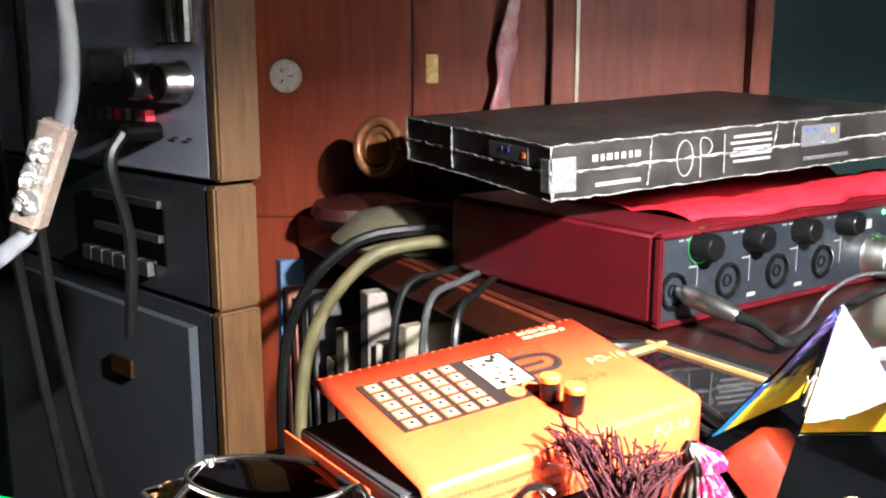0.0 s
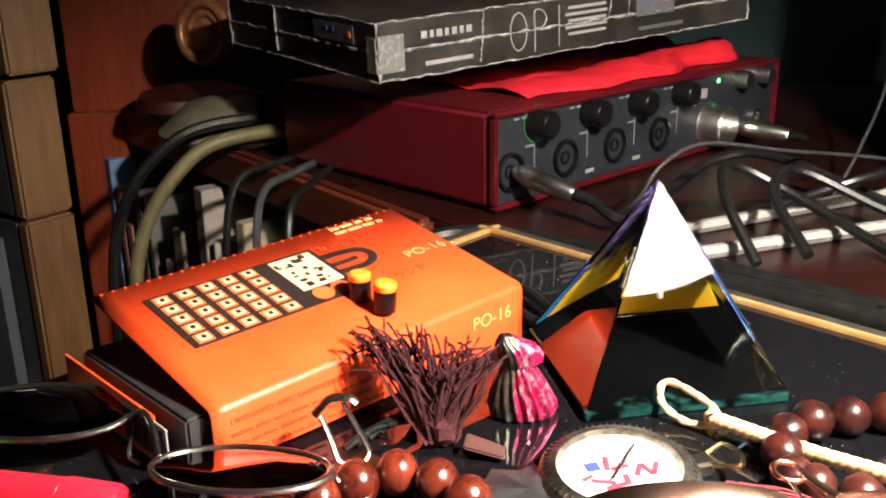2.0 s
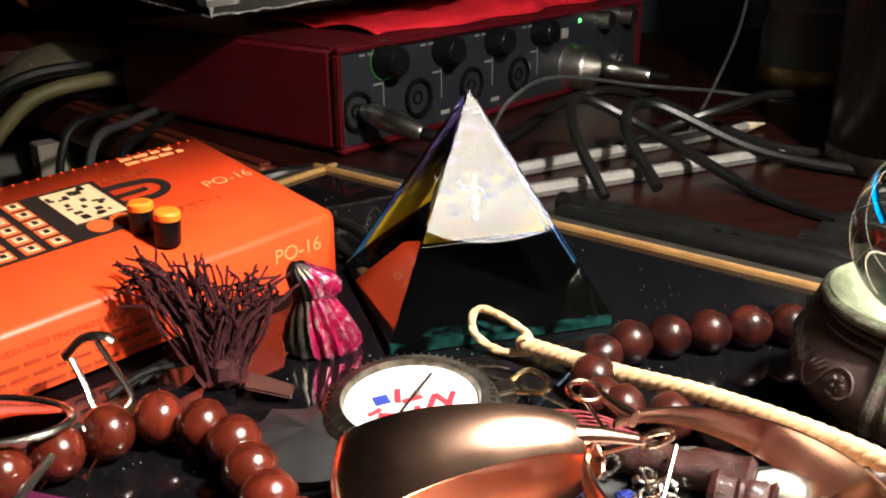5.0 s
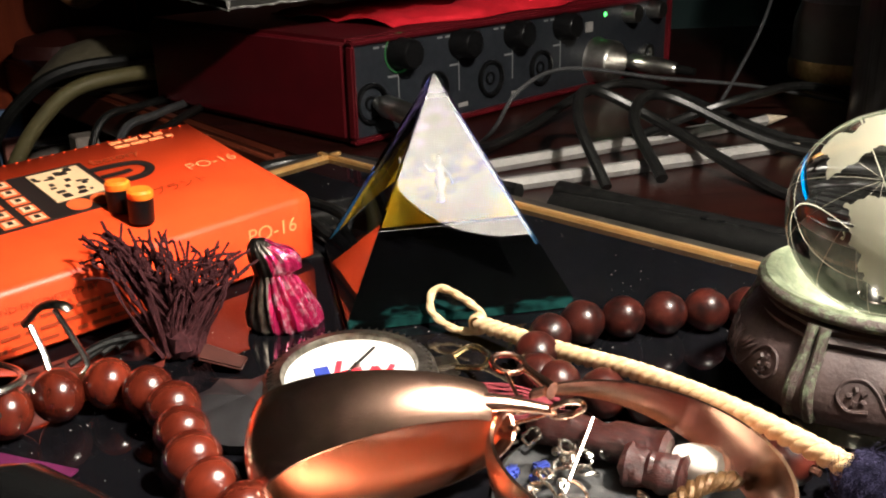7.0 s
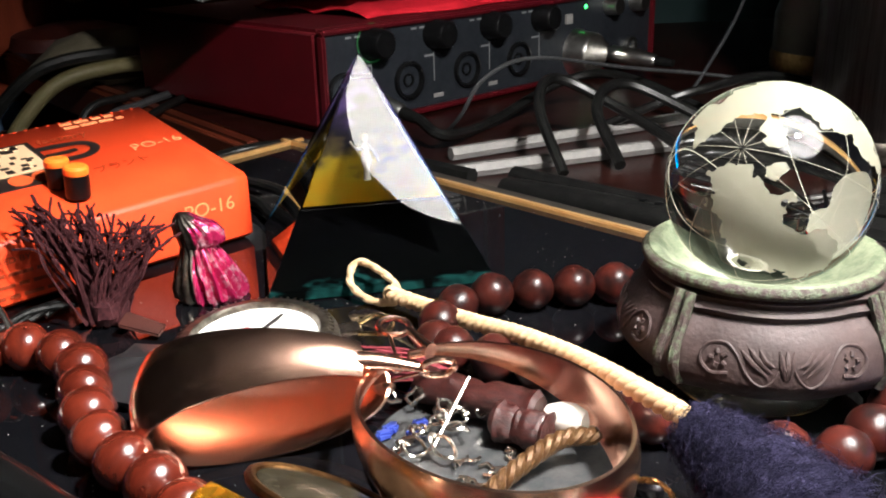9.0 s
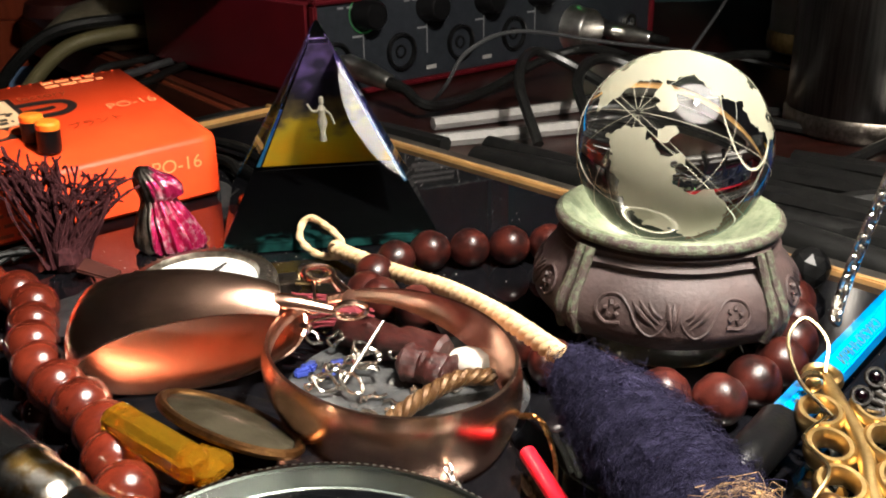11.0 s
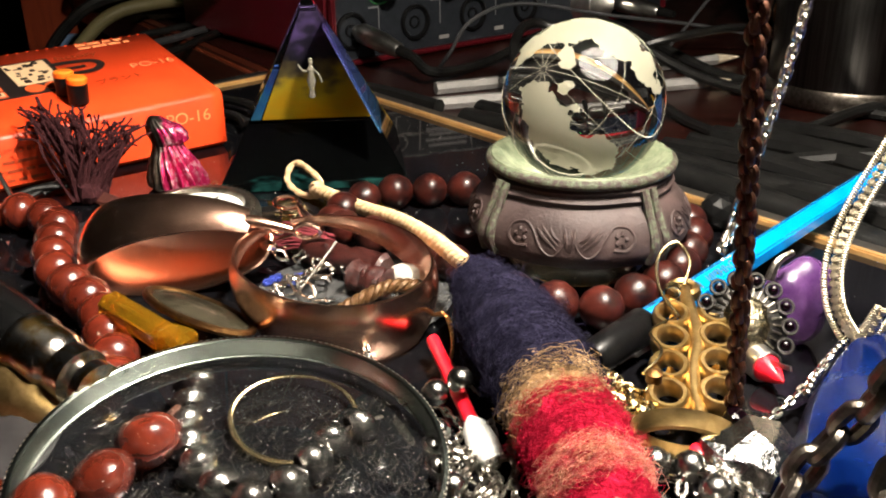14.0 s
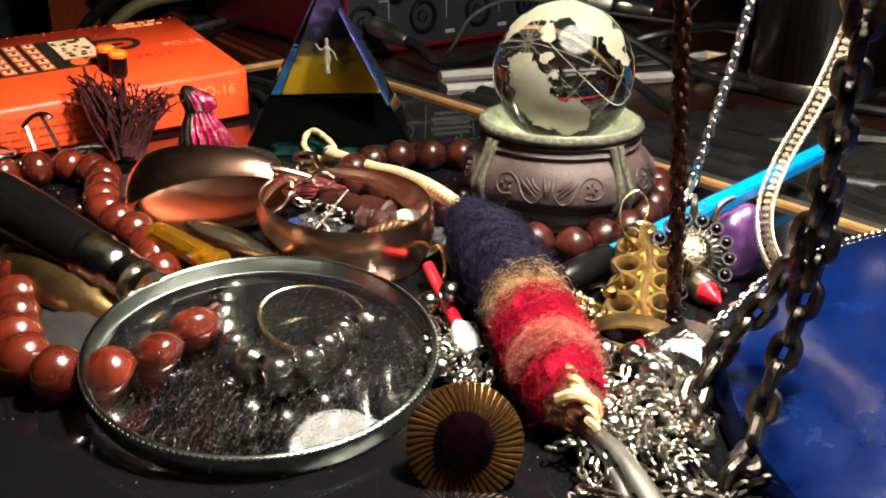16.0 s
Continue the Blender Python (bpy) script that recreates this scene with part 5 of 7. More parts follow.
def compass():
    t = thing("compass", pose(0.1070, 0.2805, 0.0, 4, -2, 0), "round compass with dark knurled metal bezel and white printed face", "compass")
    part("case", lathe(bmesh.new(), [(0, 0), (0.020, 0), (0.0235, 0.0015), (0.0242, 0.005), (0.0235, 0.0085), (0.021, 0.0105), (0.0185, 0.0108), (0.0178, 0.0095), (0.0178, 0.0085), (0, 0.0085)], 56), M_OLD_STEEL, t)
    part("dial", lathe(bmesh.new(), [(0.0177, 0.0086), (0.0176, 0.0090), (0, 0.0090)], 48), M_WHITE, t, "white enamel dial")
    ridge = None
    for k in range(60):
        a = 2 * math.pi * k / 60
        m = pose(0.0213 * math.cos(a), 0.0213 * math.sin(a), 0.0094, 0, 12, math.degrees(a))
        if ridge is None:
            ridge = part("ridge", box(bmesh.new(), 0.0016, 0.0004, 0.0012), M_DARK_METAL, t, "", m)
        else:
            again(ridge, t, m)
    Z = 0.0092
    for x, y, sx, sy, rz, mt in ((-0.0075, 0.002, 0.004, 0.004, 10, M_INK_BLUE), (-0.003, 0.003, 0.0016, 0.0065, -8, M_INK_RED), (0.0005, 0.0005, 0.0055, 0.0016, 12, M_INK_RED), (0.0055, -0.0015, 0.0016, 0.006, -24, M_INK_RED), (0.008, -0.0015, 0.0016, 0.006, 24, M_INK_RED), (0.0105, -0.0015, 0.0016, 0.006, -24, M_INK_RED),
                                 (-0.006, -0.0055, 0.007, 0.0016, -18, M_INK_RED), (-0.003, -0.008, 0.006, 0.0016, 14, M_INK_RED), (0.001, -0.0055, 0.0016, 0.005, 0, M_INK_RED), (-0.01, -0.003, 0.004, 0.0014, 30, M_INK_RED)):
        plate(t, "dial_mark", 0, 0, sx, sy, mt, pose(x, y, Z - 0.0001, 0, 0, rz), 0.0003)
    part("needle", box(bmesh.new(), 0.0007, 0.019, 0.0004), M_INK_BLACK, t, "thin black needle", pose(0.002, 0.002, 0.0102, 0, 0, -35))
    part("pivot", lathe(bmesh.new(), [(0, 0.0011), (0.0009, 0.0009), (0.0011, 0)], 12), M_STEEL, t, "", pose(0.002, 0.002, 0.0096))
    part("lug", box(bmesh.new(), 0.008, 0.007, 0.005, bevel=0.001), M_DARK_METAL, t, "", pose(0.026, 0.004, 0.002, 0, 0, 8))
    ring = spline([(0.029, 0.001, 0.006), (0.036, -0.002, 0.007), (0.0385, 0.004, 0.007), (0.035, 0.0095, 0.007), (0.029, 0.007, 0.006)], 6)
    part("bow", tube(bmesh.new(), ring, 0.0009, 8), M_GOLD, t, "bent brass wire bow")
    return t


compass()


# ---- cord with wound wool ----
M_FADED = mat("faded_wool", (0.3, 0.1, 0.06), 0.9, color2=(0.4, 0.2, 0.12), scale=300, bump=0.8, bump_scale=2600)


def rope_tool():
    t = thing("corded_wool_stick", pose(0, 0, 0), "pale twisted cord ending in navy, ochre and red wound wool", "wool stick")
    line = spline([(0.1475, 0.3105, 0.0060), (0.156, 0.2985, 0.0068), (0.168, 0.280, 0.0088), (0.179, 0.258, 0.0135), (0.189, 0.232, 0.018), (0.1965, 0.210, 0.0205), (0.203, 0.190, 0.022)], 42)
    for k in range(3):
        part("strand", twist(bmesh.new(), line, 0.0025, 3, 0.0105, 10, 0.00142, k), M_ROPE, t)
    loop = spline([(0.149, 0.309, 0.0045), (0.1455, 0.3125, 0.0025), (0.1395, 0.317, 0.0025), (0.1345, 0.3235, 0.0055), (0.1355, 0.329, 0.0095), (0.139, 0.3285, 0.0110), (0.1445, 0.321, 0.0100), (0.1485, 0.3145, 0.008), (0.149, 0.3085, 0.0060)], 24)
    part("loop", twist(bmesh.new(), loop, 0.0007, 2, 0.011, 8, 0.0010), M_ROPE, t)
    part("whipping", lathe(bmesh.new(), [(0.0018, -0.002), (0.0031, -0.0008), (0.0031, 0.0012), (0.0018, 0.0025)], 12, pose(0.1475, 0.311, 0.0060, 70, 0, -35)), M_ROPE, t)
    axis = [Vector((0.201, 0.196, 0.020)), Vector((0.2078, 0.1745, 0.0185)), Vector((0.2134, 0.1530, 0.0165)), Vector((0.2170, 0.1327, 0.0145)), Vector((0.2205, 0.1124, 0.0118)), Vector((0.2240, 0.0943, 0.0085))]
    core = spline(axis, 10)
    sections = (("navy_wool", M_NAVY, 0.0, 0.54, lambda a: 0.0055 + 0.0075 * math.sin(min(1, a * 1.6) * math.pi / 2) - 0.0014 * a, 520), ("ochre_wool", M_OCHRE, 0.51, 0.63, lambda a: 0.0110 - 0.001 * a, 240),
                ("red_wool", M_REDWOOL, 0.60, 0.93, lambda a: 0.0110 - 0.0032 * a * a, 520), ("peach_wool", M_PEACH, 0.74, 0.82, lambda a: 0.0098 + 0.0008 * math.sin(a * 3), 240), ("faded_wool", M_FADED, 0.91, 0.99, lambda a: 0.0072 - 0.0040 * a, 130))
    rnd = random.Random(21)
    for nm, mt, a0, a1, rad, hairs in sections:
        seg = core[int(a0 * (len(core) - 1)):int(a1 * (len(core) - 1)) + 1]
        bm = tube(bmesh.new(), seg, lambda a: rad(a) * 0.9, 22)
        bmesh.ops.subdivide_edges(bm, edges=bm.edges[:], cuts=1)
        bm.normal_update()
        lump(bm, 0.0024, 200, a0)
        lump(bm, 0.0009, 800, a0)
        body = part(nm, bm, mt, t, "fuzzy wound %s" % nm.replace("_", " "))
        fr = frames_along(seg)
        bm = bmesh.new()
        for k in range(hairs * 10):
            q, tg, s, u = fr[rnd.randrange(len(fr))]
            a = rnd.uniform(0, 2 * math.pi)
            i = fr.index((q, tg, s, u)) / max(1, len(fr) - 1)
            r0 = rad(i) * rnd.uniform(0.82, 1.0)
            pts = []
            da = rnd.gauss(0, 0.13)
            off = rnd.gauss(0, 0.0008)
            lift = rnd.uniform(0.0, 0.0015) + (0.0022 if rnd.random() < 0.06 else 0)
            for w in range(5):
                aa = a + da * w + rnd.uniform(-0.12, 0.12)
                pts.append(q + tg * (off * w / 2 + rnd.uniform(-0.0009, 0.0009)) + (s * math.cos(aa) + u * math.sin(aa)) * (r0 + lift * math.sin(w * 0.9) + rnd.uniform(0, 0.0008)))
            tube(bm, pts, 0.000045, 3)
        tagged(part("wool_fibre", bm, mt, body), kind="stuff")
    part("binding", twist(bmesh.new(), spline([(0.221, 0.1065, 0.0180), (0.2225, 0.1005, 0.0160), (0.2255, 0.0945, 0.0125), (0.226, 0.0895, 0.009)], 8), 0.0018, 2, 0.006, 6), M_ROPE, t)
    part("binding", tube(bmesh.new(), spline([(0.219, 0.0975, 0.012), (0.2225, 0.0955, 0.0145), (0.2265, 0.0955, 0.0125), (0.2275, 0.0955, 0.009)], 6), 0.0016, 8), M_ROPE, t)
    return t


rope_tool()
tw = thing("steel_tweezers", pose(0, 0, 0), "steel tweezers poking out from the wound wool", "tweezers")
for k in (-1, 1):
    d = [Vector((0.2240, 0.096, 0.007 + 0.001 * k)), Vector((0.229 + 0.0006 * k, 0.084, 0.0075 + 0.0012 * k)), Vector((0.233 + 0.0014 * k, 0.066, 0.006 + 0.0016 * k)), Vector((0.238 + 0.002 * k, 0.04, 0.004 + 0.002 * k))]
    part("arm", tube(bmesh.new(), spline(d, 6), lambda a: 0.0012 + 0.0022 * a, 8, flat=0.35), M_STEEL, tw)


# ---- globe on its stand ----
GC, GR = Vector((0.239, 0.250, 0.0540)), 0.0254


def stand():
    t = thing("globe_stand", pose(GC.x, GC.y, 0.0, 0, 0, 40), "round brown resin stand with scroll relief and green patina rim", "stand")
    prof = [(0, 0.003), (0.024, 0.003), (0.027, 0.0036), (0.0325, 0.0065), (0.0352, 0.0105), (0.0358, 0.013), (0.0345, 0.019), (0.0325, 0.0235), (0.0300, 0.0265), (0.0286, 0.0278), (0.0289, 0.0288), (0.0297, 0.0298), (0.0290, 0.0306), (0.0280, 0.0313), (0.0284, 0.0322), (0.0291, 0.0332), (0.0283, 0.0343), (0.0280, 0.0352)]
    prof = [(r, 0.0085 + (z - 0.003) * 0.83) for r, z in prof]
    bm = bmesh.new()
    n = 96
    rings = []
    for r, z in prof:
        ring = []
        for k in range(n):
            a = 2 * math.pi * k / n
            lobe = 0.0018 * max(0.0, math.cos(a * 4 + 0.6)) ** 6 * (1 if 0.006 < z < 0.034 else 0)
            ring.append(bm.verts.new(((r + lobe) * math.cos(a), (r + lobe) * math.sin(a), z)))
        rings.append(ring)
    for a, b2 in zip(rings[1:], rings[2:]):
        for k in range(n):
            bm.faces.new((a[k], a[(k + 1) % n], b2[(k + 1) % n], b2[k]))
    bm.faces.new(rings[1][::-1])
    part("body", lump(bm, 0.0004, 260), M_CLAY, t)
    part("rim", lump(lathe(bmesh.new(), [(0.0278, 0.0346), (0.0291, 0.0358), (0.0292, 0.0372), (0.0284, 0.0382), (0.0262, 0.0378), (0.0235, 0.0350), (0.018, 0.0312), (0.010, 0.0285), (0.0, 0.0278)], 64), 0.0005, 420), M_PATINA, t, "pale green patina rim and bowl")
    part("foot_ring", lathe(bmesh.new(), [(0.017, 0.0005), (0.0215, 0.0005), (0.0235, 0.0035), (0.0245, 0.0088), (0.017, 0.0085)], 48), M_SMOKE_CLEAR, t, "clear cut-glass foot ring")
    # scroll relief, a spiral pair and a leaf between, round the body
    def surface(a, z):
        for (r0, z0), (r1, z1) in zip(prof, prof[1:]):
            if z0 <= z <= z1 and z1 > z0:
                r = r0 + (r1 - r0) * (z - z0) / (z1 - z0)
                break
        else:
            r = 0.034
        r += 0.0018 * max(0.0, math.cos(a * 4 + 0.6)) ** 6 + 0.0001
        return Vector((r * math.cos(a), r * math.sin(a), z))
    for k in range(4):
        c0 = math.pi * k / 2 - 0.15 + math.pi / 4
        for side in (-1, 1):
            ra = c0 + side * 0.44
            for q in range(5):
                b0 = 2 * math.pi * q / 5
                petal = [surface(ra + side * 0.0011 * math.cos(b0) / 0.034, 0.0213 + 0.0011 * math.sin(b0)), surface(ra + side * 0.0021 * math.cos(b0) / 0.034, 0.0213 + 0.0021 * math.sin(b0))]
                part("petal", tube(bmesh.new(), petal, 0.0006, 6), M_CLAY, t)
            vine = [(0.44 + 0.0042 * math.cos(w) / 0.034, 0.0213 + 0.0036 * math.sin(w)) for w in (-2.2, -1.2, -0.2, 0.8, 1.8, 2.7)] + [(0.27, 0.0196), (0.21, 0.0172), (0.14, 0.0163), (0.07, 0.0185), (0.02, 0.0225)]
            part("vine", tube(bmesh.new(), spline([surface(c0 + side * x, z) for x, z in vine], 4), lambda a: 0.0005 - 0.0002 * a, 6), M_CLAY, t)
            for x0, z0, x1, z1 in ((0.30, 0.0238, 0.12, 0.0185), (0.25, 0.0244, 0.10, 0.0195), (0.18, 0.0243, 0.08, 0.0208)):
                leaf = [surface(c0 + side * x0, z0), surface(c0 + side * (x0 * 0.6 + x1 * 0.4), z0 - 0.0022), surface(c0 + side * x1, z1)]
                part("leaf", tube(bmesh.new(), spline(leaf, 4), lambda a: 0.0005 * (0.3 + math.sin(a * 3.1)), 6), M_CLAY, t)
        for x in (-0.03, 0.0, 0.03):
            pts = [surface(c0 + x * 0.4, 0.0180), surface(c0 + x, 0.0212), surface(c0 + x * 1.6, 0.0243)]
            part("leaf", tube(bmesh.new(), spline(pts, 4), lambda a: 0.0006 * (0.3 + math.sin(a * 3.1)), 6), M_CLAY, t)
    crust = mat("patina_brown", (0.04, 0.025, 0.022), 0.6, color2=(0.09, 0.12, 0.07), scale=520, bump=0.8, low=0.45, high=0.65)
    for k in range(4):
        a0 = math.pi * k / 2 - 0.15
        bm = bmesh.new()
        for da in (-0.05, 0.05):
            tube(bm, spline([surface(a0 + da * 1.5, 0.0128), surface(a0 + da * 1.2, 0.019), surface(a0 + da, 0.026), surface(a0 + da, 0.034)], 6), lambda a: 0.0016 - 0.0003 * a, 8)
        part("patina_rib", lump(bm, 0.0010, 700), crust, t, "green crusted rib")
    lip = [Vector((0.0287 * math.cos(q), 0.0287 * math.sin(q), 0.0362)) for q in [2 * math.pi * i / 72 for i in range(72)]]
    part("lip", lump(tube(bmesh.new(), lip, 0.0016, 10, True), 0.0007, 500), crust, t, "crusted brown and green lip")
    return t


M_SMOKE_CLEAR = mat("pale_cut_glass", (0.75, 0.8, 0.68), 0.08, trans=0.8, ior=1.5)
stand()


def globe():
    t = thing("glass_globe", pose(*GC), "clear crystal ball globe with frosted continents, on its stand", "globe")
    bm = bmesh.new()
    bmesh.ops.create_uvsphere(bm, u_segments=64, v_segments=40, radius=GR)
    part("ball", bm, M_GLASS, t).visible_shadow = False
    rot = Euler((radians(62), radians(0), radians(0))).to_matrix() @ Euler((0, 0, radians(8))).to_matrix()
    # pole of the graticule leans toward the viewer
    pole = Vector((-0.586, -0.60, 0.544)).normalized()
    ax = pole.cross(Vector((0, 0, 1))).normalized()
    ay = pole.cross(ax)

    def on(lat, lon, r):
        return (pole * math.sin(lat) + (ax * math.cos(lon) + ay * math.sin(lon)) * math.cos(lat)) * r

    for k in range(12):
        lon = 2 * math.pi * k / 12
        pts = [on(math.pi / 2 - 0.03 - 2.9 * i / 40, lon, GR + 0.00002) for i in range(41)]
        part("meridian", tube(bmesh.new(), pts, 0.00005, 4), M_FROST, t)
    for lat in (0.62, 0.1):
        part("parallel", tube(bmesh.new(), [on(lat, 2 * math.pi * i / 72, GR + 0.00002) for i in range(72)], 0.00005, 4, True), M_FROST, t)
    # frosted land: noise islands and some fixed centres
    right, high, away = Vector((0.9, -0.43, 0.065)), Vector((0.058, 0.268, 0.962)), Vector((0.431, 0.862, -0.266))

    def side(x, y):
        return right * x + high * y - away * math.sqrt(max(0.0, 1 - x * x - y * y))

    lands = [(side(x, y), rad) for x, y, rad in ((-0.3, 0.02, 0.22), (-0.22, -0.2, 0.3), (-0.1, -0.42, 0.32), (0.03, -0.62, 0.3), (0.35, -0.66, 0.3), (-0.5, 0.66, 0.22), (-0.2, 0.78, 0.30), (0.14, 0.86, 0.36), (0.5, 0.72, 0.36), (0.8, 0.45, 0.22), (0.92, 0.2, 0.14),
                                               (-0.64, 0.42, 0.12), (0.05, 0.1, 0.08), (0.18, -0.1, 0.08), (0.33, -0.17, 0.07), (0.03, 0.48, 0.12))] + [(Vector((0.35, 0.7, 0.5)), 0.35), (Vector((0.75, 0.4, -0.35)), 0.4)]
    seas = [(side(-0.2, 0.36), 0.26), (side(0.02, -0.05), 0.1), (side(0.5, -0.1), 0.3)]
    ball = bmesh.new()
    bmesh.ops.create_icosphere(ball, subdivisions=6, radius=GR + 0.00006)

    def land(c):
        d = c.normalized()
        s = min(max(rad - (d - p.normalized()).length for p, rad in lands), min((d - p.normalized()).length - rad for p, rad in seas) + 0.08)
        return s + 0.11 * noise.fractal(d * 5.0 + Vector((3.1, 0.7, 5.2)), 0.6, 2.2, 6) - 0.01

    height = [land(v.co) for v in ball.verts]
    ball.verts.index_update()
    bm = bmesh.new()
    shared = {}

    def corner(i, j):
        """A vertex of the ball, or the shore between two of them."""
        key = (min(i, j), max(i, j))
        if key not in shared:
            ball.verts.ensure_lookup_table()
            p, q = ball.verts[i].co, ball.verts[j].co
            k = 0.0 if i == j else height[i] / (height[i] - height[j])
            shared[key] = bm.verts.new(p.lerp(q, k).normalized() * (GR + 0.00006))
        return shared[key]

    for f in ball.faces:
        ids, ring = [v.index for v in f.verts], []
        for i, j in zip(ids, ids[1:] + ids[:1]):
            if height[i] > 0:
                ring.append(corner(i, i))
            if (height[i] > 0) != (height[j] > 0):
                ring.append(corner(i, j))
        if len(ring) > 2:
            bm.faces.new(ring)
    ball.free()
    tagged(part("frosted_land", bm, M_FROST_THIN, t, "frosted continents etched on the ball"), kind="stuff")
    return t


M_FROST_THIN = bpy.data.materials.new("etched_frost")
M_FROST_THIN.use_nodes = True
nt = M_FROST_THIN.node_tree
b = nt.nodes["Principled BSDF"]
tr, mx = nt.nodes.new("ShaderNodeBsdfTranslucent"), nt.nodes.new("ShaderNodeMixShader")
cl, mx2 = nt.nodes.new("ShaderNodeBsdfTransparent"), nt.nodes.new("ShaderNodeMixShader")
b.inputs["Base Color"].default_value, b.inputs["Roughness"].default_value = (0.36, 0.35, 0.27, 1), 0.5
tr.inputs[0].default_value = (0.42, 0.40, 0.30, 1)
mx.inputs[0].default_value, mx2.inputs[0].default_value = 0.45, 0.30
nt.links.new(b.outputs[0], mx.inputs[1])
nt.links.new(tr.outputs[0], mx.inputs[2])
nt.links.new(mx.outputs[0], mx2.inputs[1])
nt.links.new(cl.outputs[0], mx2.inputs[2])
nt.links.new(mx2.outputs[0], nt.nodes["Material Output"].inputs[0])
globe()


# ---- magnifying glass ----
def magnifier():
    c = Vector((0.1476, 0.1278, 0.0114))
    up = Vector((0.043, -0.108, 1)).normalized()
    hd = Vector((-0.80, 0.60, 0.0)).normalized()
    x = (hd - up * hd.dot(up)).normalized()
    t = thing("magnifying_glass", basis(c, x, up.cross(x), up), "large round magnifying glass with steel rim and black handle", "magnifying glass")
    R = 0.0442
    prof = [(R - 0.0022, -0.0064), (R - 0.0004, -0.0066), (R, -0.006), (R - 0.0002, -0.0012), (R + 0.0004, -0.0008), (R + 0.0004, -0.0002), (R, 0.0), (R - 0.0006, 0.0), (R - 0.0010, -0.0004), (R - 0.0012, -0.0050), (R - 0.0022, -0.0052), (R - 0.0022, -0.0064)]
    part("rim", lathe(bmesh.new(), prof, 128), mat("aged_chrome", (0.55, 0.60, 0.55), 0.22, 1.0, (0.24, 0.28, 0.25), 70, 0.12, rough_var=0.08), t, "worn greenish chrome rim")
    bead = None
    for k in range(180):
        a = 2 * math.pi * k / 180
        m = pose((R + 0.0003) * math.cos(a), (R + 0.0003) * math.sin(a), -0.0004, 0, 0, math.degrees(a))
        if bead is None:
            bead = part("milled_bead", box(bmesh.new(), 0.0006, 0.0009, 0.0005, pose(0, 0, -0.0002), 0.00015, 1), M_SILVER_OLD, t, "", m)
        else:
            again(bead, t, m)
    LE, TOP, SAG = R - 0.0013, 0.0031, 0.0077
    lens = [(0, -0.0064)] + [(LE * k / 16, -0.0064 + 0.0012 * (k / 16) ** 2) for k in range(1, 17)] + [(LE * k / 16, TOP - SAG * (k / 16) ** 2) for k in range(16, 0, -1)] + [(0, TOP)]
    part("lens", lathe(bmesh.new(), lens, 128), M_GLASS, t, "clear convex lens").visible_shadow = False
    dust = bmesh.new()
    rs = random.Random(77)
    for k in range(320):
        a, q = rs.uniform(0, 2 * math.pi), math.sqrt(rs.random()) * (R - 0.004)
        d = rs.uniform(0.00004, 0.00011)
        box(dust, d, d * rs.uniform(1, 3), d * 0.6, pose(q * math.cos(a), q * math.sin(a), TOP - SAG * (q / LE) ** 2, 0, 0, rs.uniform(0, 180)))
    tagged(part("dust", dust, M_DUST, t, "pale dust specks on the lens"), kind="stuff")
    H = pose(R, 0, -0.003, 0, 90 - 3, 0)
    part("collar", lathe(bmesh.new(), [(0.0035, -0.001), (0.0062, 0.0), (0.0062, 0.003), (0.005, 0.004), (0.005, 0.005), (0.0072, 0.006), (0.0072, 0.011), (0.006, 0.012), (0.0068, 0.0135), (0.0078, 0.015), (0.0078, 0.023), (0.0085, 0.024), (0.0085, 0.026), (0.006, 0.0265)], 32), M_SILVER_BRASSY, t, "worn silver and brass collar", H)
    part("handle", lathe(bmesh.new(), [(0.006, 0.026), (0.0083, 0.0265), (0.009, 0.035), (0.0098, 0.055), (0.0101, 0.072), (0.0095, 0.086), (0.007, 0.092), (0, 0.094)], 32), M_BLACK_GLOSS, t, "glossy black handle", H)
    return t


M_SILVER_BRASSY = mat("worn_plate", (0.62, 0.6, 0.56), 0.2, 1.0, (0.45, 0.28, 0.08), 180, 0.2, low=0.45, high=0.6)
M_BLACK_GLOSS = mat("black_lacquer", (0.003, 0.003, 0.003), 0.14, color2=(0.005, 0.005, 0.005), scale=60, spec=0.15)
magnifier()


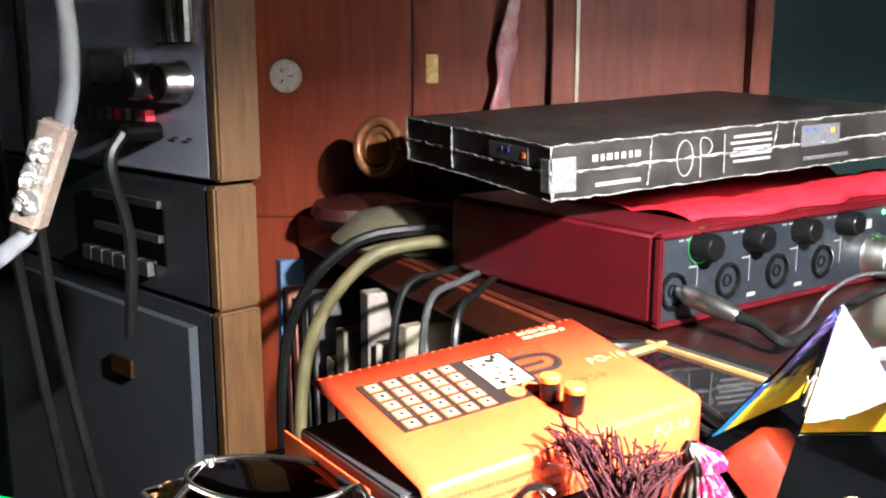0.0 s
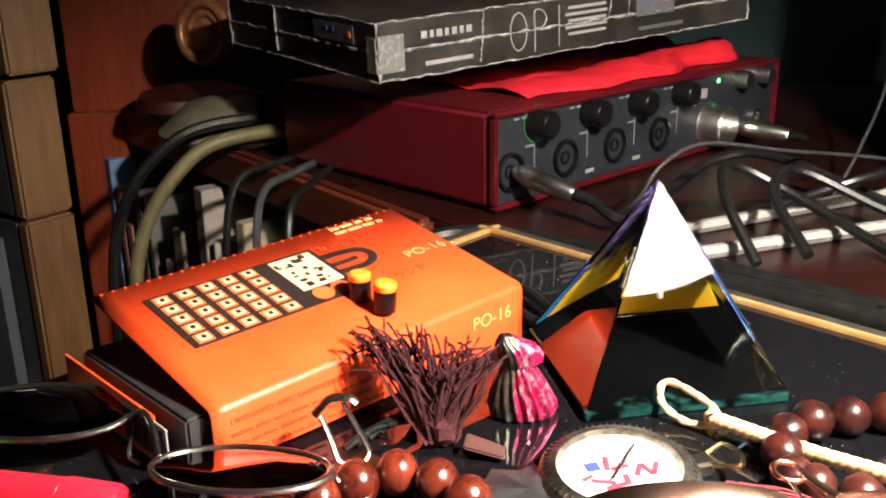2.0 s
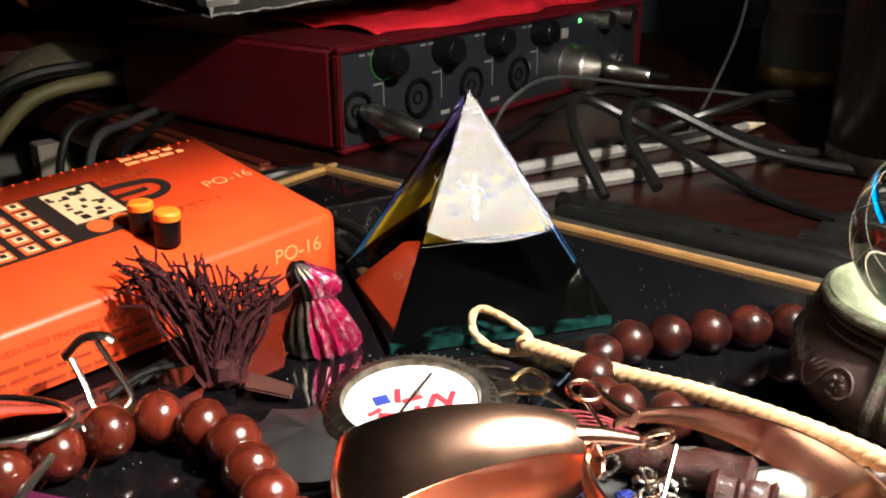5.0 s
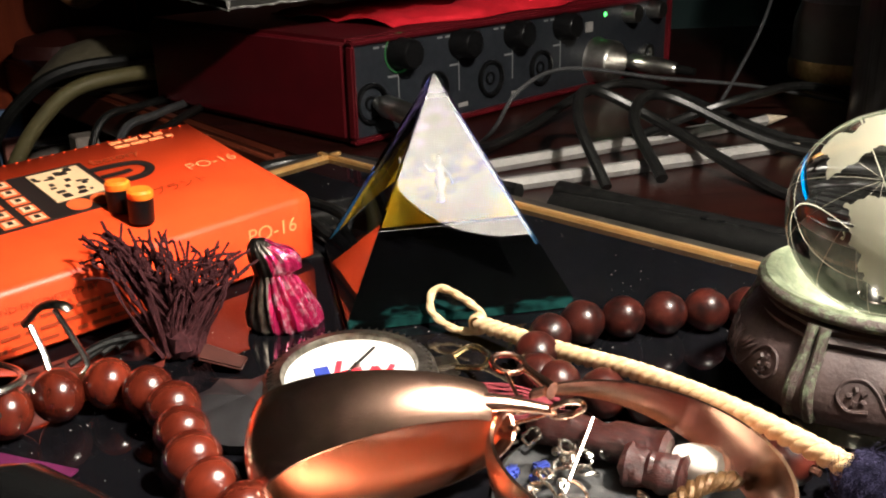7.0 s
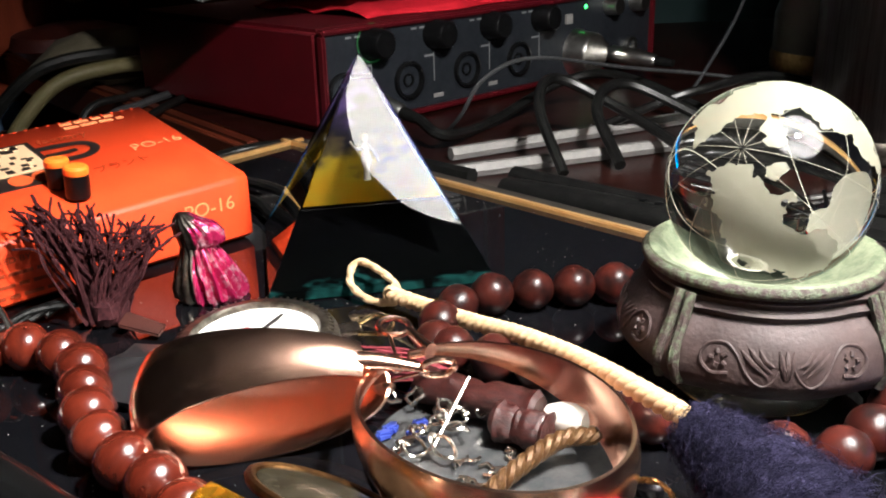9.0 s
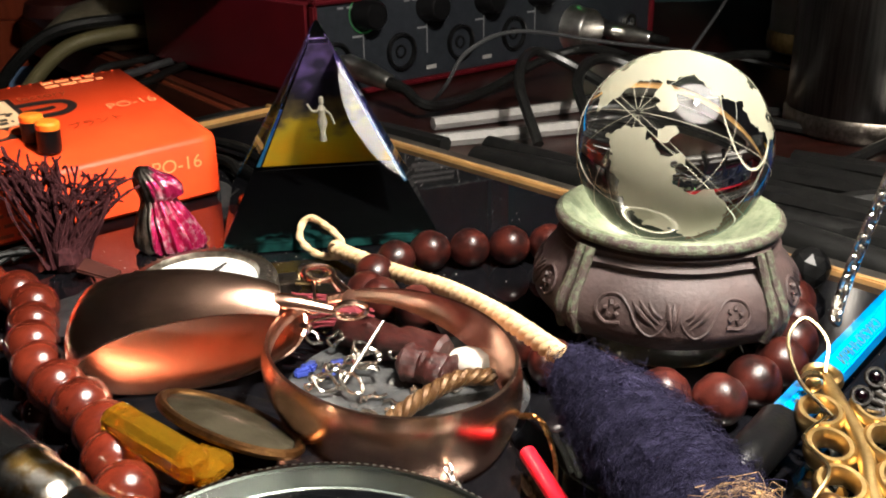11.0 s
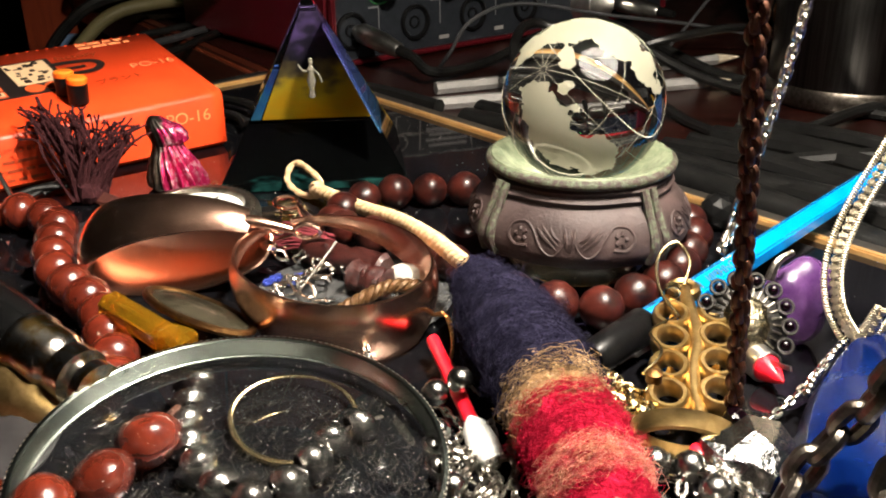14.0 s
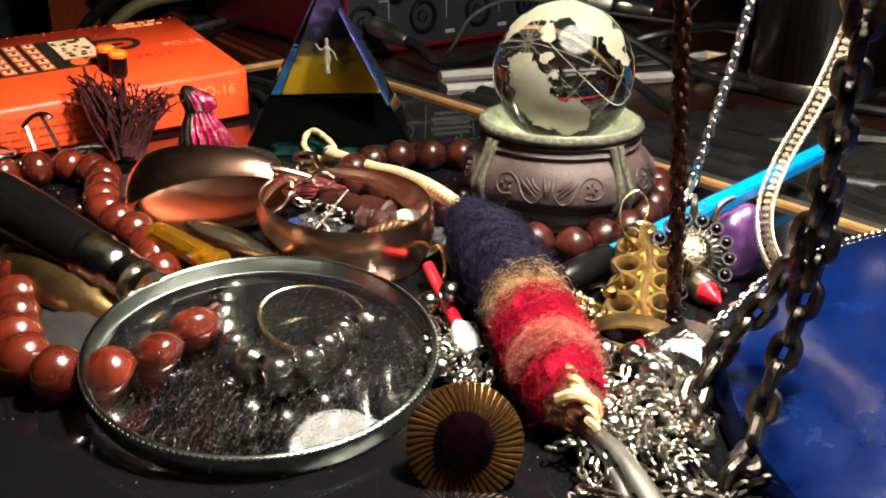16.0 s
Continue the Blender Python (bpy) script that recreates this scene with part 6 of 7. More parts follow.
# ---- copper hoops ----
def hoop(name, m, rx, rz, wmax, label, wmin=0.0022, dome=0.0022, power=1.0, gap=0.05, shear=0.0, skew=0.0, start=None, far=0.0):
    """Wide tapering hoop in the x-z plane; its pin end lies at +x."""
    t = thing(name, m, label, "earring", "copper hoops")
    bm = bmesh.new()
    n, k = 96, 10
    outer, inner = [], []
    for i in range(n + 1):
        a = (start or gap) + (2 * math.pi - gap - (start or gap)) * i / n
        w = wmin + (wmax - wmin) * (math.sin(a / 2) ** 2) ** power * (1 - skew * math.sin(a))
        ro, ri = [], []
        for j in range(k + 1):
            s = 2 * j / k - 1
            d = dome * (w / wmax) * (1 - s * s)
            p = Vector((rx * math.cos(a), s * w / 2 + shear * rz * math.sin(a) + far * max(0, s) * max(0, -math.sin(a)), rz * math.sin(a)))
            nn = Vector((math.cos(a) / rx, 0, math.sin(a) / rz)).normalized()
            ro.append(bm.verts.new(p + nn * d))
            ri.append(bm.verts.new(p + nn * (d - 0.0008)))
        outer.append(ro)
        inner.append(ri)
    for i in range(n):
        for j in range(k):
            bm.faces.new((outer[i][j], outer[i + 1][j], outer[i + 1][j + 1], outer[i][j + 1]))
            bm.faces.new((inner[i][j], inner[i][j + 1], inner[i + 1][j + 1], inner[i + 1][j]))
        bm.faces.new((outer[i][0], inner[i][0], inner[i + 1][0], outer[i + 1][0]))
        bm.faces.new((outer[i][k], outer[i + 1][k], inner[i + 1][k], inner[i][k]))
    for i in (0, n):
        bm.faces.new(outer[i] + inner[i][::-1])
    bmesh.ops.recalc_face_normals(bm, faces=bm.faces[:])
    part("band", bm, M_COPPER, t)
    a0 = start or 0.25
    bar = spline([(rx * math.cos(a0) - 0.001, shear * rz * math.sin(a0), rz * math.sin(a0)), (rx * 0.5 + rx * 0.5 * math.cos(a0) + 0.002, shear * rz * 0.4, rz * (math.sin(a0) * 0.8 + 0.06)), (rx + 0.0085, 0, rz * 0.28)], 8)
    part("catch", tube(bmesh.new(), bar, lambda q: 0.0024 - 0.0011 * q, 14, flat=0.75), M_COPPER, t)
    ring = [Vector((rx + 0.012 + 0.004 * math.cos(a), 0, rz * 0.2 + 0.004 * math.sin(a))) for a in [2 * math.pi * q / 24 for q in range(24)]]
    part("catch_ring", tube(bmesh.new(), ring, 0.0008, 8, True), M_COPPER, t)
    part("pin", tube(bmesh.new(), [Vector((rx, 0, -0.002)), Vector((rx + 0.010, 0, rz * 0.1))], 0.0005, 6), M_COPPER, t)
    part("pin_boss", lathe(bmesh.new(), [(0, 0.0015), (0.0022, 0.001), (0.0028, 0)], 16), M_COPPER, t, "", pose(rx - 0.001, -0.001, -0.003, 90, 0, 0))
    return t


hoop("copper_hoop_earring", basis((0.1126, 0.2341, 0.0159), (0.9971, -0.0369, 0.0669), (-0.0098, 0.8072, 0.5902), (-0.0758, -0.5892, 0.8044)), 0.0286, 0.0104, 0.0209, "wide polished copper hoop earring lying on its side", wmin=0.007, dome=0.0025, power=0.853, shear=0.417, gap=0.12, start=0.62, far=0.011)
hoop("copper_hoop_earring", basis((0.1616, 0.2120, 0.0148), (-0.498, 0.852, 0.159), (0.085, -0.134, 0.987), (0.863, 0.505, -0.006)), 0.0324, 0.0275, 0.0200, "wide polished copper hoop earring lying flat on trinkets", power=0.82)


# ---- trinkets inside and round the hoops ----
dish = thing("trinket_dish", pose(0.166, 0.2235, 0.0003), "shallow grey glass dish under the copper hoop", "dish")
part("plate", lump(lathe(bmesh.new(), [(0, 0.0), (0.028, 0.0), (0.031, 0.0016), (0.030, 0.0022), (0.026, 0.0012), (0, 0.0010)], 48), 0.0004, 300), M_SMOKE_GLASS, dish)
rnd = random.Random(33)
for i in range(16):
    c = Vector((0.150 + rnd.uniform(-0.010, 0.016), 0.233 + rnd.uniform(-0.012, 0.014), 0.0035 + rnd.uniform(0, 0.004)))
    r1, r2 = rnd.uniform(0.0018, 0.0042), rnd.uniform(0.0015, 0.003)
    ring = [Vector((r1 * math.cos(a), r2 * math.sin(a), 0.0006 * math.sin(3 * a))) for a in [2 * math.pi * k / 18 for k in range(18)]]
    t = thing("filigree_ring", pose(*c, rnd.uniform(-35, 35), rnd.uniform(-35, 35), rnd.uniform(0, 180)), "small bent silver filigree ring in the dish", "trinket", "silver trinkets")
    part("wire", tube(bmesh.new(), ring, 0.0005, 6, True), M_SILVER, t)
    part("boss", lump(lathe(bmesh.new(), [(0, 0.001), (0.0009, 0.0007), (0.0011, -0.0004), (0, -0.0008)], 10), 0.0003, 800), M_SILVER_OLD, t, "", pose(r1, 0, 0))
for i in range(14):
    c = Vector((0.166 + rnd.uniform(-0.008, 0.014), 0.2155 + rnd.uniform(-0.008, 0.008), 0.0022))
    pts = spline([(0, 0, 0), (0.002, 0.0012, 0.0004), (0.0038, -0.0008, 0), (0.0055, 0.0008, 0.0003)], 5)
    s = obj("relief_curl", tube(bmesh.new(), pts, 0.00045, 6), M_SILVER)
    tagged(s, "tiny raised silver curl on the grey dish", "trinket", "dish relief").matrix_world = pose(*c, 0, 0, rnd.uniform(0, 360))
for i in range(5):
    s = obj("blue_chip", lump(box(bmesh.new(), 0.004, 0.003, 0.002, bevel=0.0006), 0.0006, 600), M_INK_BLUE)
    tagged(s, "small deep blue enamel chip among silver trinkets", "enamel chip", "blue chips").matrix_world = pose(0.141 + rnd.uniform(-0.004, 0.008), 0.238 + rnd.uniform(-0.006, 0.006), 0.002, 0, 0, rnd.uniform(0, 90))
pin = thing("silver_pin", pose(0, 0, 0), "straight silver pin leaning across the dish", "pin")
part("shaft", tube(bmesh.new(), [Vector((0.150, 0.222, 0.004)), Vector((0.161, 0.237, 0.014))], 0.00055, 8), M_SILVER, pin)
part("head", lathe(bmesh.new(), [(0, 0.001), (0.001, 0.0006), (0.001, -0.0006), (0, -0.001)], 12, pose(0.150, 0.222, 0.004)), M_SILVER, pin)
wood = thing("rosewood_toggle", pose(0, 0, 0), "dark red carved rosewood toggle lying in the hoop", "toggle")
a, b = Vector((0.150, 0.250, 0.0065)), Vector((0.1765, 0.2285, 0.0075))
d = (b - a).normalized()
s = d.cross(Vector((0, 0, 1))).normalized()
LT = (b - a).length


def carved(length, r):
    prof = [(0, 0), (r * 0.86, 0)] + [(r * (0.93 + 0.10 * math.sin(k * 1.3) ** 2), length * (k + 0.5) / 14) for k in range(14)] + [(r * 0.84, length), (0, length)]
    return lump(lump(lathe(bmesh.new(), prof, 22), 0.0011, 260), 0.0006, 700)


part("bar", carved(LT, 0.0047), M_WOODRED, wood, "", basis(a, s, s.cross(d) * -1, d))
part("cross_piece", carved(0.014, 0.0046), M_WOODRED, wood, "", basis(Vector((0.166, 0.229, 0.0065)), (0.6, 0.8, 0), (0, 0, 1), (0.8, -0.6, 0)))
fr_t = thing("maroon_fringe", pose(0, 0, 0), "short maroon thread fringe beside the toggle", "fringe")
bm = bmesh.new()
for i in range(60):
    p = Vector((0.156, 0.254, 0.006)) + Vector((rnd.uniform(-0.003, 0.003), rnd.uniform(-0.003, 0.003), rnd.uniform(-0.002, 0.003)))
    q = p + Vector((-0.020 + rnd.uniform(-0.004, 0.004), 0.009 + rnd.uniform(-0.005, 0.005), -0.002 + rnd.uniform(-0.002, 0.004)))
    tube(bm, spline([p, p.lerp(q, 0.5) + Vector((0, 0, rnd.uniform(0, 0.002))), q], 4), 0.0003, 4)
tagged(part("threads", bm, mat("maroon_thread", (0.13, 0.012, 0.02), 0.85, color2=(0.2, 0.025, 0.035), scale=600), fr_t), kind="stuff")
wb = obj("white_bead", lathe(bmesh.new(), [(0.0005, -0.0065), (0.003, -0.0055), (0.0042, -0.002), (0.0042, 0.002), (0.003, 0.0055), (0.0005, 0.0065)], 24), M_PEARL)
tagged(wb, "oval cream white bead beside the toggle", "bead").matrix_world = pose(0.183, 0.2265, 0.0062, 80, 20, 40)
twig = obj("braided_cord", twist(bmesh.new(), spline([(0.160, 0.205, 0.003), (0.168, 0.209, 0.0065), (0.178, 0.214, 0.009), (0.187, 0.216, 0.008)], 40), 0.0021, 3, 0.008, 8), mat("golden_brown_braid", (0.1, 0.055, 0.02), 0.4, 0.4, (0.08, 0.035, 0.012), 500, 0.4))
tagged(twig, "golden brown braided cord end inside the hoop", "cord")

amber = thing("amber_crystal", basis((0.1125, 0.1870, 0.0130), Vector((0.74, -0.66, -0.06)).normalized(), Vector((0.66, 0.74, 0.0)).normalized(), Vector((0.05, -0.04, 1)).normalized()), "long faceted amber yellow glass crystal by the hoop", "crystal")
bm = box(bmesh.new(), 0.029, 0.0075, 0.0070, pose(0, 0, -0.003), 0.0018, 1)
part("prism", bm, M_AMBER, amber, "", None, False)
part("chipped_end", box(bmesh.new(), 0.009, 0.0095, 0.005, pose(0.012, 0.003, -0.004, 0, 0, 12), 0.0014, 1), M_AMBER, amber, "", None, False)
oval = thing("oval_pendant", basis((0.1265, 0.1955, 0.0118), Vector((0.80, -0.58, -0.10)).normalized(), Vector((0.55, 0.76, -0.34)).normalized(), Vector((0.273, 0.217, 0.927)).normalized()), "oval smoky glass pendant with a bronze rim", "pendant")
part("stone", lathe(bmesh.new(), [(0, 0.0022), (0.008, 0.002), (0.0165, 0.0006), (0.0175, -0.0006), (0, -0.0012)], 48, None, 0.55), mat("smoky_glass", (0.012, 0.010, 0.006), 0.15, color2=(0.035, 0.03, 0.02), scale=90, bump=0.3, spec=0.1), oval)
rim = [Vector((0.018 * math.cos(a), 0.018 * 0.56 * math.sin(a), 0)) for a in [2 * math.pi * k / 64 for k in range(64)]]
part("rim", tube(bmesh.new(), rim, 0.0012, 8, True), M_BRONZE, oval, "worn bronze rim")


# ---- chains ----
def link_mesh(length, width, wire, n=9, k=30):
    pts = []
    h = max(0.0, length - width) / 2
    for i in range(k):
        a = 2 * math.pi * i / k
        pts.append(Vector((math.cos(a) * (width / 2 - wire), 0, math.sin(a) * (width / 2 - wire) + (h if math.sin(a) >= 0 else -h))))
    return tube(bmesh.new(), pts, wire, n, True)


def chain(name, pts, length, width, wire, material, label, twist_step=90, pitch=0.68, lean=0, cat="chain"):
    t = thing(name, pose(0, 0, 0), label, cat)
    at = resample(spline(pts, 10), length * pitch)
    src = None
    for i, (q, tg, s, u) in enumerate(frames_along(at)):
        m = basis(q, s, u * -1, tg) @ pose(0, 0, 0, 0, 0, i * twist_step + 45) @ pose(0, 0, 0, 0, lean, 0)
        if src is None:
            src = part("link", link_mesh(length, width, wire), material, t, "", m)
        else:
            again(src, t, m)
    return t


M_BROWN_LINK = mat("brown_metal", (0.09, 0.035, 0.02), 0.35, 0.8, (0.03, 0.014, 0.01), 400, 0.2)
chain("hanging_silver_chain", [(0.283, 0.236, 0.009), (0.287, 0.242, 0.012), (0.290, 0.242, 0.026), (0.2975, 0.237, 0.07), (0.303, 0.233, 0.12), (0.306, 0.23, 0.17)], 0.0062, 0.0042, 0.0008, M_SILVER, "silver link chain hanging down behind the pencil", pitch=0.5)
chain("hanging_brown_chain", [(0.262, 0.141, 0.004), (0.2575, 0.1425, 0.007), (0.2555, 0.141, 0.020), (0.2525, 0.137, 0.05), (0.2475, 0.130, 0.09), (0.244, 0.125, 0.13)], 0.0052, 0.0046, 0.0010, M_BROWN_LINK, "dark brown twisted metal chain hanging down", twist_step=67, pitch=0.38)
drop = obj("chain_bead", lathe(bmesh.new(), [(0, -0.004), (0.0022, -0.003), (0.0028, 0), (0.0022, 0.003), (0, 0.004)], 16), M_GEM_DARK)
tagged(drop, "dark glossy bead at the brown chain's end", "bead").matrix_world = pose(0.2555, 0.1395, 0.009, 10, 8, 0)


M_DULL_PLATE = mat("dull_gold_plate", (0.74, 0.66, 0.50), 0.42, 1.0, (0.5, 0.43, 0.31), 260, 0.1)


def flat_chain():
    t = thing("flat_gold_chain", pose(0, 0, 0), "flat pale gold serpentine chain hanging in a curve", "chain")
    pts = spline([(0.3125, 0.180, 0.105), (0.309, 0.180, 0.083), (0.303, 0.180, 0.062), (0.2955, 0.180, 0.044), (0.2915, 0.178, 0.032), (0.2912, 0.176, 0.023), (0.2935, 0.1745, 0.0155), (0.299, 0.173, 0.0092), (0.303, 0.171, 0.0195)], 10)
    at = resample(pts, 0.0021)
    view = Vector((0.35, 0.9, -0.1)).normalized()
    src = edge = None
    pale = mat("pale_gold_links", (0.86, 0.78, 0.6), 0.42, 1.0, (0.6, 0.52, 0.36), 260, 0.1)
    for q, tg, s, u in frames_along(at):
        side = tg.cross(view).normalized()
        nrm = side.cross(tg)
        m = basis(q, side, nrm, tg)
        if src is None:
            bm = bmesh.new()
            box(bm, 0.0021, 0.0017, 0.0021, pose(0, 0, -0.0010, 12, 14, 0), 0.0005, 2)
            src = part("link", bm, M_DULL_PLATE, t, "dull bevelled middle plate", m)
            bm = bmesh.new()
            for sd in (-1, 1):
                for k in range(3):
                    box(bm, 0.0016, 0.0013, 0.00048, pose(sd * 0.0019, 0, -0.0010 + 0.0007 * k, 0, sd * 12, 0), 0.00015, 1)
            edge = part("edge_link", bm, pale, t, "", m)
        else:
            again(src, t, m)
            again(edge, t, m)
    ring = [Vector((0.0045 * math.cos(a), 0, 0.0045 * math.sin(a))) for a in [2 * math.pi * k / 24 for k in range(24)]]
    part("ring", tube(bmesh.new(), ring, 0.0011, 8, True), M_GOLD, t, "plain gold ring", pose(0.3095, 0.179, 0.090))
    return t


flat_chain()
chain("heavy_dark_chain", [(0.269, 0.083, 0.125), (0.2685, 0.086, 0.098), (0.271, 0.094, 0.076), (0.2725, 0.100, 0.060), (0.2715, 0.105, 0.044), (0.2685, 0.110, 0.0305), (0.262, 0.112, 0.020), (0.256, 0.110, 0.011), (0.251, 0.102, 0.0065), (0.251, 0.092, 0.005)], 0.0104, 0.0076, 0.0016, M_DARK_METAL, "heavy dark steel chain hanging onto the blue lid", pitch=0.62)
chain("heavy_dark_chain", [(0.2755, 0.101, 0.055), (0.2735, 0.1005, 0.040), (0.2705, 0.0985, 0.0285), (0.266, 0.095, 0.018), (0.262, 0.0895, 0.0085), (0.258, 0.082, 0.0055), (0.252, 0.078, 0.005)], 0.0104, 0.0076, 0.0016, M_DARK_METAL, "heavy dark steel chain resting on the blue lid edge", pitch=0.62)
chain("fine_silver_chain", [(0.1690, 0.188, 0.0105), (0.1715, 0.1825, 0.009), (0.175, 0.174, 0.004), (0.180, 0.168, 0.002), (0.187, 0.163, 0.002), (0.192, 0.158, 0.002), (0.196, 0.150, 0.002), (0.193, 0.140, 0.002), (0.197, 0.130, 0.002), (0.204, 0.124, 0.002)], 0.0034, 0.0022, 0.0004, M_SILVER, "fine silver chain trailing from the copper hoop")
chain("fine_silver_chain", [(0.262, 0.146, 0.002), (0.270, 0.150, 0.004), (0.279, 0.156, 0.008), (0.286, 0.161, 0.012)], 0.0034, 0.0024, 0.0005, M_SILVER, "fine silver chain leading to the blue lid")
red_thread = obj("red_gold_thread", twist(bmesh.new(), spline([(0.190, 0.201, 0.006), (0.194, 0.192, 0.010), (0.195, 0.180, 0.007), (0.192, 0.170, 0.003)], 8), 0.0008, 2, 0.003, 5), M_BRASS)
tagged(red_thread, "thin twisted brass wire loop by the red stick", "wire")


def heap(name, centre, spread, count, length, width, wire, material, label, seed, zmax=0.006):
    t = thing(name, pose(0, 0, 0), label, "chain")
    r = random.Random(seed)
    pts, p, a = [], Vector((centre[0], centre[1], 0.0025)), 0
    for i in range(count):
        a += r.uniform(-1.3, 1.3)
        n2 = p + Vector((math.cos(a), math.sin(a), 0)) * 0.007
        off = n2 - Vector((centre[0], centre[1], n2.z))
        if abs(off.x) > spread[0] or abs(off.y) > spread[1]:
            a = math.atan2(-off.y, -off.x) + r.uniform(-0.5, 0.5)
            n2 = p + Vector((math.cos(a), math.sin(a), 0)) * 0.007
        n2.z = r.uniform(0.0022, zmax)
        pts.append(n2)
        p = n2
    at = resample(spline(pts, 6), length * 0.66)
    src = None
    for i, (q, tg, s, u) in enumerate(frames_along(at)):
        m = basis(q, s, u * -1, tg) @ pose(0, 0, 0, 0, 0, i * 90 + r.uniform(-20, 20))
        if src is None:
            src = part("link", link_mesh(length, width, wire, 5, 14), material, t, "", m)
        else:
            again(src, t, m)
    return t


heap("silver_chain_heap", (0.240, 0.112), (0.016, 0.024), 70, 0.0042, 0.003, 0.00055, M_SILVER, "tangled heap of silver chain on black glass", 4, 0.009)
heap("silver_chain_heap", (0.236, 0.088), (0.020, 0.016), 60, 0.0038, 0.0027, 0.00048, M_SILVER_OLD, "tangled heap of tarnished silver chain", 6, 0.007)
heap("silver_chain_heap", (0.200, 0.128), (0.010, 0.022), 40, 0.0036, 0.0026, 0.0005, M_SILVER_OLD, "tangled silver chain beside the magnifier", 8)
heap("gold_chain_heap", (0.236, 0.154), (0.008, 0.012), 40, 0.0034, 0.0026, 0.0005, M_GOLD, "tangled fine gold chain beside the wool", 9, 0.009)
heap("dark_chain_heap", (0.245, 0.070), (0.024, 0.012), 44, 0.0046, 0.0032, 0.0006, M_DARK_METAL, "tangled thin dark chain beside the blue lid", 12, 0.006)


M_BEAD_STEEL = mat("bead_steel", (0.4, 0.39, 0.37), 0.24, 1.0, (0.2, 0.19, 0.18), 300, 0.2)


def silver_beads(name, pts, r, label, seed=1):
    t = thing(name, pose(0, 0, 0), label, "bead string")
    at = resample(spline(pts, 10), r * 2.06)
    part("wire", tube(bmesh.new(), spline(pts, 6), 0.0004, 5), M_SILVER_OLD, t)
    src = None
    rr = random.Random(seed)
    for q, tg, s, u in frames_along(at):
        m = basis(q, s, u * -1, tg) @ pose(0, 0, 0, rr.uniform(-25, 25), rr.uniform(-25, 25), 0)
        if src is None:
            src = part("bead", bead_mesh(name, r, r * 0.42, 0.95, M_SILVER), M_BEAD_STEEL, t, "", m)
        else:
            again(src, t, m)
    return t


silver_beads("silver_bead_string", [(0.1335, 0.163, 0.0042), (0.1330, 0.154, 0.0034), (0.1345, 0.144, 0.0034), (0.138, 0.134, 0.0034), (0.144, 0.1255, 0.0034), (0.151, 0.121, 0.0034), (0.1575, 0.1245, 0.0034), (0.162, 0.132, 0.0034), (0.1655, 0.140, 0.0034), (0.170, 0.1455, 0.0034), (0.176, 0.150, 0.0034)], 0.0040, "string of steel grey beads under the magnifier lens")
silver_beads("silver_bead_string", [(0.190, 0.1575, 0.0075), (0.196, 0.1580, 0.0105), (0.2005, 0.1540, 0.0085)], 0.0033, "three steel beads beside the red stick")
silver_beads("silver_bead_string", [(0.230, 0.122, 0.006), (0.236, 0.127, 0.008), (0.243, 0.124, 0.008), (0.246, 0.116, 0.006), (0.241, 0.110, 0.006), (0.233, 0.108, 0.005), (0.231, 0.100, 0.004), (0.238, 0.095, 0.004)], 0.0036, "string of steel beads in the chain heap", 5)
silver_beads("silver_bead_string", [(0.190, 0.146, 0.004), (0.189, 0.135, 0.004), (0.193, 0.125, 0.004)], 0.0034, "steel beads beside the magnifier rim", 3)
ring = [Vector((0.0135 * math.cos(a), 0.0135 * math.sin(a), 0.0012 * math.sin(a))) for a in [2 * math.pi * k / 48 for k in range(48)]]
hp = obj("thin_ring", tube(bmesh.new(), ring, 0.0007, 8, True), M_GOLD)
tagged(hp, "thin gold wire ring under the magnifier lens", "ring").matrix_world = pose(0.1565, 0.149, 0.0032, 6, 0, 0)
tin = thing("wire_wool", pose(0, 0, 0), "tuft of fine dark steel wire under the lens", "wire wool")
bm = bmesh.new()
for i in range(2600):
    a, q = rnd.uniform(0, 2 * math.pi), math.sqrt(rnd.random()) * 0.041
    p = Vector((0.149 + q * math.cos(a), 0.124 + q * math.sin(a), rnd.uniform(0.0003, 0.0016)))
    b = rnd.gauss(0, 0.9) + math.pi / 2
    d = Vector((math.cos(b), math.sin(b), 0))
    o = Vector((-d.y, d.x, 0)) * rnd.uniform(-0.0014, 0.0014)
    tube(bm, [p, p + d * 0.0012 + o, p + d * 0.0024 + Vector((0, 0, 0.0004))], 0.00005, 3)
tagged(part("strands", bm, mat("dark_wire", (0.03, 0.028, 0.024), 0.5, 1.0, (0.01, 0.009, 0.008), 500), tin), kind="stuff")


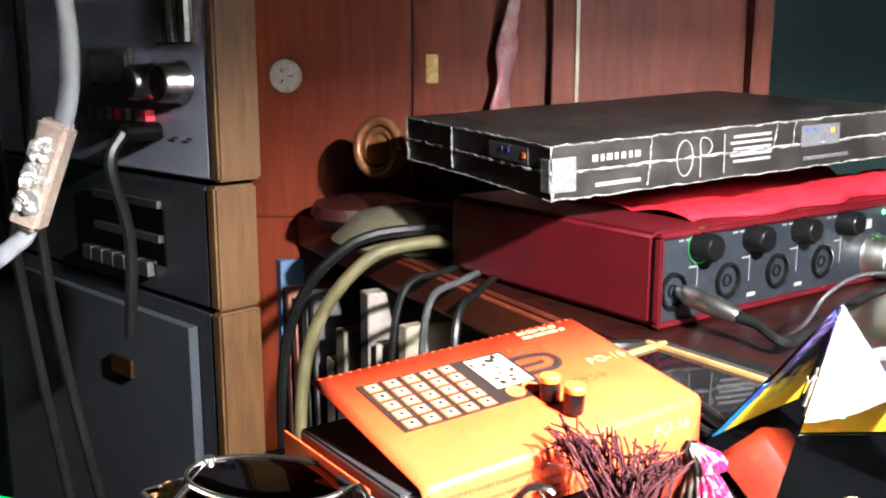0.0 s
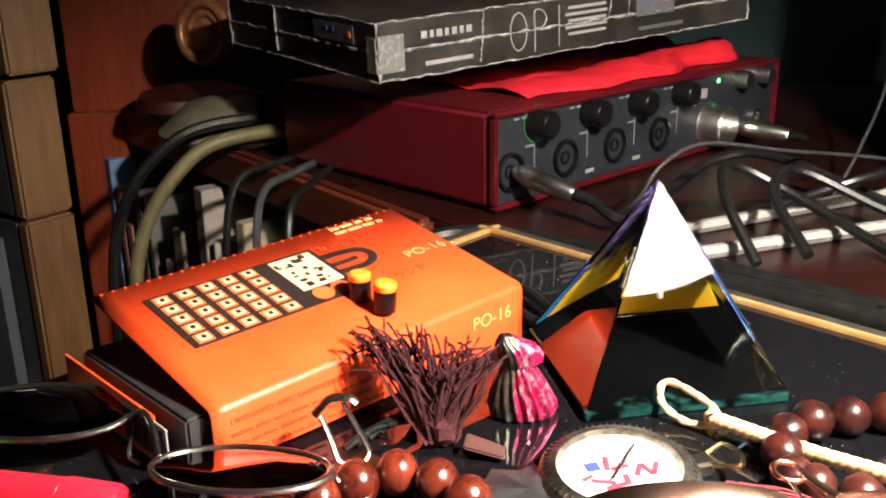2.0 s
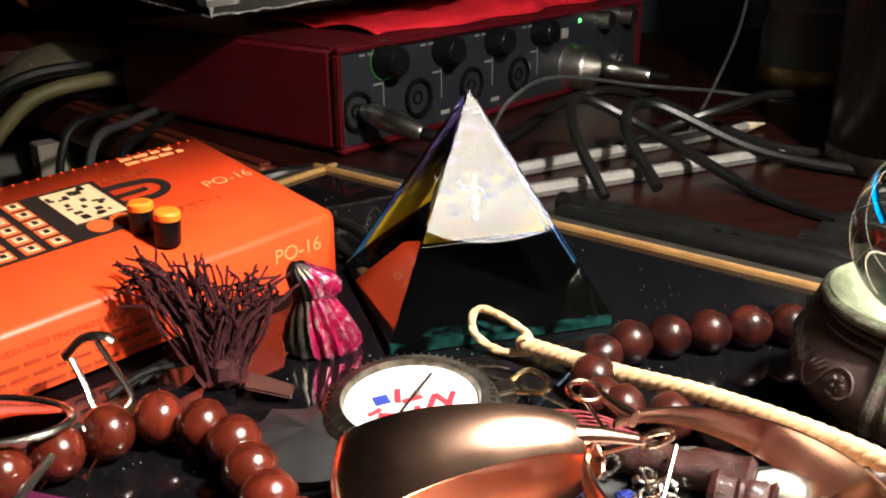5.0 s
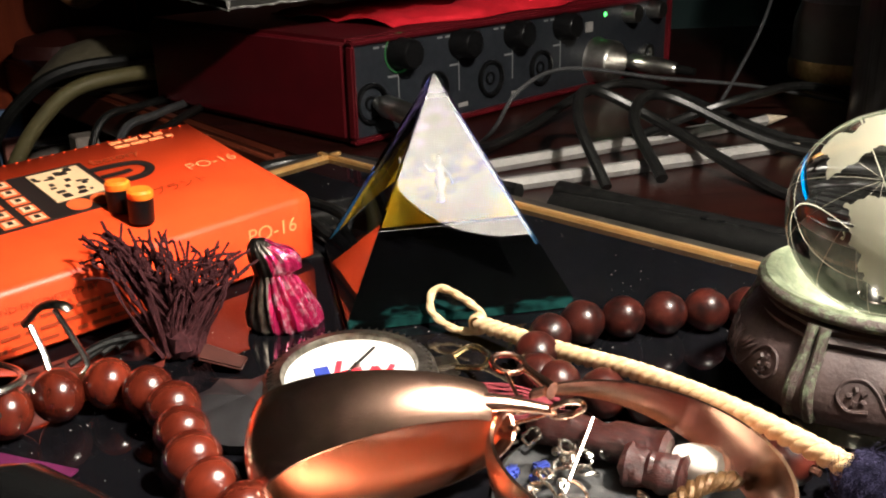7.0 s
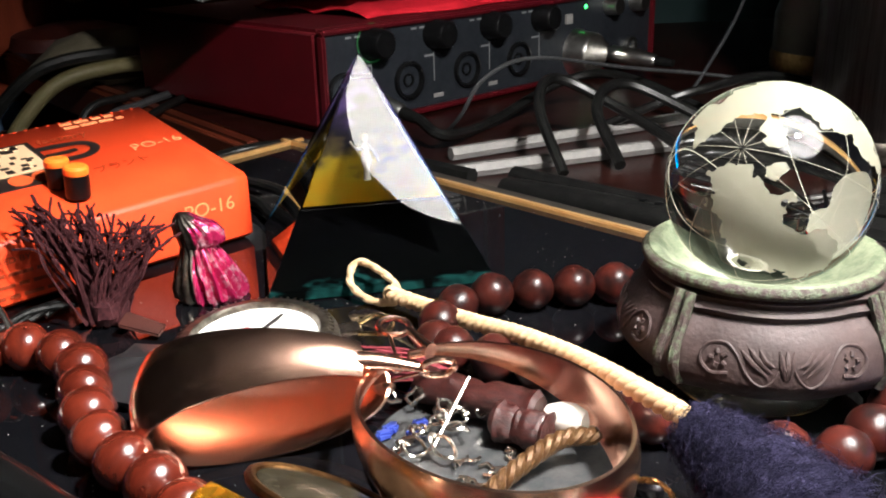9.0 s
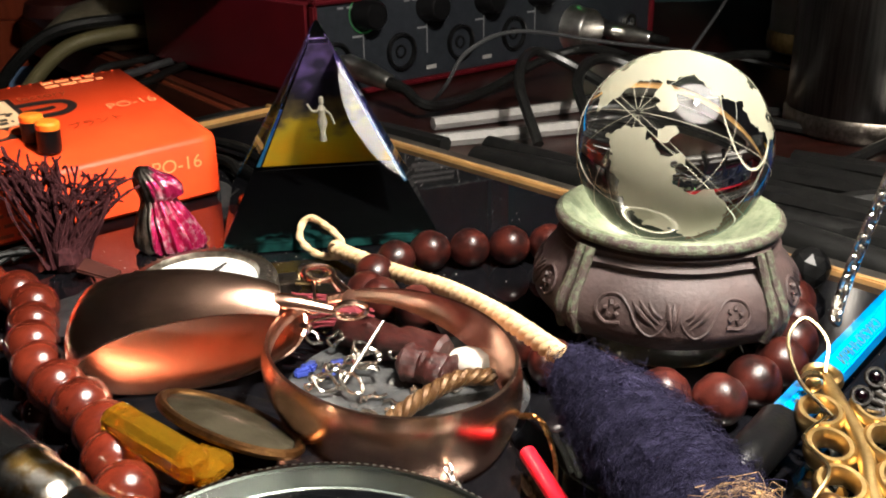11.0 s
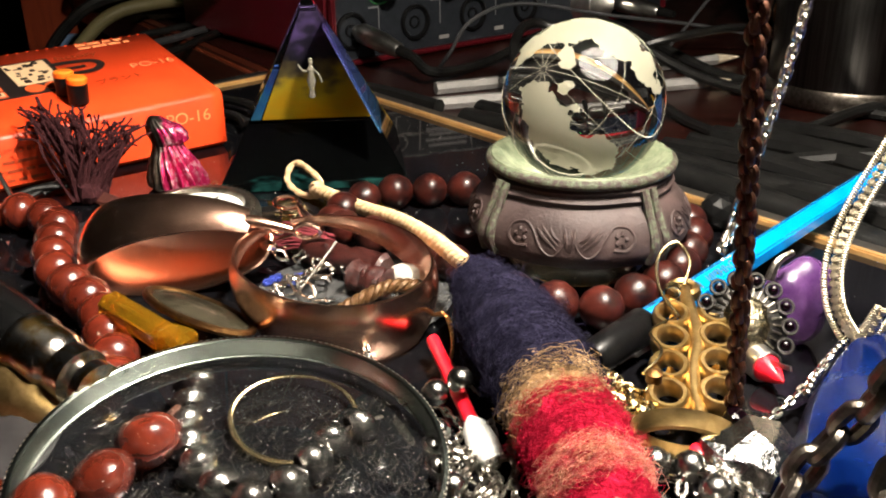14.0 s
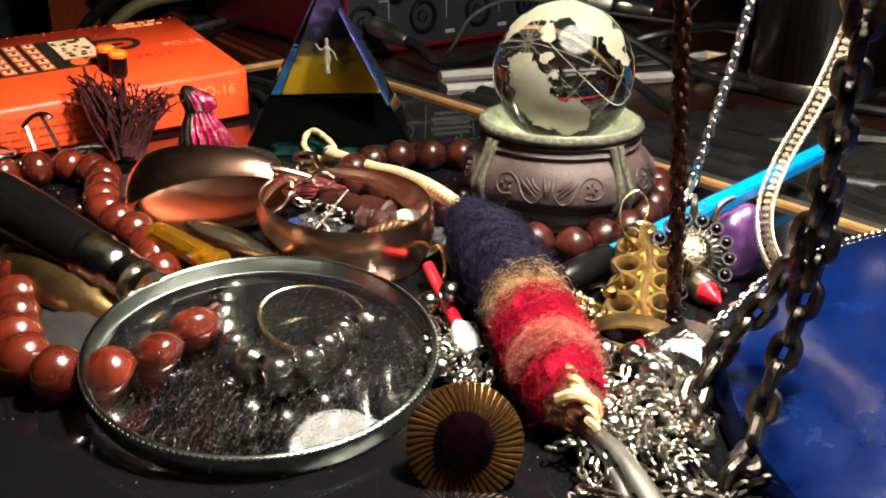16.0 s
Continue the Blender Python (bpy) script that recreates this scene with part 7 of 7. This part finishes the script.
# ---- right-hand group ----
def blue_pencil():
    a, b = Vector((0.2315, 0.1735, 0.0072)), Vector((0.3655, 0.3035, 0.0105))
    d = (b - a).normalized()
    s = d.cross(Vector((0, 0, 1))).normalized()
    t = thing("blue_pencil", basis(a, s, s.cross(d), d * 1.0) if s.cross(s.cross(d)).dot(d) > 0 else basis(a, s, s.cross(d) * -1, d), "bright blue hexagonal pencil with a black cap and gold lettering", "pencil")
    L = (b - a).length
    bm = lathe(bmesh.new(), [(0, 0.0205), (0.0043, 0.0205), (0.0043, L), (0.0036, L + 0.0005)], 6)
    bmesh.ops.rotate(bm, matrix=Euler((0, 0, radians(30))).to_matrix(), verts=bm.verts[:])
    bmesh.ops.bevel(bm, geom=[e for e in bm.edges if abs((e.verts[0].co - e.verts[1].co).normalized().z) > 0.9], offset=0.0005, segments=2, affect="EDGES")
    part("barrel", bm, M_BLUE_PAINT, t)
    part("wood_end", lathe(bmesh.new(), [(0.0036, L + 0.0004), (0.0012, L + 0.0006), (0, L + 0.0006)], 12), M_PAPER, t)
    part("cap", lathe(bmesh.new(), [(0, -0.002), (0.0036, -0.002), (0.0045, -0.0005), (0.0049, 0.006), (0.0051, 0.0215), (0.0046, 0.0222), (0, 0.0222)], 28), M_BLACK_PLASTIC, t, "black plastic cap")
    return t, s, d, a


pencil, ps, pd, pa = blue_pencil()
pencil_inv = pencil.matrix_world.inverted()
up = ps.cross(pd).normalized()
if up.z < 0:
    up = -up
nf = (up * 0.866 + (ps if ps.y < 0 else -ps) * 0.5).normalized()
for txt, along, wd in (("242", 0.0262, 0.0075), ("МИР", 0.040, 0.0085), ("СКАЗОЧНЫЙ", 0.0525, 0.027)):
    yv = nf.cross(-pd).normalized()
    o = pa + pd * (along + wd) + nf * 0.00382 - yv * 0.0014
    writing(txt, 0.0036, M_BRASS, pencil, pencil_inv @ basis(o, -pd, yv, nf), "gold_lettering", wd)


def gold_pendant():
    top, bot = Vector((0.2605, 0.196, 0.0135)), Vector((0.2455, 0.141, 0.007))
    d = (top - bot).normalized()
    s = Vector((0.965, -0.262, 0)).normalized()
    s = (s - d * s.dot(d)).normalized()
    n = s.cross(d)
    t = thing("gold_pendant", basis(bot, s, n * -1 if n.z < 0 else n, d) if False else Matrix.Translation(bot) @ Matrix((s, d, n)).transposed().to_4x4(), "antique gold pendant of paired oval loops", "pendant")
    L = (top - bot).length
    part("spine", tube(bmesh.new(), spline([(0.004, 0.0, 0), (0.0015, L * 0.3, 0.001), (0.0025, L * 0.6, 0.0012), (-0.001, L, 0.001)], 8), 0.0019, 10, flat=0.8), M_BRASS, t)
    for k in range(4):
        y = L * (0.16 + 0.2 * k)
        for sd in (-1, 1):
            ov = [Vector((0.0038 * math.cos(a), 0.0048 * math.sin(a), 0)) for a in [2 * math.pi * q / 24 for q in range(24)]]
            m = pose(0.0017 + sd * 0.0055, y + (0.003 if sd > 0 else 0), 0, 0, 8 * sd, -18 * sd)
            part("loop", tube(bmesh.new(), ov, 0.0014, 10, True, 1.9), M_BRASS, t, "", m)
            if (k + sd) % 2 == 0:
                part("setting", lathe(bmesh.new(), [(0, 0.0), (0.0016, 0.0), (0.0004, 0.0022), (0, 0.0022)], 4), M_GOLD, t, "", m @ pose(0, 0, -0.001))
    ov = [Vector((0.0034 * math.cos(a), 0.0034 * math.sin(a), 0)) for a in [2 * math.pi * q / 24 for q in range(24)]]
    part("eye_ring", tube(bmesh.new(), ov, 0.0014, 8, True, 1.4), M_BRASS, t, "", pose(-0.001, L + 0.001, 0))
    part("base_crown", lathe(bmesh.new(), [(0.0105, -0.004), (0.012, -0.003), (0.0118, 0.003), (0.0105, 0.0034), (0.0095, 0.002), (0.0095, -0.003)], 20, pose(0.0, -0.004, 0.0, 90, 0, 0), 0.5), M_BRASS, t)
    part("red_stone", lathe(bmesh.new(), [(0, 0.002), (0.002, 0.001), (0.0026, -0.001), (0, -0.002)], 12), M_RED_PLASTIC, t, "small red stone", pose(0.003, -0.009, 0.001))
    wire = spline([(-0.002, L - 0.016, 0.002), (-0.0075, L - 0.006, 0.004), (-0.0085, L + 0.006, 0.007), (-0.004, L + 0.012, 0.009), (0.0, L + 0.006, 0.007), (-0.001, L - 0.001, 0.003)], 8)
    part("ear_wire", tube(bmesh.new(), wire, 0.0005, 6), M_GOLD, t, "bent gold ear wire")
    wire = spline([(-0.003, L - 0.016, 0.002), (-0.009, L - 0.024, 0.002), (-0.006, L - 0.034, 0.003), (-0.010, L - 0.042, 0.002)], 8)
    part("ear_wire", tube(bmesh.new(), wire, 0.0005, 6), M_GOLD, t)
    for k in range(3):
        cr = [Vector((0.0022 * math.cos(a), 0.0006 * k, 0.0022 * math.sin(a))) for a in [2 * math.pi * q / 16 for q in range(16)]]
        part("coil", tube(bmesh.new(), cr, 0.0005, 6, True), M_GOLD, t, "", pose(-0.004, L - 0.004, 0.002))
    part("drop_bead", lathe(bmesh.new(), [(0, -0.0024), (0.002, -0.0012), (0.002, 0.0012), (0, 0.0024)], 14), M_BRONZE, t, "brown drop bead", pose(-0.0075, L - 0.044, 0.003))
    return t


gold_pendant()


M_BLACKENED = mat("blackened_silver", (0.055, 0.052, 0.05), 0.4, 0.9, (0.015, 0.014, 0.013), 600, 0.3, spec=0.2)


def flower_brooch():
    z = Vector((-0.16, -0.80, 0.58)).normalized()
    x = Vector((0.98, -0.2, 0)).normalized()
    x = (x - z * x.dot(z)).normalized()
    y = z.cross(x)
    t = thing("flower_brooch", basis((0.2715, 0.1805, 0.0115), x, y, z), "tarnished silver flower brooch with a golden pyrite centre", "brooch")
    part("disc", lathe(bmesh.new(), [(0, -0.001), (0.0105, -0.0012), (0.011, 0.0), (0.0085, 0.001), (0.0068, 0.0022), (0, 0.0022)], 40), M_BLACKENED, t)
    for k in range(28):
        a = 2 * math.pi * k / 28
        part("filigree_bar", tube(bmesh.new(), [Vector((0.0066 * math.cos(a), 0.0070 * math.sin(a), 0.0024)), Vector((0.0092 * math.cos(a), 0.0096 * math.sin(a), 0.0012))], 0.00035, 5), M_SILVER_OLD, t)
    bm = lathe(bmesh.new(), [(0, 0.006), (0.0026, 0.0056), (0.0048, 0.0042), (0.006, 0.0022), (0.0058, 0.0018)], 32, None, 1.25)
    part("pyrite_stone", lump(bm, 0.0006, 900), M_PYRITE, t, "glittering golden pyrite stone")
    for k in range(14):
        a = 2 * math.pi * k / 14
        part("petal_ring", tube(bmesh.new(), [Vector((0.0019 * math.cos(b), 0.0019 * math.sin(b), 0)) for b in [2 * math.pi * q / 14 for q in range(14)]], 0.0005, 6, True), M_BLACKENED, t, "", pose(0.0112 * math.cos(a), 0.0118 * math.sin(a), 0.0012))
        part("dark_bead", lathe(bmesh.new(), [(0, 0.0016), (0.0009, 0.0011), (0.0013, 0), (0, -0.0006)], 12), M_GEM_DARK, t, "", pose(0.0112 * math.cos(a), 0.0118 * math.sin(a), 0.0012))
    for sd in (-1, 1):
        part("bail", tube(bmesh.new(), spline([(0.003 + 0.003 * sd, 0.012, 0), (0.004 + 0.004 * sd, 0.017, 0.001), (0.006 + 0.006 * sd, 0.020, 0)], 5), lambda a: 0.0014 - 0.0006 * a, 8), M_SILVER_OLD, t)
    return t


flower_brooch()
bm = bmesh.new()
bmesh.ops.create_uvsphere(bm, u_segments=36, v_segments=24, radius=1)
for v in bm.verts:
    ang = math.atan2(v.co.z, v.co.x)
    notch = 0.16 * max(0, math.cos(ang + 0.15)) ** 10 + 0.1 * max(0, math.cos(ang - 2.2)) ** 8
    v.co = Vector((v.co.x * 0.0108 * (1 - notch), v.co.y * 0.0065, v.co.z * 0.0122 * (1 - notch * 0.3)))
ame = obj("amethyst", lump(bm, 0.0009, 160), M_AMETHYST)
tagged(ame, "polished purple amethyst stone propped behind the brooch", "stone").matrix_world = pose(0.2905, 0.1925, 0.0122, -16, 20, 8)

lip = thing("nib_pen", basis((0.2703, 0.1858, 0.0048), (0.98, 0.2, 0), (0, 0, 1), Vector((0.30, -0.95, -0.03)).normalized()), "short silver tube with a red tip", "pen")
part("tube", lathe(bmesh.new(), [(0, 0), (0.0042, 0), (0.0044, 0.001), (0.0044, 0.016), (0.0042, 0.0165), (0, 0.0165)], 28), M_STEEL, lip)
part("red_tip", lathe(bmesh.new(), [(0.0036, 0.0165), (0.0030, 0.0185), (0.0015, 0.0217), (0.0004, 0.0235), (0, 0.0236)], 20), M_RED_PLASTIC, lip, "glossy red tip")
part("tip_slot", box(bmesh.new(), 0.0005, 0.0012, 0.010), M_STEEL, lip, "", pose(0, 0.0022, 0.0165, -18, 0, 0))
cr = obj("faceted_crystal", bmesh.new(), M_SILVER, False)
bm = bmesh.new()
bmesh.ops.create_icosphere(bm, subdivisions=2, radius=0.0115)
for v in bm.verts:
    v.co.z = max(-0.003, v.co.z * 0.62)
    v.co += Vector((rnd.uniform(-1, 1), rnd.uniform(-1, 1), rnd.uniform(-1, 1))) * 0.0011
bm.to_mesh(cr.data)
bm.free()
cr.data.materials.clear()
cr.data.materials.append(mat("silvery_crystal", (0.6, 0.6, 0.6), 0.16, 1.0, (0.3, 0.3, 0.3), 260, 0.9, 500))
tagged(cr, "bright faceted silvery rock crystal among the chains", "crystal").matrix_world = pose(0.2565, 0.131, 0.0055)
blackb = obj("faceted_black_bead", bmesh.new(), mat("jet", (0.003, 0.003, 0.003), 0.3, color2=(0.006, 0.006, 0.006), scale=400, spec=0.1), False)
bm = bmesh.new()
bmesh.ops.create_icosphere(bm, subdivisions=2, radius=0.0068)
bm.to_mesh(blackb.data)
bm.free()
tagged(blackb, "faceted black glass bead behind the globe stand", "bead").matrix_world = pose(0.2945, 0.276, 0.0066, 10, 20, 0)

red_st = thing("cotton_swab", pose(0, 0, 0), "red plastic stick cotton swab with a white tip", "cotton swab")
a, b = Vector((0.1900, 0.1850, 0.0066)), Vector((0.1985, 0.1480, 0.0042))
part("stick", tube(bmesh.new(), [a, a.lerp(b, 0.5), b], 0.0019, 12), M_RED_PLASTIC, red_st)
d = (b - a).normalized()
s = d.cross(Vector((0, 0, 1))).normalized()
bm = lathe(bmesh.new(), [(0.0018, -0.001), (0.0031, 0.002), (0.0037, 0.008), (0.0034, 0.012), (0.0018, 0.0145), (0, 0.015)], 24)
part("cotton_tip", lump(bm, 0.0003, 700), M_COTTON, red_st, "white cotton tip", basis(b - d * 0.0005, s, s.cross(d), d))


def sunburst():
    z = Vector((-0.06, -0.86, 0.50)).normalized()
    x = Vector((1, 0, 0))
    x = (x - z * x.dot(z)).normalized()
    t = thing("sunburst_brooch", basis((0.1975, 0.0865, 0.0085), x, z.cross(x), z), "round gold sunburst brooch with a dark garnet stone", "brooch")
    part("backing", lathe(bmesh.new(), [(0, -0.001), (0.012, -0.001), (0.0128, 0), (0.012, 0.0008), (0.006, 0.0016), (0, 0.0016)], 48), M_BRONZE, t)
    ray_ = None
    for k in range(48):
        m = pose(0, 0, 0.0009, 0, 0, k * 7.5)
        if ray_ is None:
            ray_ = part("ray", tube(bmesh.new(), [Vector((0.0058, 0, 0.0008)), Vector((0.009, 0.0006, 0.0004)), Vector((0.0126, 0.0018, -0.0002))], lambda a: 0.00035 + 0.00035 * a, 6), M_BRONZE, t, "", m)
        else:
            again(ray_, t, m)
    part("garnet", lathe(bmesh.new(), [(0.0068, 0.001), (0.0068, 0.0020), (0.005, 0.0040), (0.0025, 0.0048), (0, 0.0048)], 10), M_GEM_DARK, t, "faceted dark garnet", None, False)
    return t


sunburst()


def blue_lid():
    t = thing("blue_plastic_lid", pose(0.376, 0.088, 0.0, 0, -3, 0), "large scratched blue plastic lid at the tray's side", "lid")
    part("shell", lump(lathe(bmesh.new(), [(0.112, 0.0005), (0.1165, 0.002), (0.1175, 0.009), (0.115, 0.0145), (0.108, 0.018), (0.08, 0.0215), (0.04, 0.0235), (0, 0.024)], 96), 0.0012, 22), M_BLUE_PLASTIC, t)
    bead = None
    for k in range(40):
        a = radians(95 + 1.35 * k)
        m = pose(0.1168 * math.cos(a), 0.1168 * math.sin(a), 0.0142)
        if bead is None:
            bm = bmesh.new()
            bmesh.ops.create_icosphere(bm, subdivisions=2, radius=0.0011)
            bead = part("trim_bead", bm, M_SILVER, t, "", m)
        else:
            again(bead, t, m)
    return t


blue_lid()

# ---- left-hand group ----
gl = thing("eyeglasses", pose(0, 0, 0), "thin steel framed round eyeglasses with dark reflecting lenses", "eyeglasses")
for c, rx, ry, ang, tilt in (((-0.073, 0.331, 0.0135), 0.031, 0.0165, -12, (4, 0)), ((-0.003, 0.2850, 0.0146), 0.0262, 0.0150, -14, (-7, 0))):
    m = pose(*c, tilt[0], tilt[1], ang)
    part("lens", lathe(bmesh.new(), [(0, 0.0006), (rx * 0.5, 0.00056), (rx * 0.95, 0.00045), (rx, 0.0002), (rx, -0.0006), (0, -0.0002)], 48, None, ry / rx), M_MIRROR_DARK, gl, "dark reflecting lens", m)
    rim = [Vector((rx * math.cos(a), ry * math.sin(a), 0)) for a in [2 * math.pi * k / 64 for k in range(64)]]
    part("rim", tube(bmesh.new(), rim, 0.0011, 8, True), M_SILVER, gl, "", m)
part("bridge", tube(bmesh.new(), spline([(-0.043, 0.322, 0.013), (-0.037, 0.318, 0.018), (-0.032, 0.308, 0.0185), (-0.0275, 0.2945, 0.0148)], 6), 0.001, 8), M_SILVER, gl)
part("nose_arm", tube(bmesh.new(), spline([(-0.040, 0.321, 0.012), (-0.042, 0.316, 0.004), (-0.038, 0.313, 0.002)], 6), 0.0008, 8), M_SILVER, gl)
part("hinge", lathe(bmesh.new(), [(0, 0.002), (0.0022, 0.0015), (0.0026, -0.001), (0, -0.0016)], 14), M_STEEL, gl, "", pose(-0.098, 0.344, 0.0145))
part("temple", tube(bmesh.new(), spline([(-0.098, 0.344, 0.0135), (-0.103, 0.30, 0.010), (-0.100, 0.25, 0.004), (-0.096, 0.20, 0.0015)], 6), 0.0012, 8), M_SILVER, gl)
part("temple", tube(bmesh.new(), spline([(0.023, 0.284, 0.0105), (0.012, 0.25, 0.008), (-0.002, 0.20, 0.003), (-0.01, 0.165, 0.0015)], 6), 0.0012, 8), M_SILVER, gl)


def marker(name, a, b, r, material, label):
    a, b = Vector(a), Vector(b)
    d = (b - a).normalized()
    s = d.cross(Vector((0, 0, 1))).normalized()
    t = thing(name, basis(a, s, s.cross(d), d), label, "marker pen")
    L = (b - a).length
    part("barrel", lathe(bmesh.new(), [(0, 0), (r * 0.9, 0), (r, 0.002), (r, L * 0.66), (r * 0.9, L * 0.67), (0, L * 0.67)], 28), material, t)
    part("cap", lathe(bmesh.new(), [(r * 1.04, L * 0.67), (r * 1.06, L * 0.7), (r * 0.96, L * 0.97), (r * 0.8, L), (0, L)], 28), material, t)
    return t


marker("red_marker", (-0.088, 0.3005, 0.0062), (-0.037, 0.2845, 0.0062), 0.0058, M_RED_PLASTIC, "red plastic marker pen beside the eyeglasses")
marker("green_marker", (-0.205, 0.325, 0.0062), (-0.094, 0.2925, 0.0062), 0.0062, M_GREEN_PLASTIC, "green plastic marker pen beside the red one")
mg = obj("magenta_card", box(bmesh.new(), 0.05, 0.025, 0.0006), mat("magenta_card", (0.06, 0.006, 0.03), 0.55, color2=(0.09, 0.01, 0.05), scale=60, spec=0.2))
tagged(mg, "glossy magenta card lying under the beads", "card").matrix_world = pose(0.012, 0.258, 0.0006, 0, 0, -28)
sp = thing("brass_spoon", pose(0, 0, 0), "shiny brass spoon bowl under the magnifier handle", "spoon")
bm = bmesh.new()
bmesh.ops.create_uvsphere(bm, u_segments=36, v_segments=20, radius=1, matrix=basis((0.081, 0.172, 0.009), Vector((0.76, -0.62, -0.1)) * 0.030, Vector((0.62, 0.76, 0)) * 0.0125, (0.0006, 0, 0.0085)))
part("bowl", bm, M_BRASS, sp, "domed polished brass bowl")
part("handle", tube(bmesh.new(), spline([(0.060, 0.190, 0.010), (0.045, 0.203, 0.006), (0.02, 0.222, 0.003), (-0.01, 0.245, 0.0025)], 6), 0.0022, 8, flat=0.5), M_BRASS, sp)
bc = obj("black_cloth_scrap", lump(lathe(bmesh.new(), [(0, 0.0), (0.02, 0.0), (0.022, 0.003), (0.012, 0.006), (0, 0.007)], 28), 0.003, 180), M_CARD_DARK)
tagged(bc, "crumpled black scrap lying beside the red beads", "scrap").matrix_world = pose(0.086, 0.145, 0.0004)
bc2 = obj("black_cloth_scrap", lump(lathe(bmesh.new(), [(0, 0.0), (0.016, 0.0), (0.018, 0.003), (0.010, 0.006), (0, 0.007)], 28), 0.003, 180), M_CARD_DARK)
tagged(bc2, "crumpled black scrap lying beside the compass", "scrap").matrix_world = pose(0.0795, 0.275, 0.0004)
clp = thing("bent_silver_clip", pose(0.0235, 0.3045, 0.0), "bent tarnished silver clip standing before the box", "clip")
part("jaw", tube(bmesh.new(), spline([(-0.006, 0.002, 0.019), (-0.001, 0.003, 0.0235), (0.005, 0.001, 0.0245), (0.0075, 0, 0.023)], 5), lambda a: 0.0026 - 0.0012 * a, 8, flat=0.4), M_SILVER_OLD, clp)
part("arm", tube(bmesh.new(), spline([(0.003, 0.001, 0.0235), (0.0065, 0, 0.016), (0.0105, -0.003, 0.008), (0.009, -0.006, 0.0055)], 5), 0.0011, 8, flat=0.7), M_SILVER, clp)
part("arm", tube(bmesh.new(), spline([(-0.004, 0.001, 0.019), (-0.001, -0.002, 0.012), (0.002, -0.006, 0.006), (0.009, -0.006, 0.0055)], 5), 0.0011, 8, flat=0.7), M_SILVER, clp)
part("foot", lathe(bmesh.new(), [(0, 0.006), (0.005, 0.0055), (0.0065, 0.003), (0.006, 0), (0, 0)], 20), M_BRONZE, clp, "", pose(0.009, -0.006, 0.0005))
for i in range(4):
    pts = spline([(0.026 + 0.004 * i, 0.312 + 0.003 * i, 0.003), (0.036 + 0.003 * i, 0.319 + 0.003 * i, 0.006), (0.05, 0.327 + 0.003 * i, 0.004)], 6)
    tagged(obj("black_lead", tube(bmesh.new(), pts, 0.0012, 8), M_RUBBER), "thin black lead lying before the orange box", "cord", "leads by the box")
lth = obj("leather_strip", lump(box(bmesh.new(), 0.014, 0.006, 0.0016, bevel=0.0005), 0.0018, 160), mat("brown_strip", (0.05, 0.012, 0.008), 0.5, color2=(0.03, 0.008, 0.005), scale=120))
tagged(lth, "curled brown leather strip at the tassel's foot", "leather strip").matrix_world = pose(0.071, 0.306, 0.003, 18, 10, -20)
